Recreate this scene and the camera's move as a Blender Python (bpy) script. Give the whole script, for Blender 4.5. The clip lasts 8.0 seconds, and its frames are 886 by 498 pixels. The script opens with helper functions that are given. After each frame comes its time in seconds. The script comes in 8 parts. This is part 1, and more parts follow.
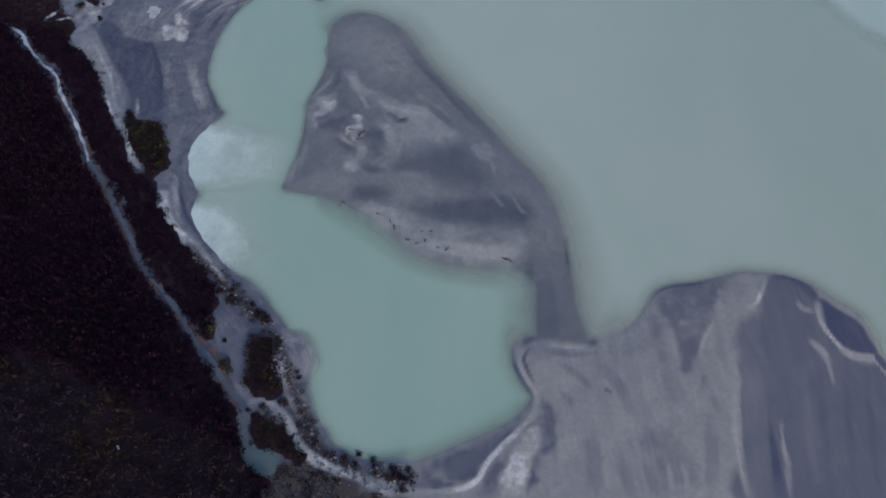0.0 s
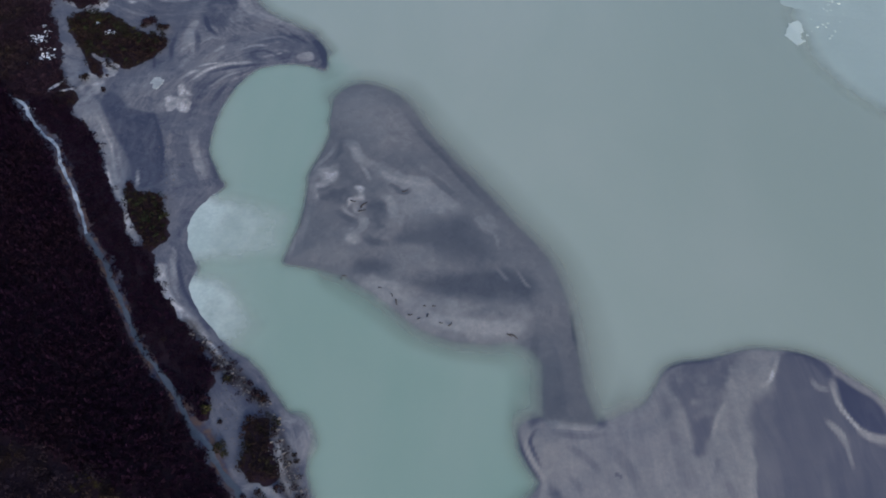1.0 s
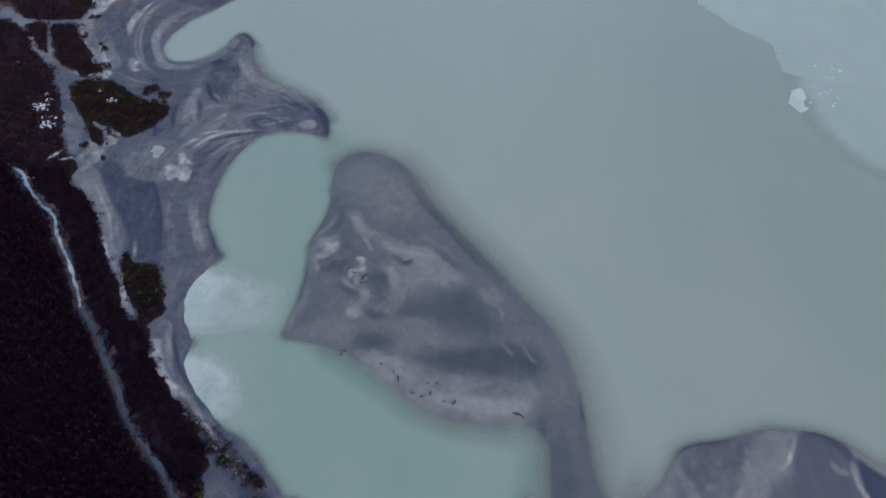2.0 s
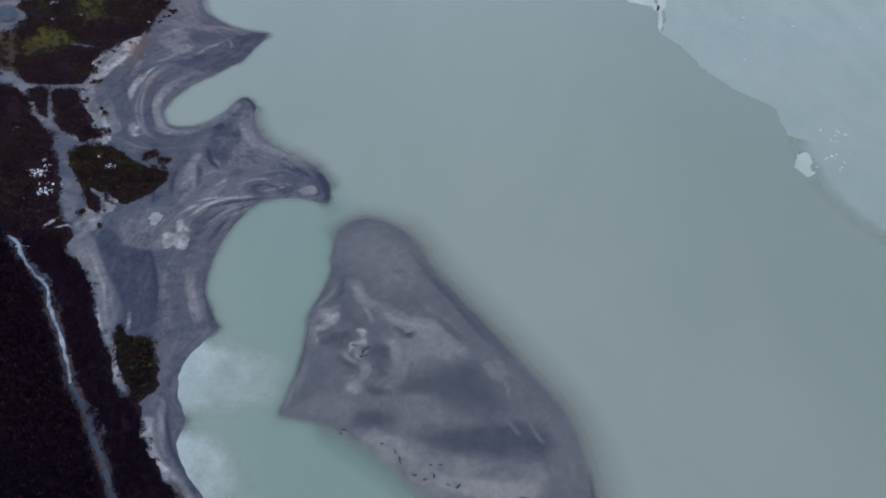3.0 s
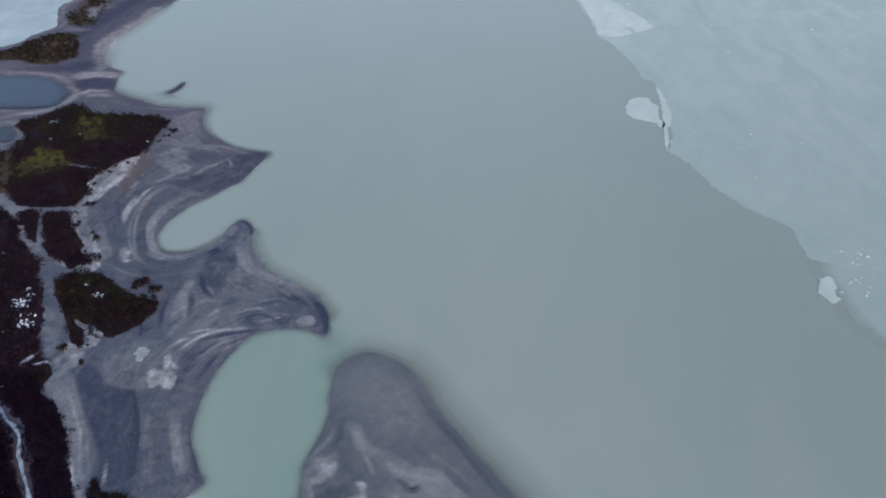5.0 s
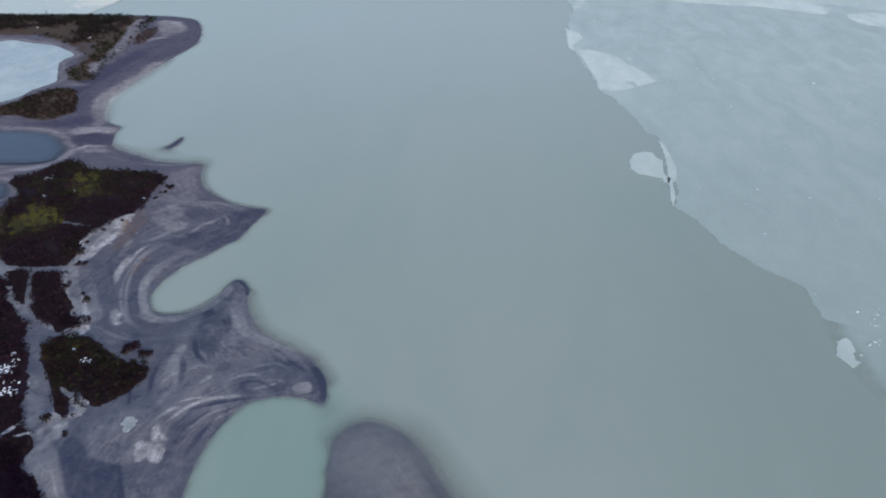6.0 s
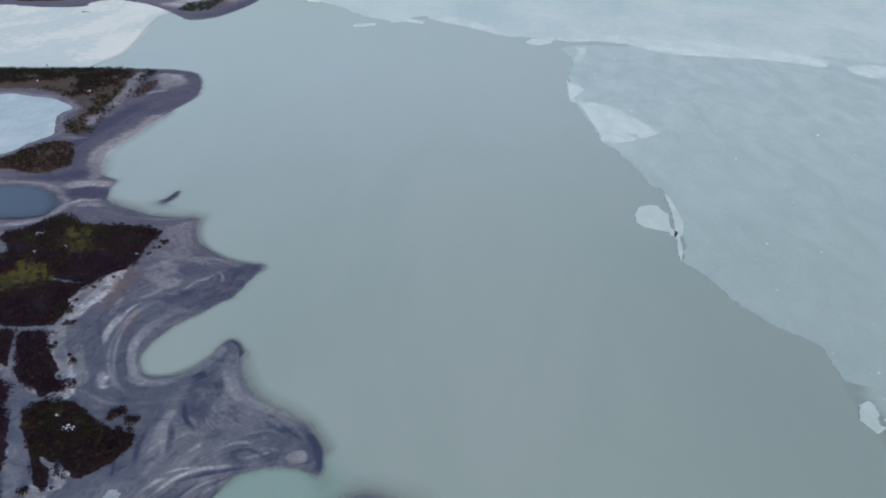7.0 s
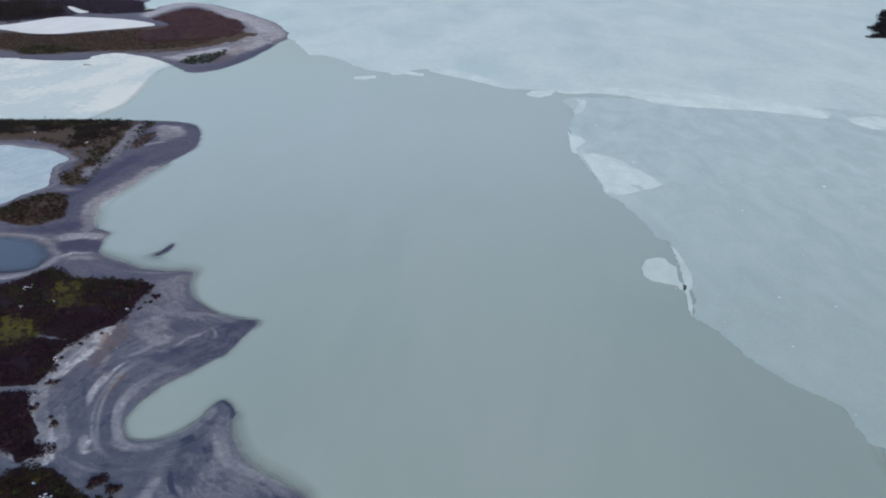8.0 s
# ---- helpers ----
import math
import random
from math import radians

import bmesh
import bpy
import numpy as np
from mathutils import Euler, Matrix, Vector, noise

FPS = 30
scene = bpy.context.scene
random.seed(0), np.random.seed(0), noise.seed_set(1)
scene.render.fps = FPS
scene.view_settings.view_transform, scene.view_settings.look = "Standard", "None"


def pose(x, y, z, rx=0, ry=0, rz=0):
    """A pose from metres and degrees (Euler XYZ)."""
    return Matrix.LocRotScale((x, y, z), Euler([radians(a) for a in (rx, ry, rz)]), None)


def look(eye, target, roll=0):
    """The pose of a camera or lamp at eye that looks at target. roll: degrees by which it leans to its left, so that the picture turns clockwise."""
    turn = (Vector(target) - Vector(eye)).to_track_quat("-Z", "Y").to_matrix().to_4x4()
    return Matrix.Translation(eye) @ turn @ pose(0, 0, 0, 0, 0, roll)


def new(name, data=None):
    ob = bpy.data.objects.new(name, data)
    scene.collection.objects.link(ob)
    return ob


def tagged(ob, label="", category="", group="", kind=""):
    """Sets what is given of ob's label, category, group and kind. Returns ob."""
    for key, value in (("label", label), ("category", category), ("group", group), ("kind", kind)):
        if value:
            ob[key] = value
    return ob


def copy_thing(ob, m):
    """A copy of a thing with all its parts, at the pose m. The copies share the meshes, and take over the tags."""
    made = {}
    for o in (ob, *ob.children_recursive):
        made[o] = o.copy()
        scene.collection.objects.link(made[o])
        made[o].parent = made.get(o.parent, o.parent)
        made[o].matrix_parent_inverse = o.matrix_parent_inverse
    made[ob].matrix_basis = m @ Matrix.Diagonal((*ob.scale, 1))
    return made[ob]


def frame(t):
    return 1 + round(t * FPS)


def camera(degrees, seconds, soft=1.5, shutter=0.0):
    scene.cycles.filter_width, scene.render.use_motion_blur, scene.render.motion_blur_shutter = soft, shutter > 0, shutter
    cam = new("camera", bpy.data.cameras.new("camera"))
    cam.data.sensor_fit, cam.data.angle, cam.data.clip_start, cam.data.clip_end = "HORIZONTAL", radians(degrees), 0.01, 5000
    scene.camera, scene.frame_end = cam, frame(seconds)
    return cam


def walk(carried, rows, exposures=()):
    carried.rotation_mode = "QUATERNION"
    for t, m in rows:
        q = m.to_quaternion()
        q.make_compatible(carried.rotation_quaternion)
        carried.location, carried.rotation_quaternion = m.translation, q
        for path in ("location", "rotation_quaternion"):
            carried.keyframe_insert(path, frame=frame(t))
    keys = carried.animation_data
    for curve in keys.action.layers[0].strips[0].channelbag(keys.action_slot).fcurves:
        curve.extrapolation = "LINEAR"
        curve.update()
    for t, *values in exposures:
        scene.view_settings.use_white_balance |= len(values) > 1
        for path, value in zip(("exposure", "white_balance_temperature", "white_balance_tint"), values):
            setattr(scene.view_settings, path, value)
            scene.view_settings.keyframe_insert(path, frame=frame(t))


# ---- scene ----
cam = camera(60.48, 8.0, soft=1.9)
# seconds, eye x, y, z, yaw, pitch, roll of the drone
ROWS = [
    (0, 0.00, 0.00, 200.00, 3.060, -55.168, -1.471),
    (0.5, -0.64, 3.68, 199.64, 3.077, -53.026, -1.481),
    (1, -1.33, 7.70, 199.43, 3.084, -50.955, -1.480),
    (1.5, -2.05, 12.03, 199.34, 3.084, -48.949, -1.470),
    (2, -2.81, 16.64, 199.31, 3.077, -46.998, -1.451),
    (2.5, -3.59, 21.50, 199.30, 3.064, -45.094, -1.426),
    (3, -4.39, 26.60, 199.29, 3.045, -43.230, -1.396),
    (3.5, -5.21, 31.90, 199.22, 3.022, -41.395, -1.361),
    (4, -6.05, 37.39, 199.05, 2.996, -39.583, -1.325),
    (4.5, -6.89, 43.03, 198.74, 2.966, -37.786, -1.287),
    (5, -7.74, 48.80, 198.26, 2.935, -35.993, -1.249),
    (5.5, -8.58, 54.68, 197.55, 2.902, -34.199, -1.214),
    (6, -9.42, 60.64, 196.59, 2.870, -32.393, -1.181),
    (6.5, -10.24, 66.65, 195.32, 2.837, -30.568, -1.154),
    (7, -11.04, 72.69, 193.71, 2.807, -28.715, -1.132),
    (7.5, -11.83, 78.73, 191.71, 2.779, -26.827, -1.118),
    (8, -12.59, 84.75, 189.29, 2.753, -24.895, -1.113),
]
walk(cam, [(t, pose(x, y, z, 90 + pitch, roll, yaw)) for t, x, y, z, yaw, pitch, roll in ROWS], exposures=[(0.0, 1.1, 5260, 14), (4.0, 1.09, 5280, 14), (8.0, 1.17, 5300, 13)])

# ---- world and light: a thin overcast over a glacial valley ----
world = bpy.data.worlds.new("overcast_sky")
scene.world = world
world.use_nodes = True
wn = world.node_tree.nodes
sky = wn.new("ShaderNodeTexSky")
sky.sky_type, sky.sun_disc = "NISHITA", False
sky.sun_elevation, sky.sun_rotation = radians(16), radians(150)
sky.air_density, sky.dust_density, sky.ozone_density = 1.3, 10.0, 1.0
wn["Background"].inputs["Strength"].default_value = 0.15
world.node_tree.links.new(sky.outputs["Color"], wn["Background"].inputs["Color"])
sun = new("sun", bpy.data.lights.new("sun", "SUN"))
sun.data.energy, sun.data.angle, sun.data.color = 0.5, radians(30), (1.0, 0.96, 0.92)
sun.matrix_world = look((480, -831, 275), (0, 0, 0))


# ---- materials ----
class Nodes:
    """Short spelling for building one node material."""

    def __init__(self, name):
        self.mat = bpy.data.materials.new(name)
        self.mat.use_nodes = True
        self.tree = self.mat.node_tree
        self.bsdf = self.tree.nodes["Principled BSDF"]
        self.out = self.tree.nodes["Material Output"]

    def link(self, a, b):
        if isinstance(a, (int, float)):
            b.default_value = a
        elif isinstance(a, tuple):
            b.default_value = (*a, 1.0) if len(b.default_value) == 4 else a
        else:
            self.tree.links.new(a, b)

    def attr(self, name):
        n = self.tree.nodes.new("ShaderNodeAttribute")
        n.attribute_name = name
        return n.outputs["Fac"]

    def math(self, op, a, b=0.0, clamp=False):
        n = self.tree.nodes.new("ShaderNodeMath")
        n.operation, n.use_clamp = op, clamp
        self.link(a, n.inputs[0]), self.link(b, n.inputs[1])
        return n.outputs[0]

    def add(self, a, b):
        return self.math("ADD", a, b)

    def mul(self, a, b):
        return self.math("MULTIPLY", a, b)

    def mix(self, fac, a, b):
        n = self.tree.nodes.new("ShaderNodeMix")
        n.data_type = "RGBA"
        self.link(fac, n.inputs["Factor"]), self.link(a, n.inputs[6]), self.link(b, n.inputs[7])
        return n.outputs[2]

    def ramp(self, x, lo, hi, a=0.0, b=1.0):
        n = self.tree.nodes.new("ShaderNodeMapRange")
        n.interpolation_type = "SMOOTHSTEP"
        self.link(x, n.inputs[0])
        for k, v in enumerate((lo, hi, a, b)):
            n.inputs[k + 1].default_value = v
        return n.outputs[0]

    def place(self):
        return self.tree.nodes.new("ShaderNodeNewGeometry").outputs["Position"]

    def scaled(self, v, s):
        n = self.tree.nodes.new("ShaderNodeVectorMath")
        n.operation = "MULTIPLY"
        self.link(v, n.inputs[0])
        n.inputs[1].default_value = s
        return n.outputs[0]

    def warp(self, v, scale, reach):
        """Places pushed about by a soft noise, for swirling marks."""
        n = self.tree.nodes.new("ShaderNodeTexNoise")
        self.link(v, n.inputs["Vector"])
        n.inputs["Scale"].default_value, n.inputs["Detail"].default_value = scale, 3.0
        m = self.tree.nodes.new("ShaderNodeVectorMath")
        m.operation = "MULTIPLY_ADD"
        self.link(n.outputs["Color"], m.inputs[0])
        m.inputs[1].default_value = (reach, reach, 0.0)
        self.link(v, m.inputs[2])
        return m.outputs[0]

    def noise(self, v, scale, detail=4.0, rough=0.55, distort=0.0):
        n = self.tree.nodes.new("ShaderNodeTexNoise")
        self.link(v, n.inputs["Vector"])
        n.inputs["Scale"].default_value, n.inputs["Detail"].default_value = scale, detail
        n.inputs["Roughness"].default_value, n.inputs["Distortion"].default_value = rough, distort
        return n.outputs["Fac"]

    def cells(self, v, scale):
        n = self.tree.nodes.new("ShaderNodeTexVoronoi")
        self.link(v, n.inputs["Vector"])
        n.inputs["Scale"].default_value = scale
        return n.outputs["Distance"]

    def xyz(self, x, y, z):
        n = self.tree.nodes.new("ShaderNodeCombineXYZ")
        for k, v in enumerate((x, y, z)):
            self.link(v, n.inputs[k])
        return n.outputs[0]

    def split(self, v):
        n = self.tree.nodes.new("ShaderNodeSeparateXYZ")
        self.link(v, n.inputs[0])
        return n.outputs

    def island(self):
        return self.tree.nodes.new("ShaderNodeNewGeometry").outputs["Random Per Island"]

    def bump(self, height, strength, distance):
        n = self.tree.nodes.new("ShaderNodeBump")
        n.inputs["Strength"].default_value, n.inputs["Distance"].default_value = strength, distance
        self.link(height, n.inputs["Height"])
        self.link(n.outputs[0], self.bsdf.inputs["Normal"])

    def done(self, color, rough, spec=0.5):
        self.link(color, self.bsdf.inputs["Base Color"])
        self.link(rough, self.bsdf.inputs["Roughness"])
        self.bsdf.inputs["Specular IOR Level"].default_value = spec
        return self.mat


def make_sediment(name, grain_of, wet, dry):
    """Glacial silt and sand: wet grey to pale dry, banded along the old waterlines; leaf litter, grass, gravel and rust where marked."""
    n = Nodes(name)
    p = n.place()
    px, py, _ = n.split(p)
    shore = n.attr("shore")
    swirl = n.warp(p, 0.035, 22.0)
    if grain_of == "waterlines":
        along = n.add(shore, n.mul(n.noise(p, 0.045, 3.0), 12.0))
        band_at = n.xyz(n.mul(px, 0.025), n.mul(py, 0.025), n.mul(along, 0.36))
        amount, veins = 0.5, n.xyz(n.mul(px, 0.02), n.mul(py, 0.02), n.mul(along, 0.14))
    elif grain_of == "runnels":
        across = n.add(n.add(px, n.mul(py, 0.1)), n.mul(n.noise(p, 0.025, 2.0), 12.0))
        band_at = n.xyz(n.mul(across, 0.3), n.mul(py, 0.022), 0.0)
        amount, veins = 0.26, n.xyz(n.mul(across, 0.07), n.mul(py, 0.012), 2.0)
    else:
        band_at, amount, veins = n.scaled(swirl, (0.095, 0.065, 0.086)), 0.16, n.scaled(swirl, (0.030, 0.0241, 0.0258))
    bands = n.noise(band_at, 1.0, 8.0 if grain_of == "waterlines" else 3.5, 0.6, 0.3)
    blotch = n.noise(swirl, 0.05, 7.0, 0.6, 0.6)
    grain = n.noise(p, 1.3, 4.0, 0.7)
    vein = n.math("ABSOLUTE", n.add(n.noise(veins, 1.0, 6.0, 0.6, 0.8), -0.5))
    vein = n.mul(n.ramp(vein, 0.0, 0.05, 1.0, 0.0), n.ramp(n.noise(p, 0.03, 3.0), 0.42, 0.62))
    t = n.mul(n.add(bands, -0.5), amount)
    t = n.add(t, n.mul(n.add(blotch, -0.5), 0.16))
    if grain_of == "waterlines":
        lamina, crisp = n.xyz(n.mul(px, 0.11), n.mul(py, 0.11), n.mul(along, 0.7)), 0.11
    elif grain_of == "runnels":
        lamina, crisp = n.xyz(n.mul(across, 0.5), n.mul(py, 0.03), 1.0), 0.05
    else:
        lamina, crisp = n.scaled(swirl, (0.34, 0.24, 0.3)), 0.07
    lamina = n.ramp(n.noise(lamina, 1.0, 6.0, 0.66, 0.4), 0.46, 0.57)
    t = n.add(t, n.mul(n.mul(n.add(lamina, -0.5), crisp), n.ramp(n.noise(p, 0.06, 3.0), 0.4, 0.62)))
    t = n.add(t, n.mul(n.add(grain, -0.5), 0.02 if grain_of == "runnels" else 0.05))
    crust = n.ramp(n.noise(n.warp(p, 0.2, 4.0), 0.3, 9.0, 0.72, 0.3), 0.5, 0.6)
    damp = n.ramp(n.noise(n.warp(p, 0.12, 6.0), 0.17, 9.0, 0.7, 0.3), 0.52, 0.6)
    t = n.add(t, n.mul(n.add(crust, -0.3), {"waterlines": 0.12, "drifts": 0.05}.get(grain_of, 0.016)))
    t = n.add(t, n.mul(n.add(damp, -0.3), {"waterlines": -0.11, "drifts": -0.05}.get(grain_of, -0.024)))
    t = n.add(t, n.mul(vein, 0.06))
    t = n.add(n.attr("tone"), n.mul(t, n.ramp(n.attr("tone"), 0.2, 0.55, 0.4, 1.0)))
    steep, level = {"waterlines": (1.5, -0.27), "drifts": (1.4, -0.14)}.get(grain_of, (1.2, -0.12))
    t = n.add(n.mul(t, steep), level)
    t = n.math("MAXIMUM", n.add(t, n.ramp(shore, -1.3, 0.25, 0.12, 0.0)), 0.02)
    chips = n.noise(n.warp(p, 0.25, 2.5), 0.55, 6.0, 0.7)
    t = n.add(t, n.mul(n.mul(n.add(chips, -0.53), 1.7), n.math("MAXIMUM", n.add(t, -0.42), 0.0)))
    warm = n.ramp(n.noise(p, 0.03, 3.0), 0.35, 0.65, 0.0, 0.6)
    pale = n.mix(warm, dry, (0.210, 0.210, 0.221))
    if grain_of == "waterlines":
        north = n.ramp(n.add(py, n.mul(n.noise(p, 0.012, 3.0), 120.0)), 370.0, 520.0)
        wet, pale = n.mix(north, wet, (0.037, 0.036, 0.067)), n.mix(north, pale, (0.209, 0.208, 0.228))
    color = n.mix(n.math("MINIMUM", t, 1.0), wet, pale)
    color = n.mix(n.ramp(t, 0.95, 1.5), color, (0.36, 0.37, 0.40))
    stones = n.cells(p, 1.5)
    gravel = n.mix(n.ramp(stones, 0.15, 0.6), (0.052, 0.052, 0.060), (0.015, 0.0135, 0.0165))
    gravel = n.mix(n.ramp(n.noise(p, 0.35, 4.0), 0.42, 0.6), gravel, (0.036, 0.031, 0.031))
    color = n.mix(n.attr("gravel"), color, gravel)
    grass = n.mix(n.noise(p, 0.12, 5.0, 0.65), (0.031, 0.0215, 0.0189), (0.065, 0.047, 0.031))
    color = n.mix(n.ramp(n.add(n.attr("grass"), n.mul(n.add(grain, -0.5), 0.5)), 0.3, 0.7), color, grass)
    color = n.mix(n.mul(n.attr("rust"), n.ramp(n.noise(p, 0.4, 4.0), 0.3, 0.65)), color, (0.104, 0.062, 0.036))
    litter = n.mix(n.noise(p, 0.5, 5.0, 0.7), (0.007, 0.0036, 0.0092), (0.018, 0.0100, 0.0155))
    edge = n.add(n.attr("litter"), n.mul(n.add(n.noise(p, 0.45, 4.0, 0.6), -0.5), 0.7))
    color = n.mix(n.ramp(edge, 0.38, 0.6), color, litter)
    moss = n.mix(n.ramp(n.noise(p, 0.22, 6.0, 0.7), 0.35, 0.7), (0.02, 0.018, 0.006), (0.074, 0.068, 0.0085))
    color = n.mix(n.ramp(n.add(n.attr("moss"), n.mul(n.add(n.noise(p, 0.3, 4.0, 0.6), -0.5), 0.8)), 0.35, 0.6), color, moss)
    n.bump(n.add(n.mul(grain, 0.6), n.mul(bands, 1.5)), 0.35, 0.3)
    return n.done(color, n.ramp(t, 0.0, 0.7, 0.65, 0.95), 0.12)


def make_water(name, deep, murk, silty=None, flour=(0.282, 0.314, 0.300)):
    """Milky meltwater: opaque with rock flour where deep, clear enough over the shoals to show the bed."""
    n = Nodes(name)
    p = n.place()
    drift = n.noise(n.scaled(p, (1.0, 0.35, 1.0)), 0.012, 4.0, 0.55, 0.6)
    color = deep
    if silty:
        color = n.mix(n.attr("lagoon"), deep, silty)
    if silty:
        # grazing sky reflection on the far lake, put into its colour by northing
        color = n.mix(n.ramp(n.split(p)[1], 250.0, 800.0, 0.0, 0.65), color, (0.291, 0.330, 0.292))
    color = n.mix(n.mul(n.ramp(drift, 0.3, 0.75), 0.4), color, flour)
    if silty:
        # dims the lake eastward: lens vignetting painted into the water colour
        east_falloff = n.ramp(n.add(n.split(p)[0], n.mul(n.noise(p, 0.01, 3.0), 60.0)), 50.0, 190.0, 0.0, 0.48)
        color = n.mix(n.mul(east_falloff, n.ramp(n.split(p)[1], 420.0, 640.0, 1.0, 0.2)), color, (0.172, 0.218, 0.197))
    ripple = n.noise(n.scaled(p, (1.0, 0.6, 1.0)), 0.9, 3.0, 0.6)
    n.bump(ripple, 0.05, 0.1)
    n.done(color, 0.1, 0.5)
    n.bsdf.inputs["IOR"].default_value = 1.33
    if murk:
        clear = n.tree.nodes.new("ShaderNodeBsdfTransparent")
        clear.inputs["Color"].default_value = (0.95, 0.98, 0.97, 1.0)
        mixed = n.tree.nodes.new("ShaderNodeMixShader")
        depth = n.math("MAXIMUM", n.attr("depth"), 0.0)
        cover = n.math("SUBTRACT", 1.0, n.math("POWER", 2.718, n.mul(depth, -1.0 / murk)), clamp=True)
        n.link(cover, mixed.inputs[0])
        n.tree.links.new(clear.outputs[0], mixed.inputs[1])
        n.tree.links.new(n.bsdf.outputs[0], mixed.inputs[2])
        n.tree.links.new(mixed.outputs[0], n.out.inputs["Surface"])
    return n.mat


def make_ice(name, dark, light, scale, clear=0.0, rough=0.5, blotchy=False, edge=(0.38, 0.66)):
    """Lake ice with drifted snow and thawed patches; clear: how far the thin parts let the water show."""
    n = Nodes(name)
    p = n.place()
    large = n.noise(n.warp(n.scaled(p, (1.0, 0.6, 1.0)), scale * 0.6, 0.3 / scale), scale, 6.0, 0.62, 0.6)
    if blotchy:
        large = n.noise(n.scaled(p, (1.0, 0.5, 1.0)), scale, 6.0, 0.6, 0.5)
    small = n.noise(p, scale * 9.0, 4.0, 0.6)
    snow = n.ramp(n.add(n.mul(large, 0.66), n.mul(small, 0.34)), *edge)
    specks = n.ramp(n.noise(p, 0.16, 2.0, 0.5), 0.74, 0.78)
    color = n.mix(snow, dark, light)
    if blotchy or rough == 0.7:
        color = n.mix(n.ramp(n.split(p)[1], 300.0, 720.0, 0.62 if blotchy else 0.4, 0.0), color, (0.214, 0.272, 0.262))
    color = n.mix(n.mul(specks, 0.7), color, (0.78, 0.82, 0.85))
    n.bump(small, 0.2, 0.2)
    n.done(color, rough, 0.4)
    if clear:
        through_ice = n.tree.nodes.new("ShaderNodeBsdfTransparent")
        mixed = n.tree.nodes.new("ShaderNodeMixShader")
        cover = n.add(n.attr("cover"), n.mul(n.add(n.noise(p, 0.12, 5.0, 0.6), -0.5), clear))
        n.link(n.ramp(cover, 0.0, 1.0), mixed.inputs[0])
        n.tree.links.new(through_ice.outputs[0], mixed.inputs[1])
        n.tree.links.new(n.bsdf.outputs[0], mixed.inputs[2])
        n.tree.links.new(mixed.outputs[0], n.out.inputs["Surface"])
    return n.mat


def make_foliage(name, dark, light, other, spread=0.04):
    """Twigs and leaves: every spray has its own shade, with drifts of another colour across the thicket."""
    n = Nodes(name)
    p = n.place()
    color = n.mix(n.island(), dark, light)
    drift = n.ramp(n.noise(p, spread, 4.0, 0.6), 0.45, 0.68)
    color = n.mix(n.mul(drift, 0.8), color, other)
    stand = n.noise(p, 0.13, 4.0, 0.65)
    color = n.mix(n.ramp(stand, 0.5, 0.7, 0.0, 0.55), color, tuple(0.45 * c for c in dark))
    color = n.mix(n.ramp(stand, 0.5, 0.28, 0.0, 0.5), color, light)
    return n.done(color, 0.9, 0.03)


def make_rock():
    n = Nodes("grey_rock")
    p = n.place()
    color = n.mix(n.island(), (0.022, 0.022, 0.026), (0.1, 0.1, 0.113))
    color = n.mix(n.ramp(n.noise(p, 2.0, 4.0), 0.5, 0.7), color, (0.07, 0.062, 0.056))
    return n.done(color, 0.85, 0.3)


def make_plain(name, a, b, scale, rough):
    n = Nodes(name)
    return n.done(n.mix(n.noise(n.place(), scale, 4.0, 0.6), a, b), rough, 0.3)


SEDIMENT = make_sediment("glacial_silt", "waterlines", (0.0285, 0.0355, 0.0660), (0.192, 0.206, 0.233))
ISLAND_SAND = make_sediment("island_sand", "drifts", (0.029, 0.0385, 0.0615), (0.200, 0.212, 0.228))
FAN_SILT = make_sediment("fan_silt", "runnels", (0.030, 0.037, 0.075), (0.208, 0.210, 0.213))
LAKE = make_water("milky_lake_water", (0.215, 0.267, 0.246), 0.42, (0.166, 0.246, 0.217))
POND = make_water("blue_pond_water", (0.038, 0.046, 0.068), 0.9, None, (0.050, 0.060, 0.084))
TARN = make_water("stream_pond_water", (0.054, 0.075, 0.084), 0.0, None, (0.064, 0.087, 0.095))
WHITE_ICE = make_ice("white_pond_ice", (0.49, 0.505, 0.50), (0.575, 0.58, 0.562), 0.03)
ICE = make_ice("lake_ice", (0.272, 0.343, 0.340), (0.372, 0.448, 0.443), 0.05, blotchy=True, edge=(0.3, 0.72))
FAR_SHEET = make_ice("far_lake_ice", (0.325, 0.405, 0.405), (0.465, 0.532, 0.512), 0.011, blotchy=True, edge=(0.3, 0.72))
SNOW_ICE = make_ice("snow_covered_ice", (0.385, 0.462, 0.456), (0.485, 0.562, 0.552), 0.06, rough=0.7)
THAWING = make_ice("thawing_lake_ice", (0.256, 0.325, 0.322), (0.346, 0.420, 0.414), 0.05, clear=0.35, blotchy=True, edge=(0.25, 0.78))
THIN_ICE = make_ice("thin_lagoon_ice", (0.262, 0.330, 0.330), (0.350, 0.418, 0.424), 0.09, clear=0.5)
THIN_PLATE = make_ice("puddle_ice", (0.16, 0.185, 0.205), (0.31, 0.34, 0.36), 0.35)
POND_ICE = make_ice("pond_ice", (0.26, 0.33, 0.365), (0.375, 0.44, 0.465), 0.07)
BAY_ICE = make_ice("bay_ice", (0.405, 0.468, 0.455), (0.535, 0.555, 0.515), 0.015, clear=0.2, blotchy=True, edge=(0.46, 0.55))
STREAM_ICE = make_ice("stream_ice", (0.034, 0.045, 0.066), (0.066, 0.082, 0.108), 0.11)
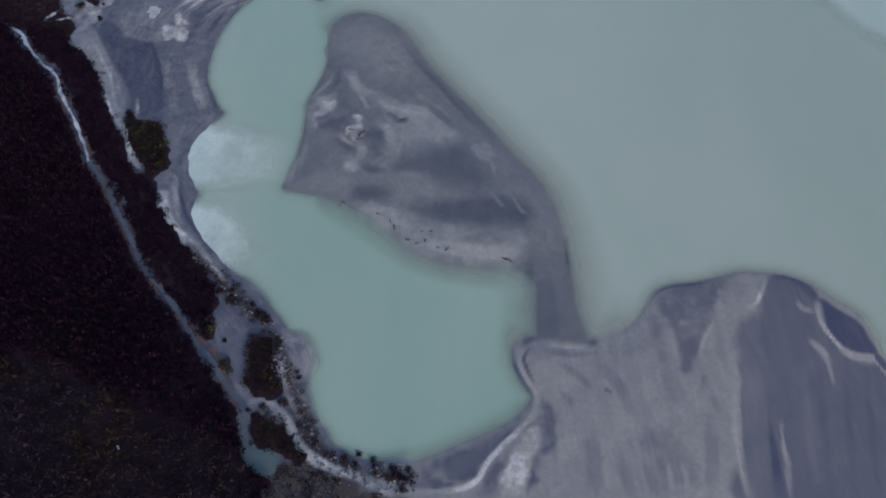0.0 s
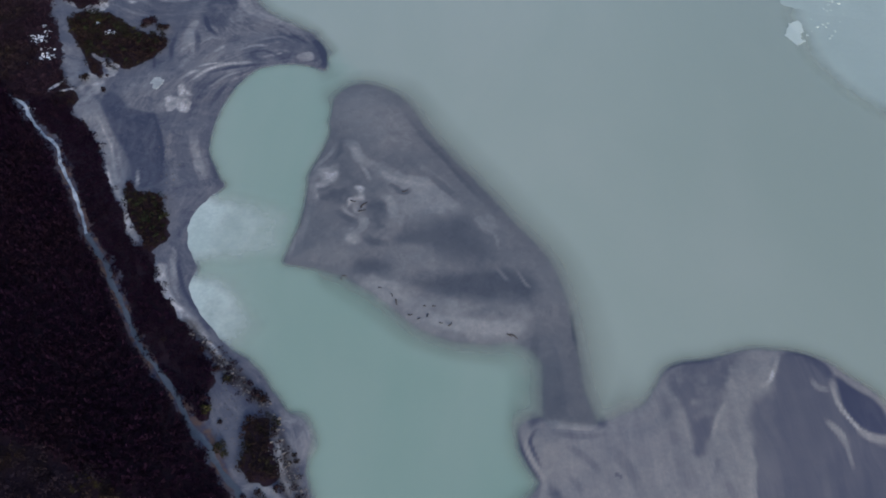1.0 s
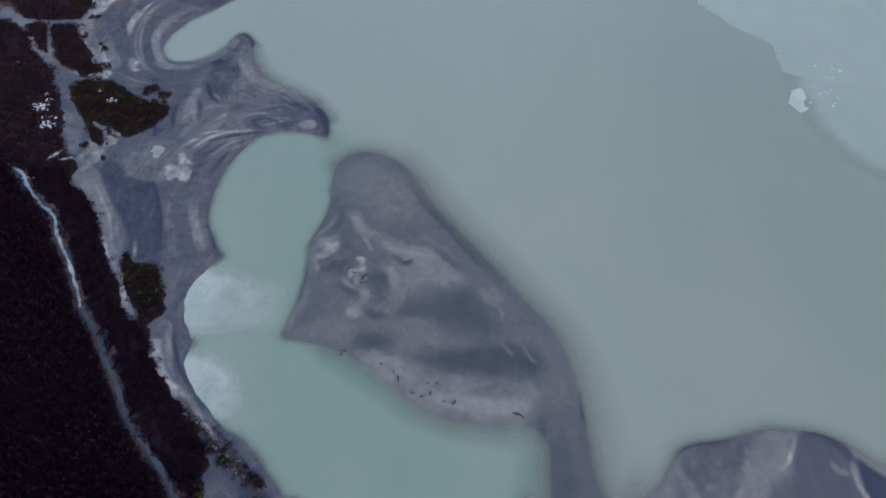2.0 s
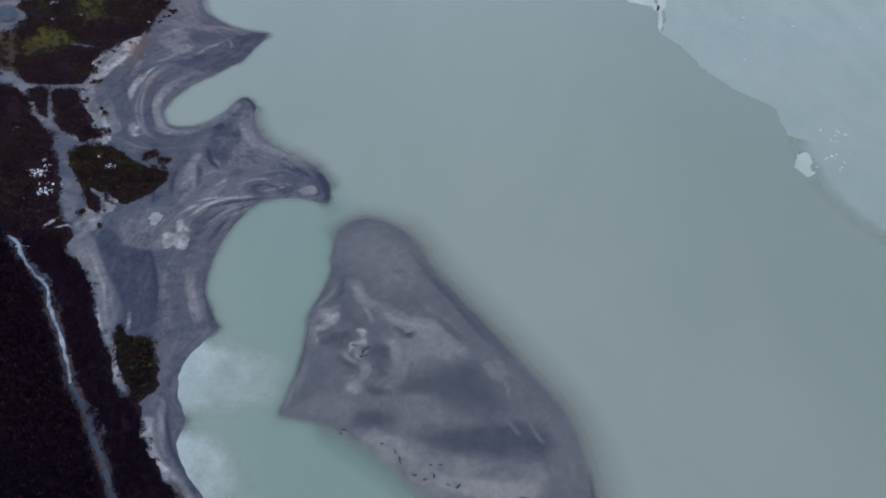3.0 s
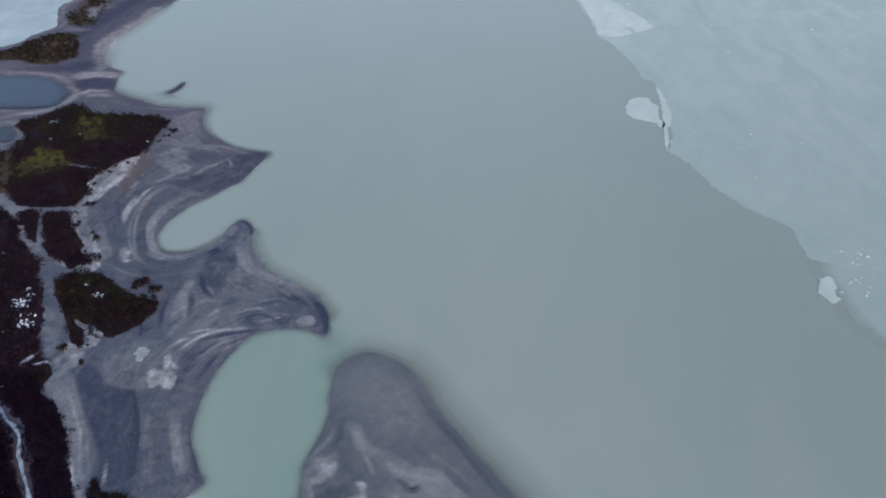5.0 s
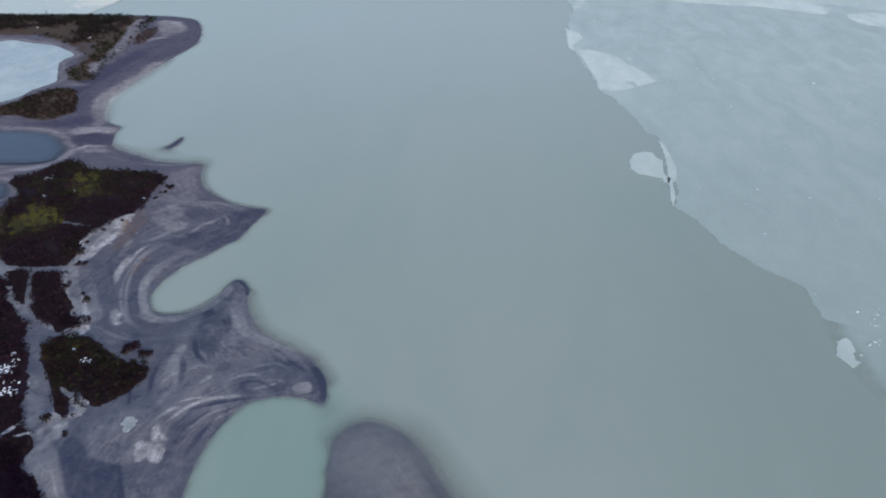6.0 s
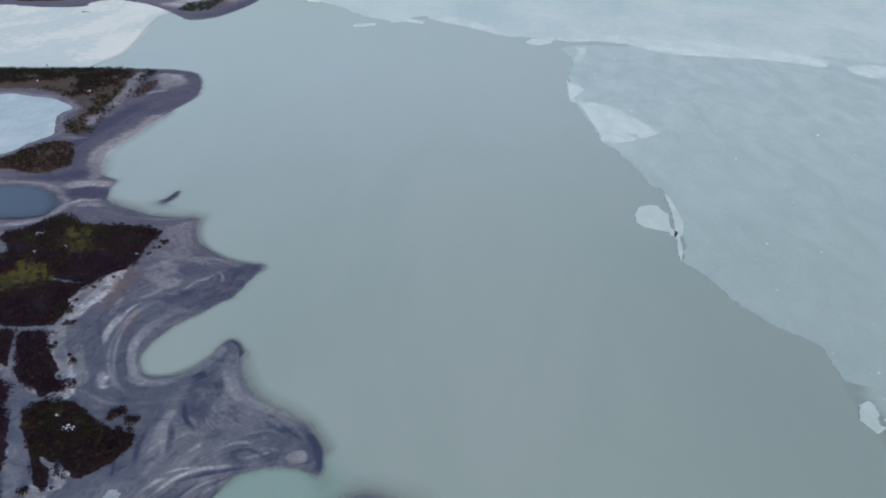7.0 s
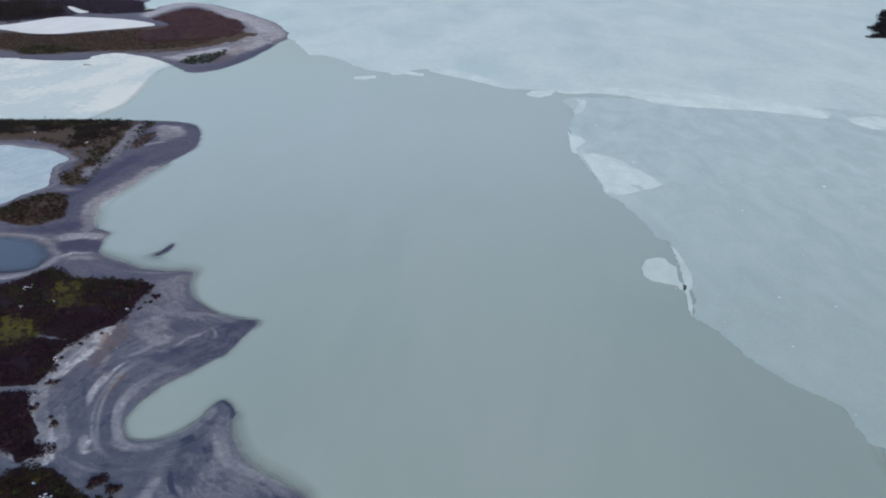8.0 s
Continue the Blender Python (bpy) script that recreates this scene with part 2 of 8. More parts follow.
STREAM_SNOW = make_ice("stream_snow_ice", (0.10, 0.135, 0.19), (0.42, 0.485, 0.56), 0.16)
SNOW = make_plain("old_snow", (0.568, 0.619, 0.688), (0.82, 0.86, 0.9), 1.2, 0.8)
BARE = make_foliage("bare_alder_twigs", (0.0088, 0.0053, 0.0112), (0.0225, 0.0136, 0.0218), (0.0156, 0.0140, 0.0108))
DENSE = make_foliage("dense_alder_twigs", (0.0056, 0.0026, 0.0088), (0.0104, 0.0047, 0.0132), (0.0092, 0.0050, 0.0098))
MIXED = make_foliage("brown_and_green_scrub", (0.0095, 0.0064, 0.0088), (0.0215, 0.0148, 0.0150), (0.0150, 0.0185, 0.0088), 0.07)
GREEN = make_foliage("mossy_green_scrub", (0.014, 0.0140, 0.0090), (0.031, 0.0320, 0.0165), (0.040, 0.0430, 0.0150), 0.05)
GREY = make_foliage("grey_lichen_twigs", (0.0088, 0.0066, 0.0118), (0.0180, 0.0136, 0.0220), (0.0190, 0.0140, 0.0092), 0.05)
# the next three carry distance haze in their colours
PURPLE = make_foliage("purple_heath", (0.0250, 0.0170, 0.0290), (0.058, 0.0400, 0.0540), (0.060, 0.0430, 0.0440), 0.025)
DUSK = make_foliage("dusky_far_heath", (0.0150, 0.0130, 0.0260), (0.0320, 0.0275, 0.0470), (0.0240, 0.0205, 0.0310), 0.02)
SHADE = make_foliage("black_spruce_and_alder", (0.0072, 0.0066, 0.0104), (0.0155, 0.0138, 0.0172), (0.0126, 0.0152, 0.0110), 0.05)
RUSTY = make_foliage("rusty_heath", (0.0205, 0.0135, 0.0125), (0.046, 0.032, 0.025), (0.021, 0.0215, 0.0145), 0.016)
NEEDLES = make_foliage("spruce_needles", (0.0069, 0.0103, 0.0069), (0.0241, 0.033, 0.0172), (0.0172, 0.0189, 0.0129), 0.05)
BARK = make_plain("bark", (0.04, 0.03, 0.025), (0.09, 0.07, 0.06), 6.0, 0.9)
ROCK = make_rock()
WOOD = make_plain("wet_driftwood", (0.016, 0.015, 0.018), (0.044, 0.040, 0.042), 3.0, 0.8)


# ---- plan curves and distance fields ----
def curve(points, closed=True, steps=5):
    """A Catmull-Rom curve through the plan points."""
    a = np.array(points, float)
    n = len(a)
    rows = range(n if closed else n - 1)
    u = np.arange(steps)[:, None] / steps
    out = []
    for i in rows:
        if closed:
            p0, p1, p2, p3 = a[i - 1], a[i], a[(i + 1) % n], a[(i + 2) % n]
        else:
            p0, p1, p2, p3 = a[max(i - 1, 0)], a[i], a[i + 1], a[min(i + 2, n - 1)]
        out.append(0.5 * (2 * p1 + (p2 - p0) * u + (2 * p0 - 5 * p1 + 4 * p2 - p3) * u**2 + (3 * p1 - p0 - 3 * p2 + p3) * u**3))
    if not closed:
        out.append(a[-1:])
    return np.concatenate(out)


def evenly(line, gap):
    """A closed line with corners about gap metres apart, and no more than 2500 of them."""
    ring = np.concatenate([line, line[:1]])
    run = np.r_[0, np.cumsum(np.hypot(*np.diff(ring, axis=0).T))]
    at = np.linspace(0, run[-1], min(2500, max(len(line), int(run[-1] / gap))), endpoint=False)
    return np.stack([np.interp(at, run, ring[:, 0]), np.interp(at, run, ring[:, 1])], 1)


def wobble(line, size, length):
    """The same curve with small natural irregularities."""
    out = []
    for x, y in line:
        v = noise.noise_vector((x / length, y / length, 0.3)) + 0.5 * noise.noise_vector((2.3 * x / length, 2.3 * y / length, 7.7))
        out.append((x + size * v.x, y + size * v.y))
    return np.array(out)


def inside(line, xs, ys):
    """Which points of the grid xs by ys lie in the closed line."""
    out = np.zeros((len(ys), len(xs)), bool)
    a, b = line, np.roll(line, -1, 0)
    for j, y in enumerate(ys):
        cut = (a[:, 1] > y) != (b[:, 1] > y)
        if cut.any():
            p, q = a[cut], b[cut]
            at = np.sort(p[:, 0] + (y - p[:, 1]) / (q[:, 1] - p[:, 1]) * (q[:, 0] - p[:, 0]))
            out[j] = np.searchsorted(at, xs) % 2 == 1
    return out


def distance(line, xs, ys, closed=True, block=20):
    """Metres from every grid point to the line."""
    a = line if closed else line[:-1]
    b = np.roll(line, -1, 0) if closed else line[1:]
    mid, half = (a + b) / 2, np.hypot(*(b - a).T) / 2
    out = np.zeros((len(ys), len(xs)))
    for j in range(0, len(ys), block):
        for i in range(0, len(xs), block):
            gx, gy = np.meshgrid(xs[i : i + block], ys[j : j + block])
            c = np.array([gx.mean(), gy.mean()])
            r = np.hypot(gx - c[0], gy - c[1]).max()
            near = np.hypot(*(mid - c).T)
            keep = near - half <= (near + half).min() + 2 * r
            p, d = a[keep], (b - a)[keep]
            wx, wy = gx.ravel()[:, None] - p[:, 0], gy.ravel()[:, None] - p[:, 1]
            s = np.clip((wx * d[:, 0] + wy * d[:, 1]) / np.maximum((d**2).sum(1), 1e-9), 0, 1)
            out[j : j + block, i : i + block] = np.sqrt(((wx - s * d[:, 0]) ** 2 + (wy - s * d[:, 1]) ** 2).min(1)).reshape(gx.shape)
    return out


def signed(line, xs, ys):
    return np.where(inside(line, xs, ys), 1, -1) * distance(line, xs, ys)


def steps_to(*stops):
    """Grid lines from (start, spacing), ... to an end; the spacing holds up to the next start."""
    out = []
    for (a, step), (b, _) in zip(stops, stops[1:]):
        out += list(np.linspace(a, b, max(1, round((b - a) / step)), endpoint=False))
    return np.array(out + [stops[-1][0]])


XS = steps_to((-6000, 600), (-1200, 60), (-720, 8), (-480, 2.2), (-205, 0.62), (150, 4), (420, 30), (900, 300), (6000, 0))
YS = steps_to((-6000, 900), (-600, 80), (0, 6), (52, 0.62), (300, 1.2), (530, 2.2), (790, 6), (1620, 60), (2400, 400), (6000, 0))
GX, GY = np.meshgrid(XS, YS)

# ---- the shorelines ----
SHORE_SOUTH = [(-8.3, 69.4), (-12.7, 68.4), (-17.3, 68.4), (-21.2, 69.3), (-24.9, 70.6), (-28.5, 72.6), (-31.8, 76.5), (-35.7, 82.4), (-37.8, 88.2), (-38.4, 94.3), (-38.4, 99.2), (-41.8, 104.1), (-46.1, 105.7), (-50.9, 112.1), (-55.2, 116.8), (-61.5, 122.5), (-67.7, 126.7), (-73.4, 132.3), (-79.3, 138.4), (-83.3, 143.8), (-85.2, 150.0), (-84.6, 155.3), (-90.0, 165.8), (-92.1, 172.6), (-91.7, 179.3), (-88.5, 186.1), (-85.2, 192.3), (-88.3, 197.8), (-93.5, 207.1), (-96.0, 216.2), (-96.2, 228.1), (-94.7, 241.8), (-89.2, 256.7), (-81.6, 262.4), (-73.0, 264.5), (-64.9, 263.7), (-60.2, 261.4), (-59.0, 266.3), (-61.1, 274.7), (-66.9, 283.5), (-73.0, 288.1)]
SHORE_MIDDLE = [(-84.0, 294.3), (-93.1, 301.7), (-99.9, 311.4), (-104.1, 320.9), (-104.6, 329.3), (-107.8, 334.8), (-112.9, 335.8), (-116.3, 324.5), (-119.6, 316.0), (-127.0, 310.4), (-136.8, 309.2), (-142.5, 313.1), (-145.9, 320.1), (-146.0, 326.6), (-144.1, 335.5), (-138.9, 346.5), (-131.3, 356.7), (-125.3, 366.0), (-121.0, 371.4), (-118.0, 385.1), (-114.7, 399.6), (-123.1, 401.4), (-136.2, 406.5), (-146.2, 414.2), (-154.9, 422.2), (-161.5, 435.8), (-164.4, 449.0), (-176.2, 448.9), (-192.4, 450.3), (-204.5, 456.3), (-216.9, 462.5)]
SHORE_NORTH = [(-225.9, 469.2), (-226.8, 475.3), (-228.3, 481.5), (-230.9, 488.6), (-230.3, 496.3), (-235.5, 500.1), (-245.0, 505.3), (-250.5, 513.8), (-256.1, 530.3), (-258.9, 546.2), (-256.7, 563.5), (-253.9, 586.6), (-251.4, 609.1), (-245.8, 632.3), (-239.1, 663.2), (-241.0, 684.8), (-247.8, 709.0), (-261.0, 734.3), (-281.6, 743.1), (-307.8, 743.8), (-344.2, 741.4), (-389.2, 737.9), (-437.8, 732.1)]
FAR_WEST = [(-620, 720), (-900, 750), (-1400, 760), (-3000, 780), (-6000, 800), (-6000, -6000), (6000, -6000), (6000, -400), (2500, -200), (900, -90), (350, -30), (120, 10), (20, 48), (-4, 62)]
SPIT = [(-593.7, 996.5), (-572.4, 996.2), (-532.9, 987.9), (-489.2, 998.0), (-490.6, 1023.1), (-475.1, 1044.4), (-433.4, 1031.8), (-393.0, 1001.7), (-346.2, 949.1), (-322.1, 955.6), (-303.5, 1004.5), (-291.9, 1092.6), (-288.4, 1171.7), (-290.1, 1220.1), (-317.2, 1290.6), (-379.4, 1389.9), (-469.5, 1494.6), (-526.0, 1539.4), (-568.5, 1538.8), (-585.6, 1486.6), (-582.3, 1419.8), (-611.3, 1473.6), (-632.0, 1542.4)]
SPIT_WEST = [(-660, 1750), (-1000, 2400), (-6000, 2600), (-6000, 1000), (-2500, 1000), (-1200, 1000), (-800, 998), (-680, 997)]
FAN = [(-12.3, 64.0), (-8.8, 68.2), (-2.3, 70.4), (3.7, 73.3), (11.3, 77.1), (17.4, 80.6), (21.5, 83.2), (24.7, 87.8), (25.8, 90.2), (23.8, 93.2), (21.4, 97.3), (20.1, 101.8), (20.9, 105.9), (24.7, 108.2), (30.6, 109.0), (37.4, 108.5), (44.1, 109.0), (49.3, 110.6), (56.4, 115.0), (60.4, 120.7), (64.5, 126.9), (69.7, 130.0), (79.2, 132.3), (88.6, 135.5), (96.0, 136.9), (106.7, 136.3), (114.9, 133.1), (120.8, 128.3), (126.5, 123.3), (128.3, 117.1), (129.0, 111.4), (130.4, 108.2)]
FAN_EAST = [(140, 98), (165, 86), (240, 60), (600, -40), (900, -400), (60, -500), (-150, -320), (-75, -110), (-56, -30), (-32, 16), (-22, 50)]
ISLAND = [(-50.1, 248.0), (-44.9, 252.3), (-38.1, 252.9), (-29.6, 249.0), (-22.6, 241.3), (-14.0, 226.8), (-2.8, 211.5), (8.2, 197.6), (18.6, 183.0), (26.4, 173.1), (31.7, 164.2), (35.1, 152.4), (36.9, 141.2), (38.2, 129.4), (39.1, 118.3), (42.5, 105.5), (33.5, 103.5), (27.6, 104.5), (27.6, 110.7), (27.8, 120.5), (27.3, 128.7), (19.7, 134.5), (9.8, 133.0), (-0.9, 133.9), (-9.2, 136.8), (-17.9, 143.3), (-27.9, 150.9), (-37.0, 155.9), (-45.8, 158.2), (-53.6, 159.1), (-57.1, 160.5), (-56.5, 165.8), (-55.3, 172.8), (-54.4, 182.2), (-54.5, 190.4), (-55.5, 198.9), (-54.4, 205.8), (-51.9, 214.8), (-51.3, 223.7), (-52.2, 233.4), (-52.1, 242.9)]
HEADLAND = [(647.7, 1449.4), (691.9, 1508.5), (758.4, 1643.5), (802.0, 1708.8)] + [(980, 1900), (1100, 1500)] + [(629.9, 1343.6), (636.6, 1388.5)]
ISLET = [(-192.3, 470.7), (-190.3, 473.9), (-189.4, 480.3), (-187.9, 485.2), (-186.6, 479.0), (-188.1, 473.4), (-189.9, 469.4)]
POND_SOUTH = [(-52.8, 71.3), (-50.1, 69.0), (-44.9, 69.6), (-43.2, 67.4), (-43.9, 64.3), (-46.0, 63.7), (-48.2, 64.8), (-51.2, 68.0)]
POND_FROZEN = [(-394.3, 658.2), (-374.4, 655.9), (-353.9, 652.1), (-341.5, 646.0), (-323.8, 630.8), (-326.4, 616.9), (-324.5, 606.6), (-316.7, 588.6), (-310.1, 571.6), (-317.3, 554.2), (-322.2, 535.9)] + [(-340, 530), (-400, 560), (-430, 620)]
POND_BLUE = [(-292.5, 485.5), (-279.0, 485.9), (-266.2, 481.3), (-254.6, 468.9), (-249.8, 458.1), (-249.5, 447.4), (-257.0, 441.2), (-266.0, 440.4)] + [(-310, 436), (-350, 452), (-345, 476), (-315, 486)]
POND_WEST = [(-269.1, 415.1), (-264.6, 419.0), (-257.7, 413.4), (-254.1, 403.0), (-260.0, 397.2)] + [(-250, 372), (-262, 400)]
POND_FAR = [(-733.2, 1233.2), (-708.8, 1284.0), (-688.0, 1331.5), (-602.6, 1328.4), (-547.7, 1307.7), (-513.3, 1278.4), (-525.3, 1253.6), (-586.9, 1200.0), (-616.0, 1174.7), (-656.3, 1172.8), (-713.0, 1198.9)] + [(-790, 1215)]

d_main = np.maximum(signed(wobble(curve(SHORE_SOUTH + SHORE_MIDDLE + SHORE_NORTH + FAR_WEST), 0.7, 6.0), XS, YS), signed(wobble(curve(SPIT + SPIT_WEST), 4.0, 26.0), XS, YS))
d_main = np.maximum(d_main, signed(curve(HEADLAND), XS, YS))
d_fan = signed(wobble(curve(FAN + FAN_EAST), 0.4, 6.0), XS, YS)
d_island = signed(wobble(curve(ISLAND), 0.5, 6.0), XS, YS)
d_islet = signed(curve(ISLET), XS, YS)
D = np.maximum.reduce([d_main, d_fan, d_island, d_islet])
d_ponds = {}
for key, outline in (("south", POND_SOUTH), ("frozen", POND_FROZEN), ("blue", POND_BLUE), ("west", POND_WEST), ("far", POND_FAR)):
    d_ponds[key] = signed(wobble(curve(outline), 0.5 if key == "south" else 2.0, 9.0), XS, YS)
    D = np.minimum(D, -d_ponds[key])


def relief(x, y, size):
    """Smooth unevenness in -1..1, cheap enough for the whole sheet."""
    s = np.sin(x / size + 1.7 * np.sin(y / size * 0.6 + 0.5)) + np.sin(y / size * 1.13 + 2.1 * np.sin(x / size * 0.45))
    return 0.5 * s


def fractal(x, y, size, seed, octaves=4):
    """Layered value noise in about -1..1."""
    table = np.random.default_rng(seed).uniform(-1, 1, (256, 256))
    out, gain = np.zeros_like(x), 0.55
    for k in range(octaves):
        u, v = x / size * 2**k + 17.3 * k, y / size * 2**k + 5.1 * k
        i, j = np.floor(u).astype(int), np.floor(v).astype(int)
        a, b = u - i, v - j
        a, b = a * a * (3 - 2 * a), b * b * (3 - 2 * b)
        i0, i1, j0, j1 = i % 256, (i + 1) % 256, j % 256, (j + 1) % 256
        out += gain * ((table[j0, i0] * (1 - a) + table[j0, i1] * a) * (1 - b) + (table[j1, i0] * (1 - a) + table[j1, i1] * a) * b)
        gain *= 0.55
    return out


SHIFT_X, SHIFT_Y = 1.8 * fractal(GX, GY, 14.0, 11, 3), 1.8 * fractal(GX, GY, 14.0, 12, 3)
RAGGED, MIDDLE, FINE = fractal(GX, GY, 9.0, 3), fractal(GX, GY, 6.0, 8), fractal(GX, GY, 3.0, 4, 3)
FIELDS = {key: np.zeros_like(D) for key in ("litter", "rust", "grass", "gravel", "lagoon", "moss", "bare")}
fan_silt = np.where(GY > 54, d_fan > -4, np.clip(0.5 + (d_fan + 9 * relief(GX, GY, 14.0) + 4 * relief(GX, GY, 5.0)) / 26, 0, 1))
FIELDS["tone"] = 0.71 * fan_silt + np.where(d_island > -25, 0.375, 0.35) * (1 - fan_silt)
gentle = np.zeros_like(D)


def local(points, reach):
    """The grid lines round some plan points."""
    a = np.array(points)
    (x0, y0), (x1, y1) = a.min(0) - reach, a.max(0) + reach
    return slice(*np.searchsorted(YS, (y0, y1))), slice(*np.searchsorted(XS, (x0, x1)))


def stroke(field, value, width, points, soft=1.0, strength=1.0, calm=False):
    """Draws a mark of that width in metres along a plan curve into a field of the ground."""
    f = gentle if field == "gentle" else FIELDS[field]
    line = curve(points, False) if len(points) > 2 else np.array(points, float)
    if len(line) == 1:
        line = np.concatenate([line, line + 0.01])
    s = local(line, width * (1 + soft) + 4)
    gx, gy = GX[s], GY[s]
    if not gx.size:
        return
    loose = 0.3 if calm else 1.0
    calm = field == "gentle"
    if not calm:
        gx, gy = gx + loose * SHIFT_X[s], gy + loose * SHIFT_Y[s]
    a, d = line[:-1], line[1:] - line[:-1]
    part_way = (np.arange(len(a)) + 0.5) / len(a)
    taper = np.ones(len(a)) if calm or len(a) < 3 else 0.3 + 0.7 * np.sin(np.pi * part_way) ** 0.6
    fading = np.ones(len(a)) if calm or len(a) < 3 else np.clip(0.05 + 2.8 * np.minimum(part_way, 1 - part_way), 0, 1)
    away, hold = np.full(gx.shape, 1e9), np.ones(gx.shape)
    for p, q, k, g in zip(a, d, taper, fading):
        wx, wy = gx - p[0], gy - p[1]
        u = np.clip((wx * q[0] + wy * q[1]) / max(q @ q, 1e-9), 0, 1)
        reach = np.hypot(wx - u * q[0], wy - u * q[1]) - 0.5 * width * k
        nearer = reach < away
        away, hold = np.where(nearer, reach, away), np.where(nearer, g, hold)
    if not calm:
        away = away + width * loose * (0.5 * RAGGED[s] + 0.3 * FINE[s])
    w = np.clip(1 - away / (width * soft + 0.01), 0, 1)
    w = w * w * (3 - 2 * w) * strength
    if not calm:
        break_up = 0.3 * FINE[s] + 0.25 * MIDDLE[s] if loose < 1 else 0.5 * FINE[s] + (0.9 if width < 2.1 else 0.5) * MIDDLE[s]
        w = np.clip(w * hold * (0.95 + break_up), 0, 1)
    f[s] += (value - f[s]) * w


def patch(field, value, points, soft=2.0, strength=1.0, wild=0.0):
    """Fills a closed plan curve in a field of the ground."""
    f = gentle if field == "gentle" else FIELDS[field]
    line = curve(points)
    s = local(line, soft + 2 + 2 * wild)
    xs, ys = XS[s[1]], YS[s[0]]
    ragged = 0.0 if field == "gentle" else (0.6 * soft + wild) * RAGGED[s] + (0.4 * soft + wild) * FINE[s]
    w = np.clip(0.5 + (signed(line, xs, ys) + ragged) / (2 * soft), 0, 1)
    w = w * w * (3 - 2 * w) * strength
    if wild and field == "tone":
        w = np.clip(w * (0.8 + 0.6 * FINE[s] + 0.8 * MIDDLE[s]), 0, 1)
    f[s] += (value - f[s]) * w


# thickets and woods, by plan
WOOD_WEST = [(-176.2, 229.6), (-166.0, 219.0), (-150.8, 204.6), (-145.2, 194.7), (-134.3, 178.7), (-128.8, 169.8), (-124.9, 163.7), (-116.6, 155.6), (-110.9, 146.4), (-105.9, 138.8), (-98.3, 128.3), (-89.1, 117.5), (-80.9, 109.1), (-72.6, 99.3), (-65.9, 91.6), (-60.4, 85.0), (-55.1, 78.6), (-52.7, 70.7), (-47.6, 64.1), (-43.5, 62.1), (-43.3, 57.4)] + [(-44, 48), (-60, 36), (-160, 36), (-205, 150), (-222, 250), (-200, 250)]
STRIP = [(-170.7, 232.8), (-162.4, 231.5), (-155.9, 234.1), (-151.3, 225.1), (-144.9, 219.1), (-137.2, 211.9), (-132.3, 203.1), (-126.8, 193.3), (-122.1, 186.5), (-115.9, 177.4), (-111.8, 169.8), (-106.5, 163.8), (-101.6, 158.4), (-98.6, 154.5), (-95.7, 148.7), (-91.2, 142.1), (-86.2, 136.8), (-80.4, 131.7), (-76.4, 126.0), (-70.4, 118.8), (-68.7, 113.9), (-69.6, 109.9), (-67.9, 104.3), (-69.9, 101.9), (-74.2, 105.7), (-84.5, 116.4), (-93.9, 126.5), (-102.1, 139.0), (-108.0, 147.8), (-112.9, 154.7), (-122.4, 165.1), (-128.8, 176.4), (-143.7, 199.2), (-150.5, 209.2), (-165.0, 223.3)]
BUSH_PATCH = [(-118.3, 189.6), (-114.1, 187.2), (-107.9, 186.8), (-104.5, 183.7), (-101.9, 177.2), (-98.9, 169.5), (-98.9, 164.4), (-102.0, 159.9), (-104.8, 163.2), (-110.6, 169.9), (-115.2, 177.5)]
SHORE_SCRUB = [(-57.5, 102.1), (-51.1, 103.9), (-48.9, 99.0), (-47.5, 92.8), (-45.0, 87.7), (-46.4, 85.2), (-53.3, 85.4), (-55.7, 88.7), (-56.2, 94.0)]
BANK_SCRUB = [(-51.6, 78.5), (-47.1, 80.0), (-42.7, 77.4), (-38.3, 71.6), (-35.5, 68.4), (-37.9, 66.1), (-43.1, 70.1), (-47.9, 69.8), (-50.3, 72.5)]
WOOD_NORTH = [(-240.7, 445.8), (-253.9, 425.1), (-260.7, 421.5), (-248.8, 406.2), (-245.4, 390.2), (-236.6, 369.9), (-228.8, 352.7), (-217.2, 338.4), (-205.0, 336.9), (-192.3, 338.1), (-190.8, 346.5), (-191.3, 354.5), (-192.3, 366.0), (-187.8, 374.5), (-182.5, 388.2), (-178.0, 396.7), (-179.0, 413.0), (-178.1, 428.4), (-186.5, 434.8), (-206.6, 435.7), (-223.3, 436.2)]
WOOD_TRAIL = [(-202.4, 333.1), (-196.3, 334.7), (-190.5, 335.2), (-185.1, 328.7), (-181.1, 320.3), (-175.4, 315.2), (-172.4, 311.8), (-171.5, 305.6), (-165.2, 303.9), (-163.3, 298.4), (-165.5, 293.2), (-170.2, 292.3), (-177.3, 296.4), (-185.6, 302.1), (-192.5, 311.9)]
WOOD_MIDDLE = [(-173.1, 288.5), (-164.2, 291.7), (-153.3, 287.7), (-142.9, 279.2), (-129.1, 275.1), (-127.7, 267.5), (-130.3, 262.0), (-133.5, 258.3), (-138.4, 253.2), (-143.7, 255.5), (-151.6, 262.1), (-159.8, 266.8), (-169.3, 276.3)]
WOOD_WEDGE = [(-214.1, 333.0), (-205.8, 333.8), (-199.5, 321.6), (-194.9, 310.7), (-197.1, 311.0), (-202.7, 316.5), (-207.7, 322.7)]
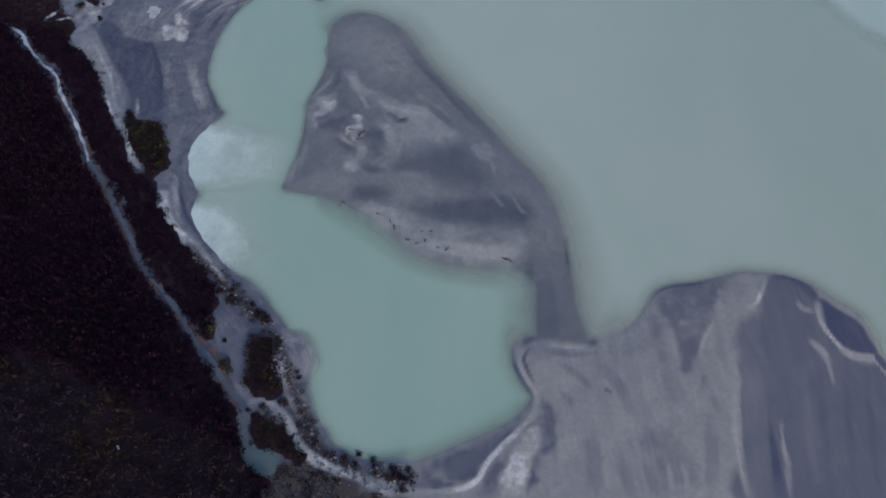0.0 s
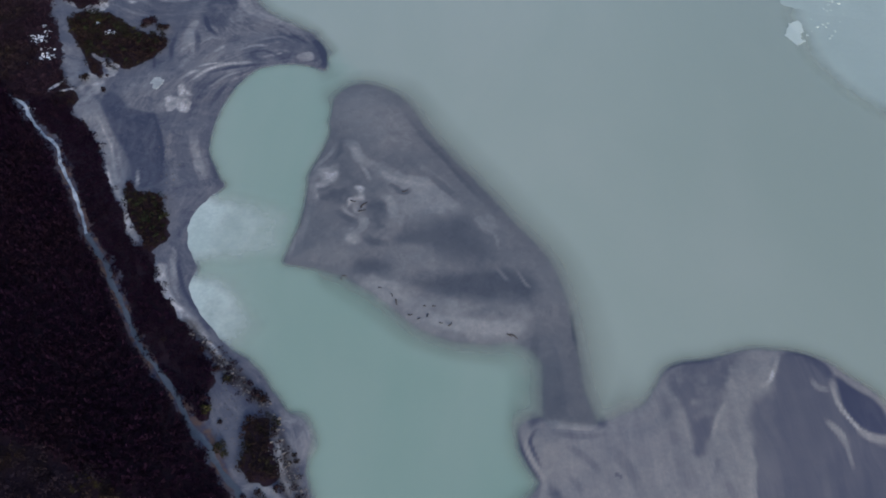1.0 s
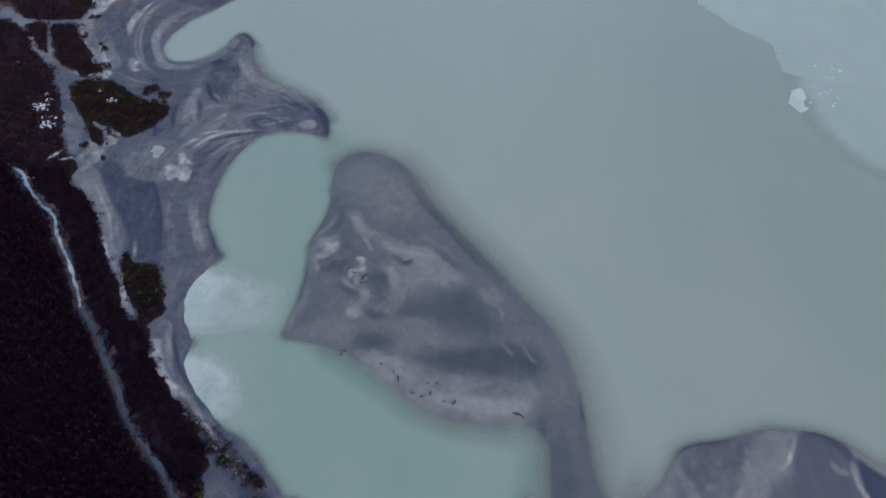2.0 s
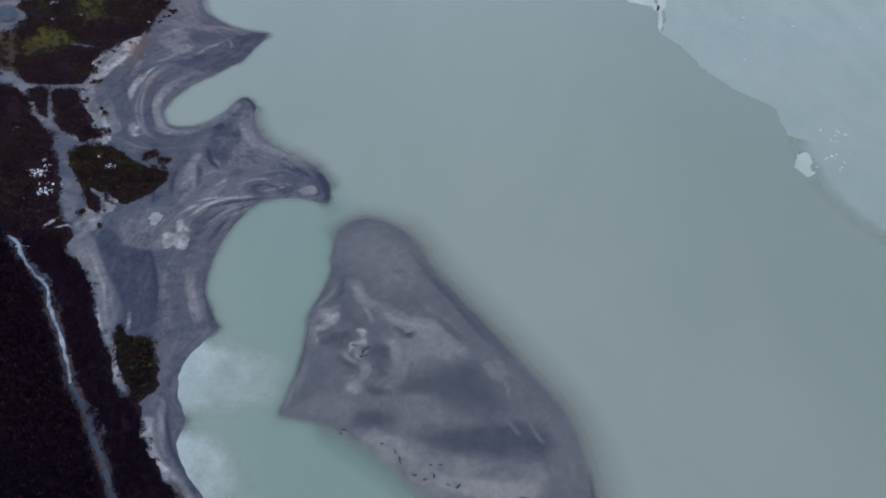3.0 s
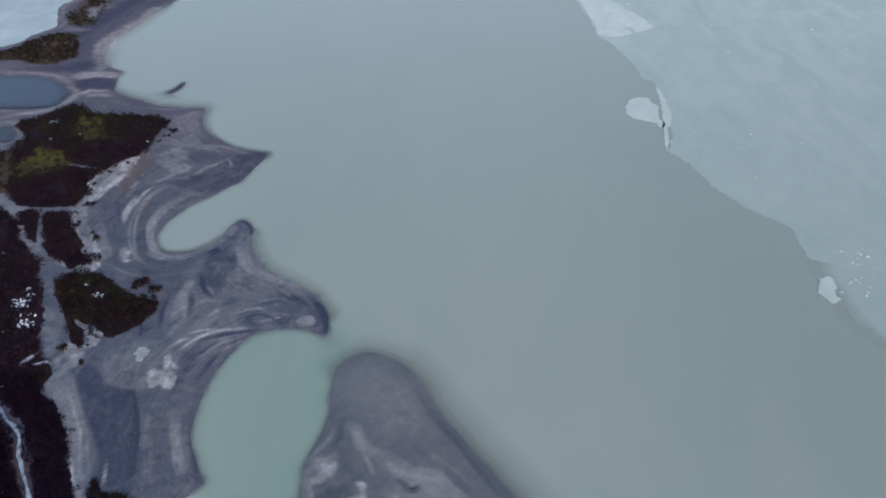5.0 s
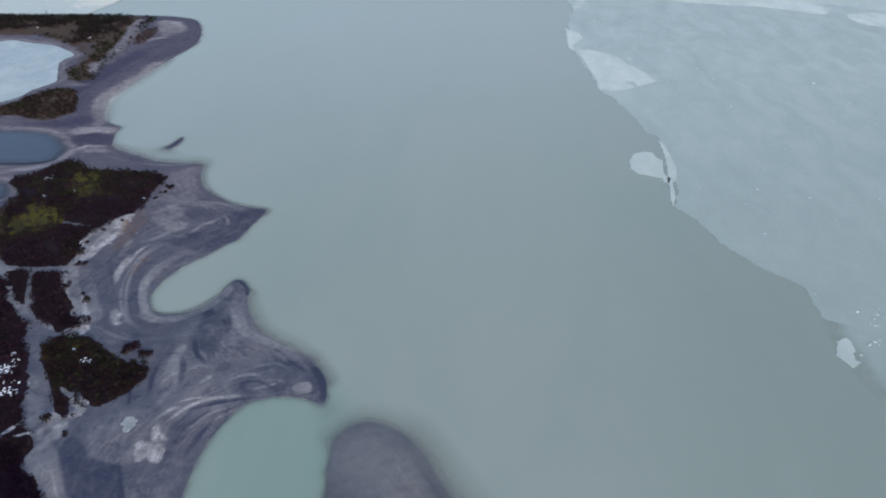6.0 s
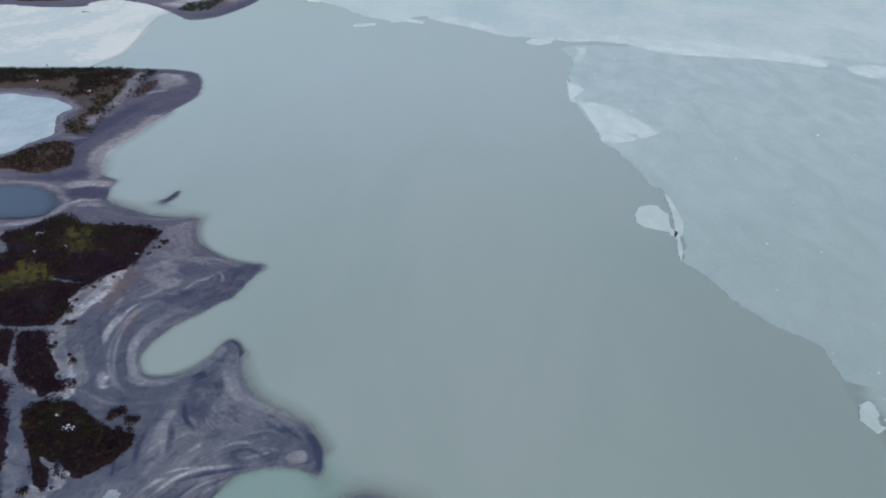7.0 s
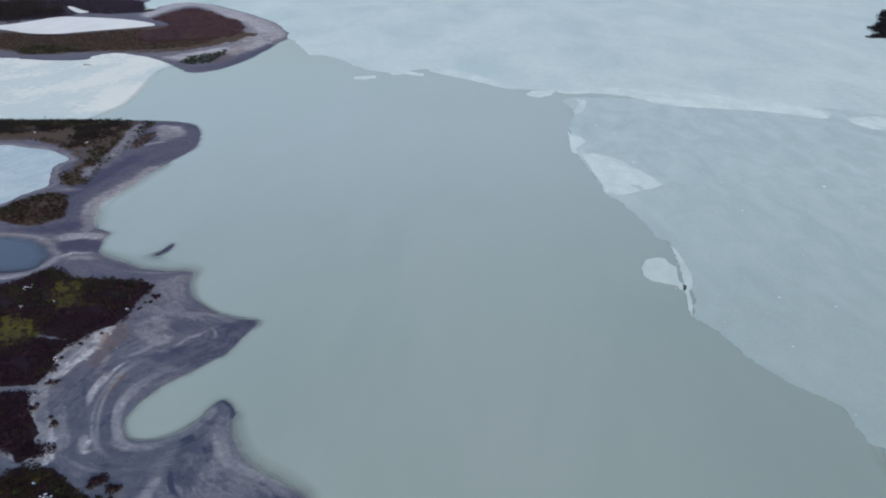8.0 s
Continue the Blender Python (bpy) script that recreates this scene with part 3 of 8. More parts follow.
WOOD_ROAD = [(-229.1, 335.7), (-213.0, 327.1), (-202.7, 311.9), (-193.9, 301.9), (-186.0, 294.4), (-178.3, 279.9), (-172.0, 266.6), (-165.8, 254.2), (-165.1, 243.3), (-166.4, 236.9), (-171.2, 231.3), (-174.8, 230.2), (-215, 228), (-245, 250), (-262, 330)]
SCRUB_POND = [(-304.6, 506.0), (-283.8, 500.8), (-271.0, 513.7), (-272.7, 527.8), (-284.2, 552.1), (-296.8, 556.2), (-308.9, 549.6), (-315.0, 536.6), (-316.7, 526.5)] + [(-350, 500)]
WOOD_SPIT = [(-434.7, 726.8), (-387.3, 734.3), (-342.5, 737.7), (-304.1, 738.5), (-295.0, 712.3), (-297.8, 681.7), (-298.3, 650.8), (-292.8, 609.9), (-286.7, 579.7), (-290.6, 571.3), (-303.8, 578.0), (-311.0, 595.3), (-311.1, 621.2), (-325.2, 640.6), (-353.4, 664.3), (-384.3, 673.5), (-401.3, 670.0)] + [(-560, 650), (-600, 715)]
WOOD_FAR_SPIT = [(-535.7, 1323.8), (-533.1, 1389.8), (-520.5, 1449.5), (-485.4, 1434.4), (-424.7, 1350.8), (-403.4, 1335.9), (-376.5, 1281.2), (-363.9, 1228.8), (-365.8, 1192.8), (-378.6, 1176.0), (-395.6, 1154.3), (-436.0, 1133.9), (-467.0, 1128.8), (-494.9, 1161.3), (-496.8, 1205.8), (-480.6, 1251.4), (-509.6, 1304.0)]
SPIT_GRASS = [(-701.9, 1180.1), (-611.3, 1165.7), (-521.0, 1243.3), (-488.4, 1271.4), (-369.5, 1227.1), (-337.2, 1202.1), (-357.3, 1133.2), (-396.4, 1068.3), (-442.3, 1053.3), (-504.0, 1043.8), (-537.4, 1023.4), (-577.3, 1017.3), (-620.1, 1041.4)] + [(-900, 1100)]
SPIT_GREEN = [(-371.9, 1001.3), (-364.9, 1031.0), (-346.9, 1064.1), (-339.9, 1077.1), (-329.3, 1029.1), (-339.7, 992.3), (-353.2, 983.6)]
FAR_WOOD = [(-854.7, 1439.4), (-807.7, 1464.7), (-730.5, 1434.2), (-699.2, 1342.3), (-721.0, 1306.2), (-748.4, 1259.0)] + [(-900, 1300), (-1000, 1500)]
FAR_BACK = [(-750.6, 1263.2), (-724.4, 1280.0), (-692.8, 1323.1), (-667.8, 1367.4), (-621.0, 1369.7), (-579.1, 1412.6), (-623.2, 1510.6), (-741.2, 1519.1), (-883.6, 1488.9)]
FAR_HEATH = [(-785.8, 1518.3), (-723.3, 1548.8), (-640.7, 1532.1), (-602.6, 1445.0), (-638.7, 1408.7), (-690.0, 1412.9)]
BOULDER_SHORE = [(-84.0, 135.4), (-79.7, 134.0), (-74.9, 128.7), (-68.1, 122.0), (-60.3, 116.5), (-53.9, 110.0), (-49.4, 103.6), (-44.5, 96.6), (-41.3, 89.7), (-36.2, 80.7), (-31.3, 72.9), (-24.9, 68.6), (-17.0, 66.0), (-8.9, 67.2), (-7.6, 61.0), (-16.5, 61.1), (-25.8, 63.9), (-32.4, 68.1), (-38.1, 74.8), (-43.4, 83.5), (-47.1, 92.8), (-51.1, 103.5), (-59.2, 110.6), (-68.4, 117.9), (-77.1, 127.7)]
BANK_GRAVEL = [(-67.1, 107.3), (-65.8, 112.0), (-60.5, 108.1), (-56.6, 95.4), (-55.1, 85.0), (-58.9, 87.5), (-61.9, 94.1), (-66.4, 101.3)]
GRAVEL_SOUTH = [(-44.9, 62.0), (-41.3, 66.8), (-34.7, 67.9), (-25.9, 64.7), (-16.5, 61.1), (-7.6, 60.4)] + [(-6, 52), (-44, 50)]

patch("tone", 0.26, [(-83.6, 133.7), (-68.9, 124.1), (-54.1, 110.9), (-43.2, 96.7), (-33.2, 73.5), (-19.6, 62.1), (-47.2, 82.5), (-62.7, 95.4), (-77.1, 107.4), (-71.0, 117.7)])
# the wet pan on the shore flat and its pale borders
stroke("tone", 0.8, 6.0, [(-233.8, 345.8), (-222.5, 340.1), (-213.2, 330.4), (-204.1, 315.9), (-194.8, 305.5), (-184.9, 296.5)], 0.5)
stroke("tone", 1.3, 1.3, [(-130.3, 207.9), (-127.1, 195.6), (-122.4, 187.8), (-117.1, 180.3), (-111.6, 170.2), (-107.4, 164.9)], 0.6)
stroke("tone", 0.95, 2.2, [(-163.8, 248.6), (-163.5, 241.2), (-164.3, 237.4)], 0.5)
stroke("tone", 0.95, 1.8, [(-179.7, 297.8), (-169.9, 293.6), (-162.6, 295.1)], 0.5)
stroke("tone", 0.7, 1.3, [(-212.5, 337.4), (-201.6, 336.3), (-188.7, 339.5)], 0.6)
stroke("tone", 0.7, 1.1, [(-248.0, 390.0), (-238.9, 369.7), (-229.3, 351.0)], 0.6)
stroke("tone", 0.6, 1.0, [(-205.9, 334.0), (-195.1, 312.2)], 0.6)
stroke("tone", 0.65, 1.0, [(-210.7, 376.4), (-195.3, 374.9)], 0.6)
# the horned point and its inlet
stroke("rust", 0.7, 1.2, [(-156.9, 331.9), (-158.4, 345.3), (-158.5, 352.1)], 0.8)
stroke("tone", 1.15, 4.0, [(-180.0, 389.6), (-186.3, 374.6), (-189.0, 362.9), (-190.2, 351.9), (-189.6, 338.9)], 0.8)
stroke("tone", 1.15, 3.5, [(-190.5, 342.4), (-187.0, 331.7), (-177.7, 318.2), (-169.3, 305.5), (-163.2, 296.7)], 0.9)
stroke("rust", 0.8, 5.0, [(-177.9, 390.5), (-176.4, 375.5), (-173.5, 359.9)], 0.8)
patch("tone", 0.35, [(-242.7, 458.2), (-222.2, 458.7), (-184.5, 448.5), (-182.0, 441.1), (-207.7, 438.5), (-234.6, 447.2)], 3.0)
stroke("tone", 0.85, 3.0, [(-275.7, 428.0), (-264.8, 432.7), (-251.7, 440.1), (-245.3, 456.3), (-243.3, 467.9)], 0.8)
# the beaches of the northern spit
stroke("tone", 0.17, 15.0, [(-253.0, 506.4), (-267.4, 528.3), (-278.2, 558.1), (-276.4, 592.8), (-269.5, 625.6), (-254.6, 655.6), (-248.0, 695.5)], 0.6)
patch("tone", 0.21, [(-298.2, 495.1), (-280.0, 500.3), (-264.9, 505.2), (-253.8, 508.1), (-256.4, 495.5), (-275.5, 492.1)], 4.0)
stroke("tone", 0.2, 6.0, [(-249.3, 474.9), (-229.4, 475.1)], 0.5)
stroke("tone", 0.85, 8.0, [(-277.9, 703.8), (-267.9, 710.2)], 0.8)
stroke("tone", 0.6, 3.0, [(-308.0, 566.1), (-293.1, 564.3), (-282.6, 563.1)], 0.8)
stroke("gentle", 0.9, 16.0, [(-250.3, 515.7), (-259.7, 546.1), (-254.1, 579.6), (-249.6, 619.7)], 0.8)
stroke("gentle", 1.0, 16.0, [(-219.4, 460.8), (-193.3, 452.3)], 0.8)
stroke("gentle", 0.7, 4.0, [(-195.2, 468.9), (-189.3, 474.8)], 0.8)
stroke("tone", 0.17, 8.0, [(-191.7, 470.8), (-187.4, 482.8)], 0.5)
stroke("tone", 1.25, 8.0, [(-246.0, 505.2), (-254.2, 524.7), (-257.8, 542.2), (-255.0, 561.4), (-252.1, 584.4), (-249.6, 606.7), (-244.3, 628.3)], 0.4)
patch("tone", 0.24, [(-307.8, 743.8), (-261.0, 734.3), (-248.3, 709.0), (-240.1, 666.2), (-247.3, 636.3), (-255.1, 613.9), (-283.3, 683.3)], 10.0)
stroke("tone", 0.8, 10.0, [(-279.5, 721.2), (-265.9, 708.7), (-275.3, 697.4)], 0.8)
# the far spit
stroke("tone", 0.23, 14.0, [(-341.0, 952.9), (-306.5, 1014.5), (-294.0, 1100.5), (-291.1, 1200.0)], 0.8)
stroke("tone", 0.75, 30.0, [(-425.5, 1048.2), (-380.6, 1086.9), (-347.8, 1210.3), (-326.4, 1224.1), (-380.6, 1326.1), (-458.4, 1458.8), (-540.5, 1519.9)], 0.6)
stroke("tone", 0.25, 8.0, [(-591.8, 993.2), (-532.9, 987.9), (-490.8, 1001.3), (-441.6, 1034.3)], 0.8)
patch("rust", 0.5, [(-338.8, 1027.6), (-329.8, 1146.6), (-318.9, 1121.9), (-321.1, 1005.4)], 6.0)
patch("grass", 1.0, SPIT_GRASS, 6.0, 1.0, 7.0)
patch("rust", 0.15, SPIT_GRASS, 8.0)
patch("grass", 0.9, WOOD_SPIT, 8.0)
patch("grass", 1.0, [(-253.8, 385.1), (-247.2, 390.1), (-247.2, 399.7), (-218.4, 344.0), (-226.5, 347.0), (-236.9, 351.9)], 2.0)
# banks of the stream
stroke("tone", 0.42, 3.5, [(-73.0, 101.1), (-66.7, 95.1), (-60.8, 86.7), (-54.9, 81.6), (-52.7, 73.9)], 0.6)
patch("tone", 0.36, [(-70.6, 101.3), (-65.9, 110.1), (-60.8, 110.5), (-57.7, 103.1), (-57.1, 93.9), (-56.8, 86.9), (-61.1, 88.4), (-64.7, 93.4)], 2.0)
stroke("rust", 0.7, 2.5, [(-143.7, 193.3), (-133.3, 177.4), (-122.2, 161.4), (-109.0, 143.1), (-92.2, 120.3), (-78.5, 106.4), (-67.1, 93.3), (-60.4, 85.0)], 1.2)
patch("gravel", 0.85, BOULDER_SHORE, 1.5)
patch("gravel", 0.95, GRAVEL_SOUTH, 2.0)
stroke("tone", 0.72, 2.2, [(-54.1, 81.2), (-51.3, 83.4), (-47.4, 83.3), (-42.9, 80.2), (-39.7, 75.5), (-35.0, 70.3), (-29.3, 67.2), (-21.4, 64.9), (-15.9, 62.3), (-10.6, 60.8), (-1.7, 61.7), (5.7, 62.9), (10.0, 66.1), (12.9, 70.9), (19.0, 76.0), (23.7, 81.2), (26.6, 87.2), (26.2, 91.5), (23.8, 95.7), (21.9, 99.5), (21.9, 102.8)], 0.7)
stroke("gravel", 0.0, 2.0, [(-54.1, 81.2), (-51.3, 83.4), (-47.4, 83.3), (-42.9, 80.2), (-39.7, 75.5), (-35.0, 70.3), (-29.3, 67.2), (-21.4, 64.9), (-15.9, 62.3), (-10.6, 60.8), (-1.7, 61.7), (5.7, 62.9), (10.0, 66.1), (12.9, 70.9), (19.0, 76.0), (23.7, 81.2), (26.6, 87.2), (26.2, 91.5), (23.8, 95.7), (21.9, 99.5), (21.9, 102.8)], 0.7)
stroke("tone", 0.85, 2.0, [(-100.1, 154.4), (-96.0, 149.9), (-91.5, 143.2), (-81.0, 133.9), (-72.2, 127.0)], 0.8)
stroke("tone", 0.85, 2.5, [(-97.4, 153.4), (-94.8, 146.5)], 0.8)
stroke("tone", 0.6, 2.5, [(-46.5, 96.4), (-41.8, 87.9), (-36.6, 80.6)], 0.8)
stroke("tone", 0.56, 5.0, [(-42.3, 103.2), (-40.0, 96.9)], 0.8)
# the island
stroke("rust", 0.25, 1.5, [(-55.0, 182.1), (-55.3, 172.8), (-56.0, 163.3)], 0.8)
stroke("gentle", 1.0, 20.0, [(-27.2, 247.5), (-14.5, 228.3), (3.9, 203.7), (24.5, 175.0), (34.6, 153.6), (38.4, 133.7), (41.0, 113.5)], 0.8)
stroke("gentle", 0.95, 10.0, [(-37.7, 154.2), (-21.6, 143.7), (-9.1, 135.7), (9.9, 132.1), (22.3, 133.6)], 0.8)
stroke("gentle", 1.0, 12.0, [(25.0, 130.6), (24.8, 116.3), (25.6, 110.6)], 0.8)
stroke("gentle", 0.6, 6.0, [(-12.7, 68.2), (-2.3, 70.7), (11.2, 77.6), (21.3, 83.8)], 0.8)
stroke("gentle", 0.9, 14.0, [(-50.5, 250.8), (-39.4, 254.6)], 0.8)
stroke("gentle", 0.85, 5.0, [(-42.6, 103.1), (-39.2, 96.9)], 0.8)
stroke("gentle", 0.9, 8.0, [(-101.5, 315.7), (-89.6, 297.5), (-71.4, 285.9)], 0.8)
# the fan
# the fan: warm drained silt to the west, a smooth slate sheet to the east
patch("tone", 0.32, [(96.4, 125.0), (100.7, 136.1), (106.5, 136.5), (114.4, 132.0), (113.6, 122.2), (115.6, 114.5), (122.2, 107.4), (132.7, 103.6), (129.0, 65.1), (81.1, 62.2), (81.6, 77.4), (84.1, 90.8), (88.2, 105.2), (93.2, 116.8)], 1.6)
patch("tone", 0.39, [(86.8, 112.6), (93.9, 120.8), (92.8, 105.5), (88.9, 84.4), (84.6, 65.1), (81.2, 64.9), (83.0, 84.0), (84.7, 97.7)], 2.0)
patch("tone", 0.39, [(64.1, 124.8), (67.7, 128.7), (71.8, 130.3), (84.1, 132.6), (90.1, 134.3), (86.0, 126.3), (81.5, 120.0), (77.7, 113.9), (74.7, 108.0), (72.3, 102.7), (69.8, 100.0), (68.7, 103.9), (68.7, 111.0), (67.2, 118.0)], 1.3, 1.0, 0.4)
patch("tone", 0.35, [(69.3, 110.2), (75.6, 111.8), (73.2, 104.2), (70.0, 100.0), (68.9, 103.9)], 1.8)
stroke("tone", 0.26, 1.4, [(62.4, 124.7), (67.5, 130.0), (77.3, 131.9), (88.3, 134.4)], 0.55, 1.0, True)
patch("tone", 0.81, [(83.9, 126.6), (87.6, 132.2), (93.5, 135.8), (99.2, 135.8), (97.6, 130.8), (95.0, 125.3), (91.2, 122.2), (87.4, 120.0), (83.3, 116.9), (81.5, 119.6)], 1.0, 1.0, 0.5)
stroke("tone", 1.11, 0.9, [(100.2, 135.2), (97.9, 130.4), (94.8, 125.3), (91.3, 122.6)], 0.44, 1.0, True)
stroke("tone", 0.81, 2.2, [(83.1, 118.1), (84.0, 109.5), (83.8, 100.3), (82.7, 90.7), (81.4, 79.0), (81.4, 71.2), (82.5, 63.8)], 0.39, 1.0, True)
stroke("tone", 0.96, 0.7, [(83.4, 97.6), (82.1, 87.2), (81.3, 77.4), (81.5, 69.7), (81.8, 64.6)], 0.44, 1.0, True)
stroke("tone", 0.86, 0.8, [(81.0, 118.8), (77.6, 111.9), (73.9, 104.2)], 0.44, 1.0, True)
stroke("tone", 0.81, 0.6, [(67.3, 113.2), (68.2, 106.6), (68.7, 101.1)], 0.44, 1.0, True)
stroke("tone", 0.55, 0.8, [(75.0, 99.2), (73.8, 95.3)], 0.44, 1.0, True)
stroke("tone", 0.55, 2.0, [(76.9, 91.7), (77.6, 89.7)], 0.44, 1.0, True)
stroke("tone", 0.76, 1.6, [(72.4, 86.6), (70.8, 78.3), (71.2, 73.6), (69.2, 68.9), (69.0, 64.4)], 0.39, 1.0, True)
stroke("tone", 0.55, 2.4, [(75.4, 88.5), (74.1, 77.0), (71.7, 64.9)], 0.55, 1.0, True)
stroke("tone", 0.81, 0.7, [(57.4, 101.3), (58.1, 92.5), (59.0, 88.3), (60.7, 83.9), (61.6, 80.2)], 0.44, 1.0, True)
stroke("tone", 0.55, 0.8, [(60.1, 86.7), (61.3, 81.0), (62.2, 74.6)], 0.44, 1.0, True)
stroke("tone", 0.55, 3.0, [(63.6, 100.8), (66.1, 94.8), (67.9, 88.9)], 0.55, 1.0, True)
patch("tone", 0.51, [(56.6, 83.1), (64.7, 78.8), (71.3, 71.3), (66.2, 66.9), (59.6, 68.3), (54.3, 75.7)], 3.0, 1.0, 0.6)
stroke("tone", 0.76, 1.2, [(49.7, 75.4), (51.3, 69.6), (53.4, 62.9)], 0.44, 1.0, True)
stroke("tone", 0.55, 2.2, [(48.3, 76.9), (49.8, 69.8), (51.3, 62.7)], 0.5, 1.0, True)
stroke("tone", 0.55, 1.6, [(55.7, 74.2), (56.9, 68.1), (57.6, 63.1)], 0.5, 1.0, True)
stroke("tone", 0.74, 0.9, [(61.7, 73.0), (62.1, 68.5), (61.2, 63.9)], 0.44, 1.0, True)
stroke("tone", 0.71, 0.8, [(65.1, 73.3), (65.7, 68.7), (65.3, 63.6)], 0.44, 1.0, True)
stroke("tone", 0.54, 2.4, [(45.3, 102.3), (51.2, 93.8), (53.3, 85.4)], 0.55, 1.0, True)
stroke("tone", 0.71, 1.6, [(30.5, 103.9), (37.3, 101.4), (43.6, 97.2)], 0.55, 1.0, True)
stroke("tone", 0.51, 1.6, [(32.9, 101.5), (38.8, 97.6), (42.4, 93.2)], 0.5, 1.0, True)
stroke("tone", 0.34, 0.8, [(46.6, 93.5), (47.6, 93.0)], 0.44, 1.0, True)
stroke("tone", 0.74, 1.0, [(36.3, 85.1), (41.0, 84.6), (44.4, 84.5)], 0.44, 1.0, True)
stroke("tone", 0.55, 1.2, [(33.4, 92.6), (35.8, 89.7), (37.0, 86.7)], 0.5, 1.0, True)
stroke("tone", 0.56, 2.0, [(28.8, 90.6), (30.3, 83.9), (31.2, 74.3), (31.5, 65.1)], 0.55, 1.0, True)
stroke("tone", 0.76, 1.2, [(30.9, 90.7), (32.4, 80.8), (32.9, 69.7), (32.3, 61.9)], 0.55, 1.0, True)
stroke("tone", 0.54, 2.6, [(40.8, 81.3), (41.8, 71.8), (40.7, 62.7)], 0.66, 1.0, True)
stroke("tone", 0.76, 1.0, [(44.1, 79.9), (44.7, 70.4), (44.8, 62.3)], 0.55, 1.0, True)
stroke("tone", 0.74, 2.6, [(20.8, 102.9), (24.5, 105.9), (33.9, 106.4), (45.6, 107.7), (54.3, 111.3), (60.0, 118.5), (64.1, 124.0)], 0.44, 1.0, True)
stroke("tone", 0.51, 1.2, [(28.8, 104.5), (37.1, 104.0), (45.5, 105.7)], 0.5, 1.0, True)
patch("tone", 0.51, [(61.8, 118.6), (65.8, 115.0), (67.1, 105.6), (63.5, 103.5), (61.0, 110.8)], 2.0, 1.0, 0.4)
patch("tone", 0.16, [(115.8, 128.8), (120.0, 125.6), (126.0, 120.6), (127.9, 114.6), (128.2, 110.0), (123.2, 110.1), (119.6, 111.5), (116.4, 114.9), (115.1, 120.3)], 0.9)
stroke("tone", 1.11, 1.2, [(115.1, 130.4), (114.0, 123.0), (114.6, 117.5), (116.6, 113.0), (118.7, 110.5), (122.6, 109.1), (127.1, 109.6)], 0.28, 1.0, True)
patch("tone", 0.83, [(117.1, 111.2), (121.2, 110.1), (127.9, 110.0), (129.0, 107.9), (123.9, 107.5), (119.1, 108.3)], 0.6)
stroke("tone", 1.07, 1.0, [(127.1, 109.6), (128.6, 106.4), (129.5, 102.8)], 0.44, 1.0, True)
stroke("tone", 0.24, 1.6, [(128.5, 109.3), (129.8, 106.1)], 0.44, 1.0, True)
stroke("tone", 0.94, 1.7, [(108.5, 113.3), (110.4, 111.1), (111.8, 108.6), (112.2, 105.3)], 0.44, 1.0, True)
stroke("tone", 0.66, 0.8, [(111.3, 110.4), (112.3, 104.9), (112.1, 98.5)], 0.44, 1.0, True)
stroke("tone", 0.64, 1.4, [(108.1, 127.0), (109.6, 124.3), (112.6, 123.7)], 0.5, 1.0, True)
stroke("tone", 0.23, 2.2, [(108.0, 134.9), (113.0, 131.9), (114.2, 126.2)], 0.55, 1.0, True)
stroke("tone", 0.21, 1.4, [(101.9, 135.8), (108.2, 135.8), (114.4, 132.0)], 0.44, 1.0, True)
stroke("tone", 0.16, 3.2, [(90.4, 86.9), (90.3, 79.6), (90.3, 73.3), (90.3, 64.2)], 0.39, 1.0, True)
stroke("tone", 1.01, 0.7, [(94.9, 87.2), (94.1, 79.8), (93.8, 73.5), (92.9, 64.7)], 0.44, 1.0, True)
stroke("tone", 0.64, 1.3, [(94.5, 78.2), (93.8, 72.0), (93.2, 65.3)], 0.44, 1.0, True)
stroke("tone", 0.38, 1.2, [(91.9, 105.4), (90.3, 91.1), (89.1, 77.9), (88.1, 65.0)], 0.77, 1.0, True)
stroke("tone", 0.38, 1.2, [(105.3, 106.3), (103.2, 92.0), (101.5, 78.7), (100.1, 65.7)], 0.77, 1.0, True)
stroke("tone", 0.26, 1.2, [(109.7, 106.6), (107.4, 92.3), (105.6, 78.9), (104.1, 66.0)], 0.77, 1.0, True)
stroke("tone", 0.26, 1.2, [(117.1, 107.1), (114.6, 92.7), (112.5, 79.4), (110.7, 66.4)], 0.77, 1.0, True)
stroke("tone", 0.26, 1.2, [(123.9, 107.5), (121.1, 93.1), (118.8, 79.8), (116.7, 66.7)], 0.77, 1.0, True)
# the island: dark wet sand, pale drained patches, a bright southern beach
patch("tone", 0.47, [(-53.9, 244.6), (-48.4, 251.6), (-39.6, 252.3), (-30.1, 246.5), (-20.3, 231.7), (-15.3, 220.6), (-27.2, 216.9), (-38.3, 224.5), (-47.3, 229.7)], 6.0)
stroke("tone", 0.3, 7, [(-26.9, 249.3), (-16.1, 232.1), (-5.0, 216.9), (5.2, 205.0), (13.7, 193.8), (23.4, 179.0), (31.4, 167.1)], 0.44, 1.0, True)
stroke("tone", 0.23, 1.2, [(-23.9, 237.5), (-15.5, 223.9), (-6.9, 213.0), (3.3, 198.4), (10.9, 189.4)], 0.66, 1.0, True)
stroke("tone", 0.45, 1.6, [(-19.8, 220.2), (-17.9, 212.2), (-11.9, 204.8), (-6.3, 200.1), (-3.2, 195.4), (-0.3, 191.4)], 0.55, 1.0, True)
stroke("tone", 0.41, 2.2, [(-28.0, 225.3), (-19.1, 216.1), (-10.7, 210.0)], 0.66, 1.0, True)
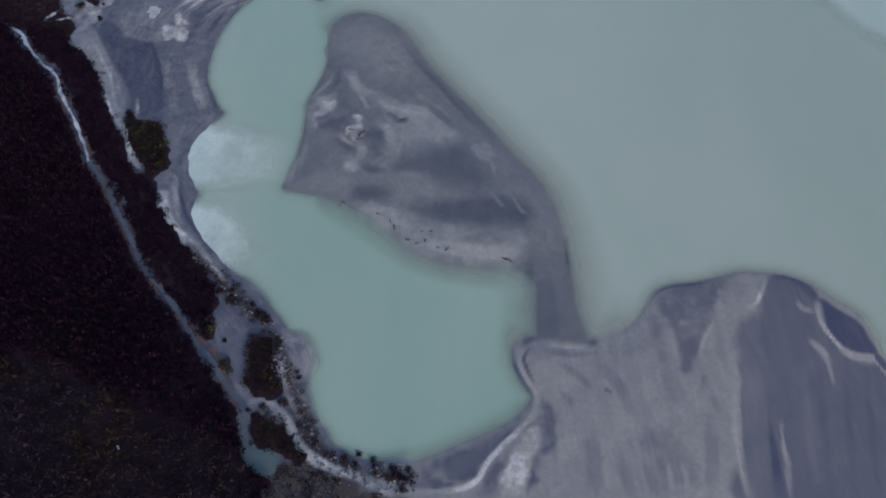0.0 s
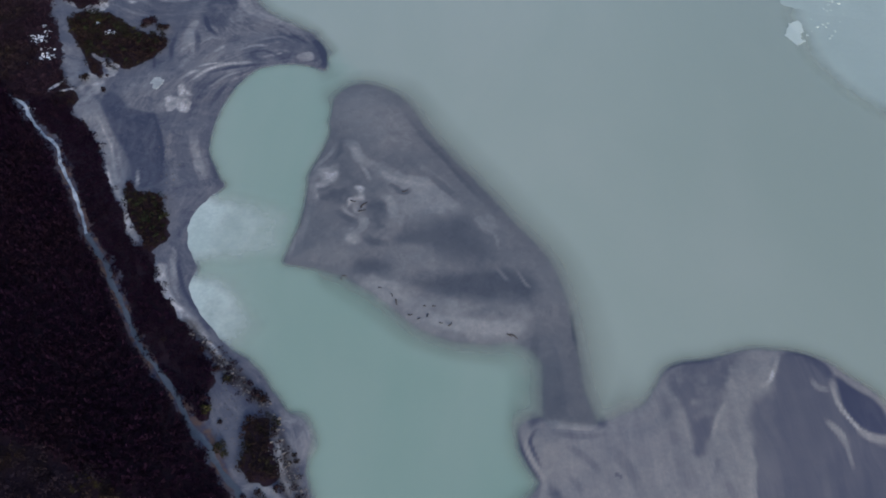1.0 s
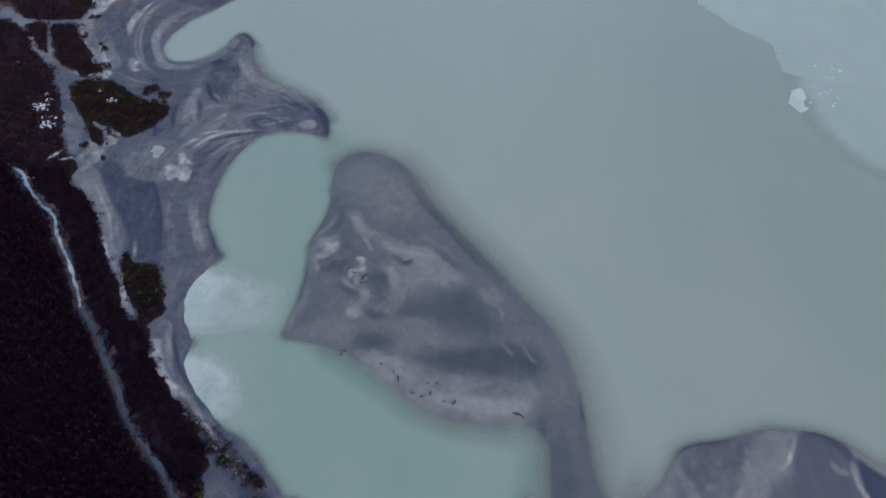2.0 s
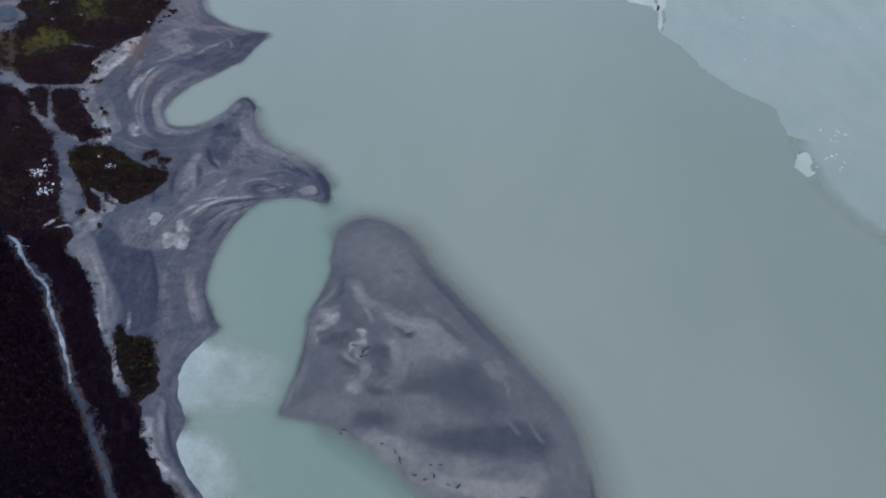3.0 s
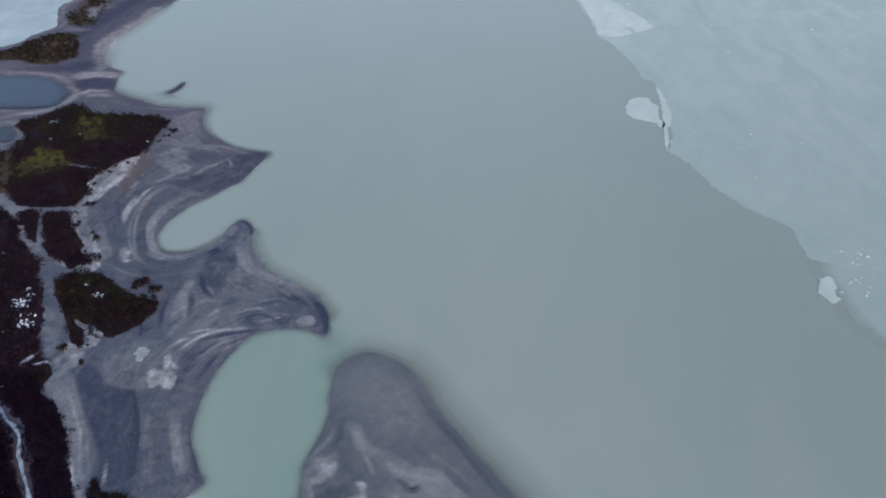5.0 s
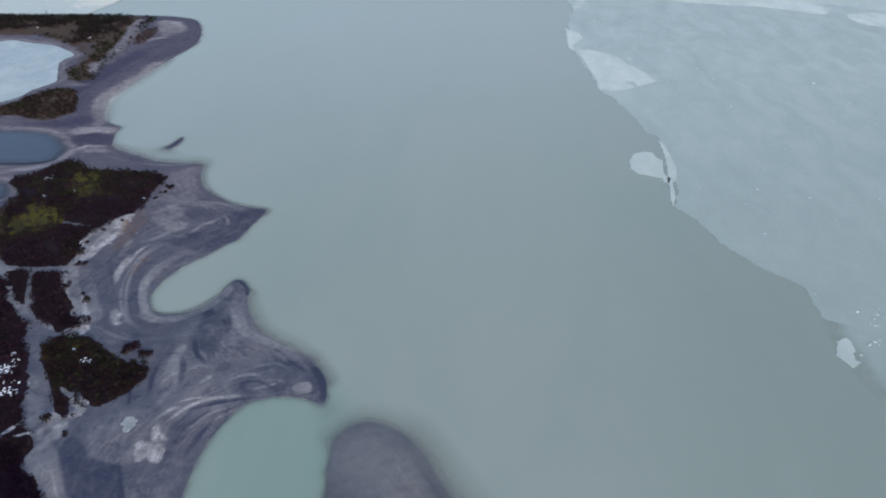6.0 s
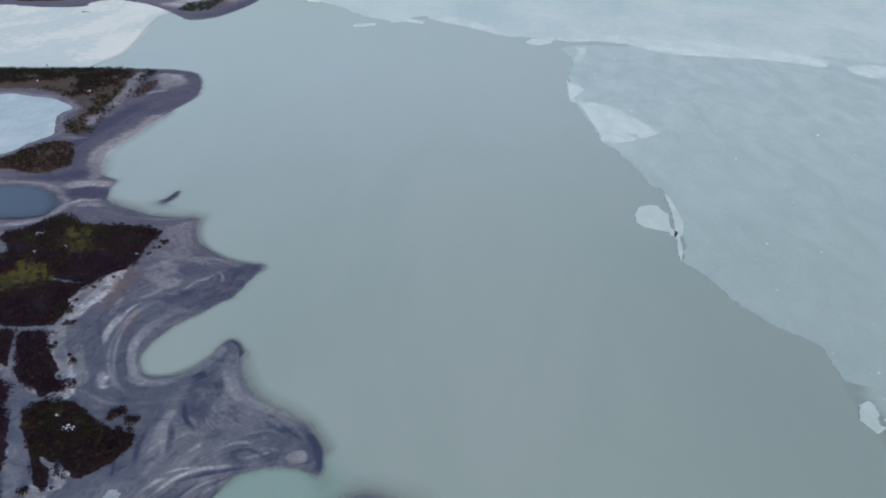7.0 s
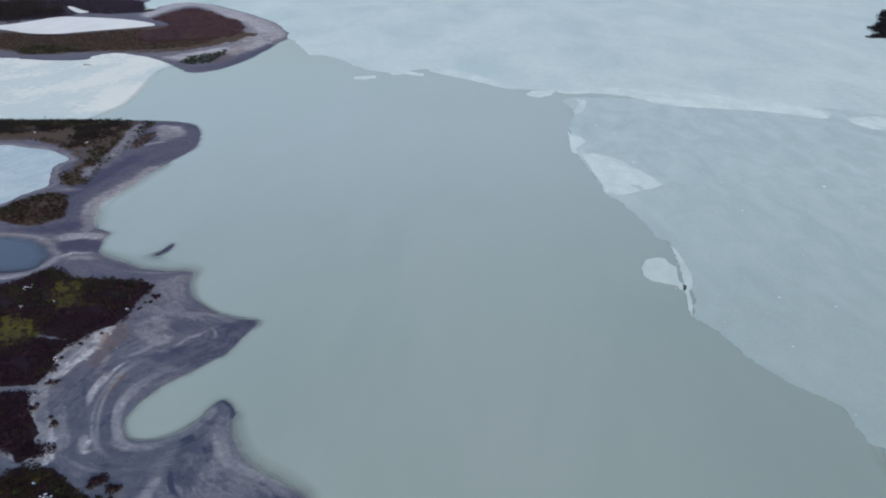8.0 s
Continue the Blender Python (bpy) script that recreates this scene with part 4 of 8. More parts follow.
patch("tone", 0.27, [(-50.8, 217.9), (-47.4, 222.4), (-44.0, 212.9), (-40.5, 205.2), (-36.8, 197.9), (-39.8, 195.2), (-44.4, 197.4), (-46.7, 207.4)], 3.0, 1.0, 0.3)
stroke("tone", 0.66, 1.0, [(-48.0, 218.1), (-49.5, 211.1), (-52.2, 207.0), (-54.1, 203.7)], 0.5, 1.0, True)
stroke("tone", 0.26, 0.9, [(-46.8, 221.0), (-46.0, 212.8), (-47.9, 207.3)], 0.44, 1.0, True)
patch("tone", 0.69, [(-54.8, 200.1), (-54.2, 205.3), (-51.5, 207.5), (-46.2, 206.4), (-44.8, 200.3), (-46.6, 197.2), (-49.3, 195.0), (-52.1, 195.8)], 2.0, 1.0, 1.0)
patch("tone", 0.92, [(-50.5, 204.0), (-47.2, 205.8), (-45.5, 199.8), (-48.8, 198.5)], 1.2, 1.0, 0.8)
stroke("tone", 0.89, 1.0, [(-52.3, 196.8), (-50.5, 194.9), (-47.6, 196.1)], 0.44, 1.0, True)
stroke("tone", 0.71, 1.2, [(-53.4, 196.7), (-51.6, 191.0), (-49.9, 187.3)], 0.5, 1.0, True)
stroke("tone", 0.51, 2.0, [(-55.2, 199.1), (-53.3, 191.8), (-51.3, 184.9)], 0.55, 1.0, True)
patch("tone", 0.21, [(-50.5, 191.1), (-47.7, 194.7), (-42.0, 194.6), (-38.7, 192.9), (-39.0, 189.1), (-42.7, 186.9), (-47.3, 187.5)], 2.2, 1.0, 0.3)
stroke("tone", 0.69, 3.0, [(-44.8, 218.3), (-41.3, 216.9), (-38.5, 210.6), (-34.5, 207.2), (-30.7, 204.9)], 0.5, 1.0, True)
stroke("tone", 0.61, 4.4, [(-36.2, 208.2), (-27.7, 203.1), (-20.8, 199.1), (-11.9, 198.2), (-4.9, 194.4), (-0.6, 188.5)], 0.55, 1.0, True)
stroke("tone", 0.79, 1.4, [(-42.9, 216.8), (-39.5, 212.7), (-37.0, 208.1)], 0.55, 1.0, True)
stroke("tone", 0.76, 1.5, [(-30.6, 204.4), (-24.8, 200.3), (-17.7, 198.3), (-10.7, 197.3)], 0.55, 1.0, True)
stroke("tone", 0.74, 1.0, [(-38.0, 207.0), (-35.1, 203.1), (-33.0, 198.2)], 0.55, 1.0, True)
patch("tone", 0.58, [(-26.7, 192.8), (-17.6, 197.3), (-8.0, 195.1), (-0.3, 190.0), (0.6, 185.0), (-5.4, 180.9), (-11.0, 183.2), (-18.0, 179.2), (-22.5, 177.1), (-25.0, 184.5)], 4.0, 1.0, 0.6)
patch("tone", 0.67, [(-14.4, 194.6), (-6.0, 193.3), (-0.6, 188.5), (-1.5, 183.5), (-7.5, 184.8), (-12.8, 187.7)], 3.0, 1.0, 0.5)
stroke("tone", 0.71, 2.2, [(-27.3, 191.3), (-24.3, 188.2), (-22.4, 180.2)], 0.61, 1.0, True)
stroke("tone", 0.51, 4.0, [(-22.4, 178.0), (-24.5, 172.3), (-26.6, 169.2)], 0.66, 1.0, True)
stroke("tone", 0.23, 1.6, [(-23.9, 194.9), (-20.3, 193.3), (-17.8, 195.4)], 0.44, 1.0, True)
stroke("tone", 0.26, 1.2, [(-25.2, 196.8), (-22.7, 195.0)], 0.44, 1.0, True)
stroke("tone", 0.3, 2.0, [(-12.3, 204.7), (-6.2, 197.7), (1.6, 191.0)], 0.66, 1.0, True)
patch("tone", 0.22, [(-33.3, 188.5), (-30.9, 193.4), (-27.4, 189.0), (-24.9, 180.0), (-25.6, 172.6), (-30.2, 175.3), (-31.7, 181.8)], 2.4, 1.0, 0.4)
patch("tone", 0.99, [(-37.6, 195.4), (-34.8, 194.6), (-33.8, 189.4), (-35.4, 187.4), (-33.7, 185.7), (-33.7, 183.4), (-36.0, 184.2), (-37.9, 186.8), (-39.2, 185.8), (-38.9, 188.6), (-37.3, 190.6)], 0.9, 1.0, 0.8)
stroke("tone", 0.71, 1.0, [(-41.4, 185.6), (-38.8, 182.6), (-35.6, 180.6)], 0.5, 1.0, True)
stroke("tone", 0.66, 1.8, [(-34.7, 182.4), (-33.2, 179.0), (-33.1, 175.9), (-35.3, 173.2)], 0.5, 1.0, True)
stroke("tone", 0.58, 1.0, [(-32.4, 181.3), (-31.6, 177.8), (-32.9, 174.2)], 0.5, 1.0, True)
patch("tone", 0.74, [(-39.2, 170.8), (-38.0, 174.7), (-34.3, 174.1), (-33.3, 171.6), (-34.7, 169.0), (-37.8, 168.8)], 1.8, 1.0, 0.5)
patch("tone", 0.9, [(-38.5, 171.3), (-37.1, 173.5), (-34.7, 171.5), (-35.8, 169.4), (-37.9, 169.6)], 1.2, 1.0, 0.5)
stroke("tone", 0.24, 1.6, [(-42.9, 183.2), (-38.0, 180.0), (-35.6, 178.4)], 0.55, 1.0, True)
stroke("tone", 0.23, 2.0, [(-31.3, 173.0), (-28.9, 170.3), (-22.4, 169.5)], 0.55, 1.0, True)
patch("tone", 0.24, [(-22.7, 171.5), (-12.6, 180.0), (1.7, 183.7), (9.0, 173.7), (12.4, 165.8), (2.2, 163.1), (-8.3, 166.3)], 6.0)
stroke("tone", 0.76, 1.6, [(6.5, 183.6), (7.9, 181.9), (10.1, 178.1)], 0.5, 1.0, True)
stroke("tone", 0.58, 1.6, [(10.1, 186.1), (11.9, 183.5), (11.5, 179.1)], 0.55, 1.0, True)
patch("tone", 0.53, [(6.5, 184.0), (9.8, 185.2), (12.6, 182.2), (10.8, 177.7), (7.9, 179.2)], 1.6, 1.0, 0.8)
stroke("tone", 0.51, 0.8, [(12.2, 178.7), (13.3, 174.9), (14.2, 169.9)], 0.55, 1.0, True)
stroke("tone", 0.41, 1.2, [(17.2, 164.5), (19.2, 161.5), (21.8, 159.4)], 0.55, 1.0, True)
stroke("tone", 0.46, 5.0, [(-8.8, 163.1), (-15.2, 165.9), (-19.8, 163.5)], 0.66, 1.0, True)
patch("tone", 0.47, [(-21.7, 162.2), (-15.3, 167.5), (-4.8, 165.8), (-1.2, 161.7), (-9.5, 157.6), (-18.5, 156.6)], 4.0, 1.0, 0.6)
patch("tone", 0.22, [(-42.1, 160.8), (-32.1, 163.1), (-23.4, 162.1), (-21.4, 159.5), (-27.2, 156.8), (-37.5, 157.6)], 2.4)
patch("tone", 0.2, [(-13.3, 155.0), (-0.3, 159.3), (17.8, 162.1), (25.4, 157.8), (24.2, 151.6), (11.3, 148.3), (0.1, 148.9), (-7.4, 150.2)], 3.2)
stroke("tone", 0.44, 1.0, [(12.9, 162.7), (15.6, 159.0), (17.1, 156.7)], 0.44, 1.0, True)
stroke("tone", 0.44, 0.8, [(19.4, 162.7), (22.8, 156.7), (24.6, 154.9)], 0.44, 1.0, True)
patch("tone", 0.57, [(-32.1, 155.0), (-20.4, 154.4), (-7.3, 149.3), (9.4, 147.3), (25.3, 146.6), (24.9, 139.0), (15.9, 133.6), (0.8, 134.6), (-13.3, 140.2), (-25.0, 148.5)], 3.0, 1.0, 0.5)
patch("tone", 0.65, [(-30.2, 154.2), (-20.6, 153.0), (-14.6, 147.4), (-18.2, 146.7), (-25.9, 149.8)], 2.0, 1.0, 0.4)
stroke("tone", 0.71, 3.0, [(-12.4, 143.4), (0.6, 139.4), (15.1, 138.7), (22.3, 139.7)], 0.66, 1.0, True)
stroke("tone", 0.66, 1.2, [(-54.9, 176.9), (-55.1, 168.6), (-56.2, 161.0)], 0.44, 1.0, True)
stroke("tone", 0.51, 1.4, [(-52.8, 184.7), (-52.9, 174.0), (-53.2, 166.2)], 0.55, 1.0, True)
stroke("tone", 0.41, 8, [(-49.6, 164.0), (-40.6, 161.7), (-47.8, 171.7)], 0.66, 1.0, True)
stroke("tone", 0.3, 13, [(30.6, 143.8), (32.0, 128.8), (33.4, 116.7), (35.6, 108.4)], 0.33, 1.0, True)
stroke("tone", 0.44, 2.0, [(29.8, 132.8), (30.2, 122.5), (31.8, 116.6)], 0.55, 1.0, True)
stroke("tone", 0.16, 1.0, [(37.2, 148.8), (37.9, 139.9), (38.3, 131.3)], 0.44, 1.0, True)
stroke("tone", 0.19, 2.2, [(37.8, 121.0), (39.9, 114.2), (42.4, 109.6)], 0.44, 1.0, True)
stroke("tone", 0.2, 2.0, [(25.9, 136.9), (24.3, 124.1), (23.0, 110.2)], 0.55, 1.0, True)
stroke("tone", 0.34, 3.0, [(-57.4, 159.4), (-45.8, 157.9), (-36.1, 156.2)], 0.55, 1.0, True)
patch("tone", 0.3, [(26.7, 128.4), (39.6, 129.3), (42.8, 117.3), (45.0, 108.6), (35.6, 108.0), (28.9, 108.7), (23.0, 107.5)], 1.2)
# the shore flat with its slate pan
patch("tone", 0.51, [(-172.6, 267.9), (-162.6, 268.7), (-157.6, 254.7), (-149.9, 250.9), (-149.8, 237.0), (-153.2, 231.8), (-158.6, 236.3), (-162.5, 249.2)], 0.8, 1.0, 0.5)
patch("tone", 0.35, [(-151.6, 230.0), (-149.4, 246.8), (-121.2, 255.9), (-97.3, 251.0), (-93.7, 226.1), (-95.8, 211.7), (-87.0, 191.8), (-87.8, 175.6), (-92.2, 166.7), (-108.7, 183.1), (-117.7, 187.2), (-137.1, 211.4)], 2.5)
patch("tone", 0.24, [(-141.9, 228.3), (-141.2, 238.4), (-134.7, 235.1), (-130.6, 229.8), (-121.3, 228.7), (-116.4, 222.0), (-109.4, 202.7), (-106.8, 192.8), (-110.7, 188.9), (-116.0, 189.7), (-122.1, 201.8), (-129.2, 212.0), (-136.4, 219.9)], 0.9)
stroke("tone", 0.07, 0.7, [(-120.3, 228.2), (-115.5, 218.6), (-110.7, 206.6), (-109.0, 199.7)], 0.44, 1.0, True)
stroke("tone", 0.14, 0.6, [(-130.2, 262.2), (-128.3, 255.3)], 0.44, 1.0, True)
patch("tone", 0.32, [(-134.3, 248.1), (-129.2, 253.9), (-122.6, 260.0), (-124.4, 270.0), (-125.8, 283.4), (-123.5, 262.8), (-127.8, 249.9), (-139.0, 245.7)], 1.2)
patch("tone", 0.44, [(-137.5, 242.5), (-135.1, 248.0), (-121.5, 253.8), (-111.5, 246.5), (-108.6, 237.1), (-115.9, 229.2), (-126.0, 229.0), (-132.3, 232.2)], 1.0)
patch("tone", 0.54, [(-152.8, 229.9), (-147.9, 236.6), (-140.7, 228.4), (-135.2, 220.0), (-129.6, 211.9), (-123.2, 201.7), (-119.3, 189.5), (-122.1, 186.9), (-127.4, 196.3), (-134.1, 206.2), (-142.5, 216.6), (-148.7, 223.3)], 0.8)
stroke("tone", 0.46, 0.7, [(-134.9, 217.1), (-128.3, 206.6), (-124.0, 196.5), (-121.8, 188.1)], 0.44, 1.0, True)
stroke("tone", 0.41, 0.5, [(-133.3, 217.3), (-125.0, 204.2), (-119.5, 191.9)], 0.44, 1.0, True)
stroke("tone", 0.81, 0.6, [(-144.0, 228.2), (-136.1, 217.1), (-129.5, 206.5), (-123.2, 191.6)], 0.44, 1.0, True)
stroke("tone", 0.89, 0.8, [(-117.0, 197.5), (-115.4, 192.2), (-115.2, 188.5)], 0.44, 1.0, True)
stroke("tone", 0.45, 2.0, [(-112.4, 217.4), (-105.6, 203.0), (-102.3, 190.7)], 0.55, 1.0, True)
stroke("tone", 0.29, 1.2, [(-97.6, 222.9), (-96.2, 214.5), (-92.1, 204.0), (-87.0, 194.2), (-84.8, 190.7)], 0.5, 1.0, True)
stroke("tone", 0.41, 1.4, [(-97.5, 214.4), (-93.3, 201.3), (-88.1, 191.7)], 0.55, 1.0, True)
stroke("tone", 0.66, 2.2, [(-103.2, 219.6), (-97.1, 203.6), (-92.4, 193.9)], 0.55, 1.0, True)
patch("tone", 0.85, [(-152.3, 236.8), (-152.7, 249.3), (-147.3, 247.0), (-144.9, 240.0), (-147.9, 236.6)], 1.0, 1.0, 0.6)
patch("tone", 0.91, [(-119.0, 235.7), (-116.4, 239.7), (-112.4, 236.8), (-109.7, 237.7), (-108.4, 230.9), (-112.7, 232.4), (-115.7, 229.8)], 0.5, 1.0, 1.2)
stroke("tone", 1.07, 1.6, [(-114.3, 247.0), (-113.6, 241.8), (-112.0, 238.1)], 0.44, 1.0, True)
stroke("tone", 0.94, 1.2, [(-114.5, 244.7), (-109.6, 240.2)], 0.44, 1.0, True)
stroke("tone", 0.71, 1.8, [(-116.0, 255.0), (-112.1, 259.5), (-107.4, 261.3)], 0.44, 1.0, True)
stroke("tone", 0.79, 0.8, [(-104.1, 253.2), (-99.4, 259.1), (-91.2, 262.6)], 0.44, 1.0, True)
# the horned point
patch("tone", 0.45, [(-125.8, 283.4), (-124.9, 297.8), (-114.8, 316.2), (-105.5, 320.8), (-84.3, 295.0), (-67.9, 286.2), (-58.9, 268.1), (-63.8, 263.4), (-84.1, 261.7), (-98.0, 253.7), (-110.4, 250.0), (-119.0, 256.1)], 2.0)
patch("tone", 0.28, [(-118.1, 290.0), (-118.0, 301.8), (-117.1, 313.3), (-110.1, 312.1), (-104.9, 303.8), (-107.0, 291.0), (-106.6, 282.2), (-111.0, 284.2)], 1.4, 1.0, 0.6)
stroke("tone", 0.02, 1.2, [(-117.1, 293.4), (-113.4, 284.8), (-108.1, 279.0)], 0.44, 1.0, True)
stroke("tone", 0.02, 1.1, [(-119.2, 309.5), (-116.4, 312.5), (-112.0, 307.5)], 0.44, 1.0, True)
stroke("tone", 0.11, 1.5, [(-110.3, 303.3), (-106.8, 305.3)], 0.44, 1.0, True)
patch("tone", 0.28, [(-93.1, 270.4), (-82.0, 284.3), (-67.6, 279.3), (-61.0, 270.8), (-64.1, 264.8), (-77.9, 265.1), (-89.8, 262.7)], 1.8, 1.0, 0.4)
stroke("tone", 0.54, 1.2, [(-94.4, 275.5), (-81.4, 281.2), (-73.4, 277.3)], 0.44, 1.0, True)
stroke("tone", 0.45, 1.0, [(-90.3, 268.4), (-79.5, 272.2), (-74.4, 270.4)], 0.44, 1.0, True)
stroke("tone", 0.69, 3.0, [(-102.3, 305.7), (-94.4, 297.8), (-83.9, 292.9), (-73.0, 287.4)], 0.5, 1.0, True)
stroke("tone", 0.66, 4.0, [(-107.9, 317.8), (-101.6, 304.9), (-99.6, 290.8)], 0.5, 1.0, True)
stroke("tone", 0.76, 0.8, [(-92.2, 297.2), (-81.4, 293.1), (-74.2, 288.9)], 0.44, 1.0, True)
patch("tone", 0.69, [(-72.0, 270.3), (-66.8, 272.2), (-64.3, 267.6), (-69.8, 265.7)], 0.5, 1.0, 0.4)
stroke("tone", 0.16, 2.2, [(-71.2, 286.0), (-63.3, 276.6), (-59.5, 266.6), (-60.9, 262.5)], 0.44, 1.0, True)
stroke("tone", 0.16, 0.6, [(-80.1, 286.8), (-72.7, 281.1), (-68.3, 277.7)], 0.44, 1.0, True)
stroke("tone", 0.26, 1.0, [(-105.3, 255.8), (-93.1, 261.0), (-82.3, 264.0)], 0.44, 1.0, True)
stroke("tone", 0.26, 1.6, [(-104.5, 239.3), (-101.0, 250.0), (-94.1, 256.0), (-84.2, 262.1)], 0.5, 1.0, True)
stroke("tone", 0.59, 1.0, [(-103.2, 245.2), (-97.5, 253.7), (-88.3, 260.0)], 0.44, 1.0, True)
stroke("tone", 0.29, 1.2, [(-94.3, 237.0), (-91.9, 247.4), (-87.1, 255.2), (-79.5, 261.4)], 0.44, 1.0, True)
stroke("tone", 0.56, 0.8, [(-98.1, 241.1), (-94.9, 250.5), (-88.7, 257.9)], 0.44, 1.0, True)
stroke("tone", 0.76, 1.2, [(-105.7, 268.6), (-103.8, 271.7)], 0.44, 1.0, True)
stroke("tone", 0.64, 1.4, [(-112.2, 263.7), (-116.6, 270.7), (-118.6, 282.0)], 0.55, 1.0, True)
stroke("tone", 0.66, 2.4, [(-117.9, 263.3), (-120.1, 278.0), (-120.0, 289.9)], 0.55, 1.0, True)
stroke("tone", 0.31, 4.0, [(-125.4, 272.9), (-125.9, 283.7), (-124.1, 295.3)], 0.5, 1.0, True)
stroke("tone", 0.59, 3.0, [(-130.7, 308.5), (-119.7, 314.9), (-114.7, 325.6), (-112.5, 331.6), (-107.9, 326.2), (-102.5, 312.8)], 0.44, 1.0, True)
stroke("tone", 0.04, 1.4, [(-114.8, 336.3), (-111.1, 336.6), (-105.4, 331.2), (-104.8, 325.5)], 0.44, 1.0, True)
patch("tone", 0.35, [(-113.2, 334.5), (-106.7, 332.1), (-106.4, 326.3), (-109.7, 327.0)], 0.6)
# flood lines round the inlet
stroke("tone", 0.74, 3.4, [(-114.5, 319.0), (-125.2, 309.0), (-135.4, 305.5), (-142.6, 308.8), (-148.9, 319.7), (-151.0, 334.0), (-146.6, 349.3), (-135.1, 361.8)], 0.44, 1.0, True)
stroke("tone", 0.31, 2.4, [(-127.8, 299.2), (-141.2, 301.5), (-150.6, 314.0), (-156.5, 335.5), (-154.4, 352.3), (-145.3, 365.3)], 0.44, 1.0, True)
stroke("tone", 0.26, 0.8, [(-137.3, 305.3), (-144.5, 308.2), (-150.7, 319.6), (-154.5, 337.7), (-151.3, 351.6)], 0.44, 1.0, True)
stroke("tone", 0.74, 2.2, [(-142.8, 298.8), (-150.6, 306.8), (-157.0, 321.8), (-160.8, 340.2), (-159.5, 354.0), (-153.4, 363.4)], 0.44, 1.0, True)
stroke("tone", 0.39, 1.0, [(-146.8, 304.5), (-154.1, 313.7), (-160.7, 335.2), (-160.7, 352.8)], 0.44, 1.0, True)
patch("tone", 1.02, [(-156.6, 306.3), (-156.2, 310.8), (-152.1, 306.7), (-149.5, 300.8), (-152.5, 300.5)], 0.6, 1.0, 0.8)
stroke("tone", 0.99, 2.6, [(-164.4, 326.0), (-166.2, 339.7), (-165.8, 351.3)], 0.44, 1.0, True)
stroke("tone", 0.94, 1.2, [(-164.0, 339.9), (-163.8, 353.6), (-160.7, 359.4)], 0.44, 1.0, True)
stroke("tone", 0.31, 5.0, [(-178.3, 346.9), (-170.0, 329.3), (-161.2, 315.8), (-154.6, 299.5)], 0.44, 1.0, True)
stroke("tone", 0.26, 1.2, [(-176.2, 350.3), (-167.5, 333.0), (-160.6, 321.5)], 0.44, 1.0, True)
stroke("tone", 0.51, 3.0, [(-173.2, 325.2), (-161.1, 303.2)], 0.55, 1.0, True)
stroke("tone", 0.34, 3.0, [(-154.1, 299.5), (-144.1, 295.3), (-133.0, 292.0), (-125.5, 285.4)], 0.5, 1.0, True)
stroke("tone", 0.58, 1.2, [(-160.5, 299.0), (-148.0, 292.4), (-137.3, 290.0)], 0.55, 1.0, True)
stroke("rust", 0.6, 0.6, [(-158.7, 326.5), (-160.3, 343.4), (-158.2, 355.2)], 0.8, 1.0, True)
patch("tone", 0.23, [(-150.8, 362.5), (-132.0, 358.8), (-120.3, 371.1), (-114.8, 398.1), (-123.5, 401.1), (-132.8, 387.7), (-133.5, 376.8), (-147.4, 372.0)], 1.2, 1.0, 0.5)
patch("tone", 0.6, [(-168.9, 389.1), (-162.6, 399.8), (-151.7, 388.3), (-150.1, 375.2), (-160.2, 375.4)], 1.6, 1.0, 0.8)
stroke("tone", 0.71, 1.6, [(-145.6, 371.0), (-142.3, 380.7), (-138.0, 384.7), (-135.2, 389.9)], 0.44, 1.0, True)
stroke("tone", 0.64, 0.9, [(-134.1, 392.5), (-130.2, 386.7), (-130.1, 381.9)], 0.44, 1.0, True)
patch("tone", 0.29, [(-154.7, 394.2), (-143.4, 401.7), (-136.8, 393.5), (-147.4, 383.8)], 1.4, 1.0, 0.5)
patch("tone", 0.39, [(-179.1, 429.5), (-167.6, 441.0), (-152.8, 408.7), (-160.6, 405.3), (-170.5, 406.9)], 2.0)
stroke("tone", 0.66, 2.0, [(-154.5, 405.9), (-138.7, 404.8), (-125.3, 400.9)], 0.5, 1.0, True)
stroke("tone", 0.46, 1.6, [(-158.9, 371.5), (-146.7, 369.7)], 0.5, 1.0, True)
stroke("tone", 0.66, 1.8, [(-164.6, 362.4), (-158.0, 368.7), (-154.1, 374.8)], 0.55, 1.0, True)
stroke("tone", 0.51, 2.0, [(-170.9, 364.0), (-170.2, 350.9)], 0.55, 1.0, True)
patch("rust", 0.5, [(-175.9, 388.4), (-178.7, 380.8), (-177.6, 367.9), (-175.6, 354.7), (-173.2, 356.0), (-173.1, 368.4), (-170.7, 380.4)], 2.2, 1.0, 0.3)
# the northern spit's wet beach, hooked tip and pale shelf
stroke("tone", 0.28, 9, [(-253.9, 484.0), (-259.3, 512.0), (-272.3, 550.1), (-269.2, 586.3), (-263.7, 622.4), (-255.2, 657.2)], 0.33, 1.0, True)
patch("tone", 0.28, [(-306.4, 740.6), (-269.0, 741.2), (-252.5, 715.8), (-244.2, 694.5), (-245.0, 673.6), (-253.0, 651.5), (-262.4, 632.0), (-274.9, 655.0), (-263.0, 677.8), (-257.3, 694.7), (-267.1, 717.6), (-285.1, 722.7), (-289.5, 706.3)], 5.0)
patch("tone", 0.65, [(-282.5, 698.5), (-283.4, 721.1), (-271.9, 722.4), (-261.8, 704.3), (-262.6, 684.3), (-274.8, 686.1)], 2.5, 1.0, 1.0)
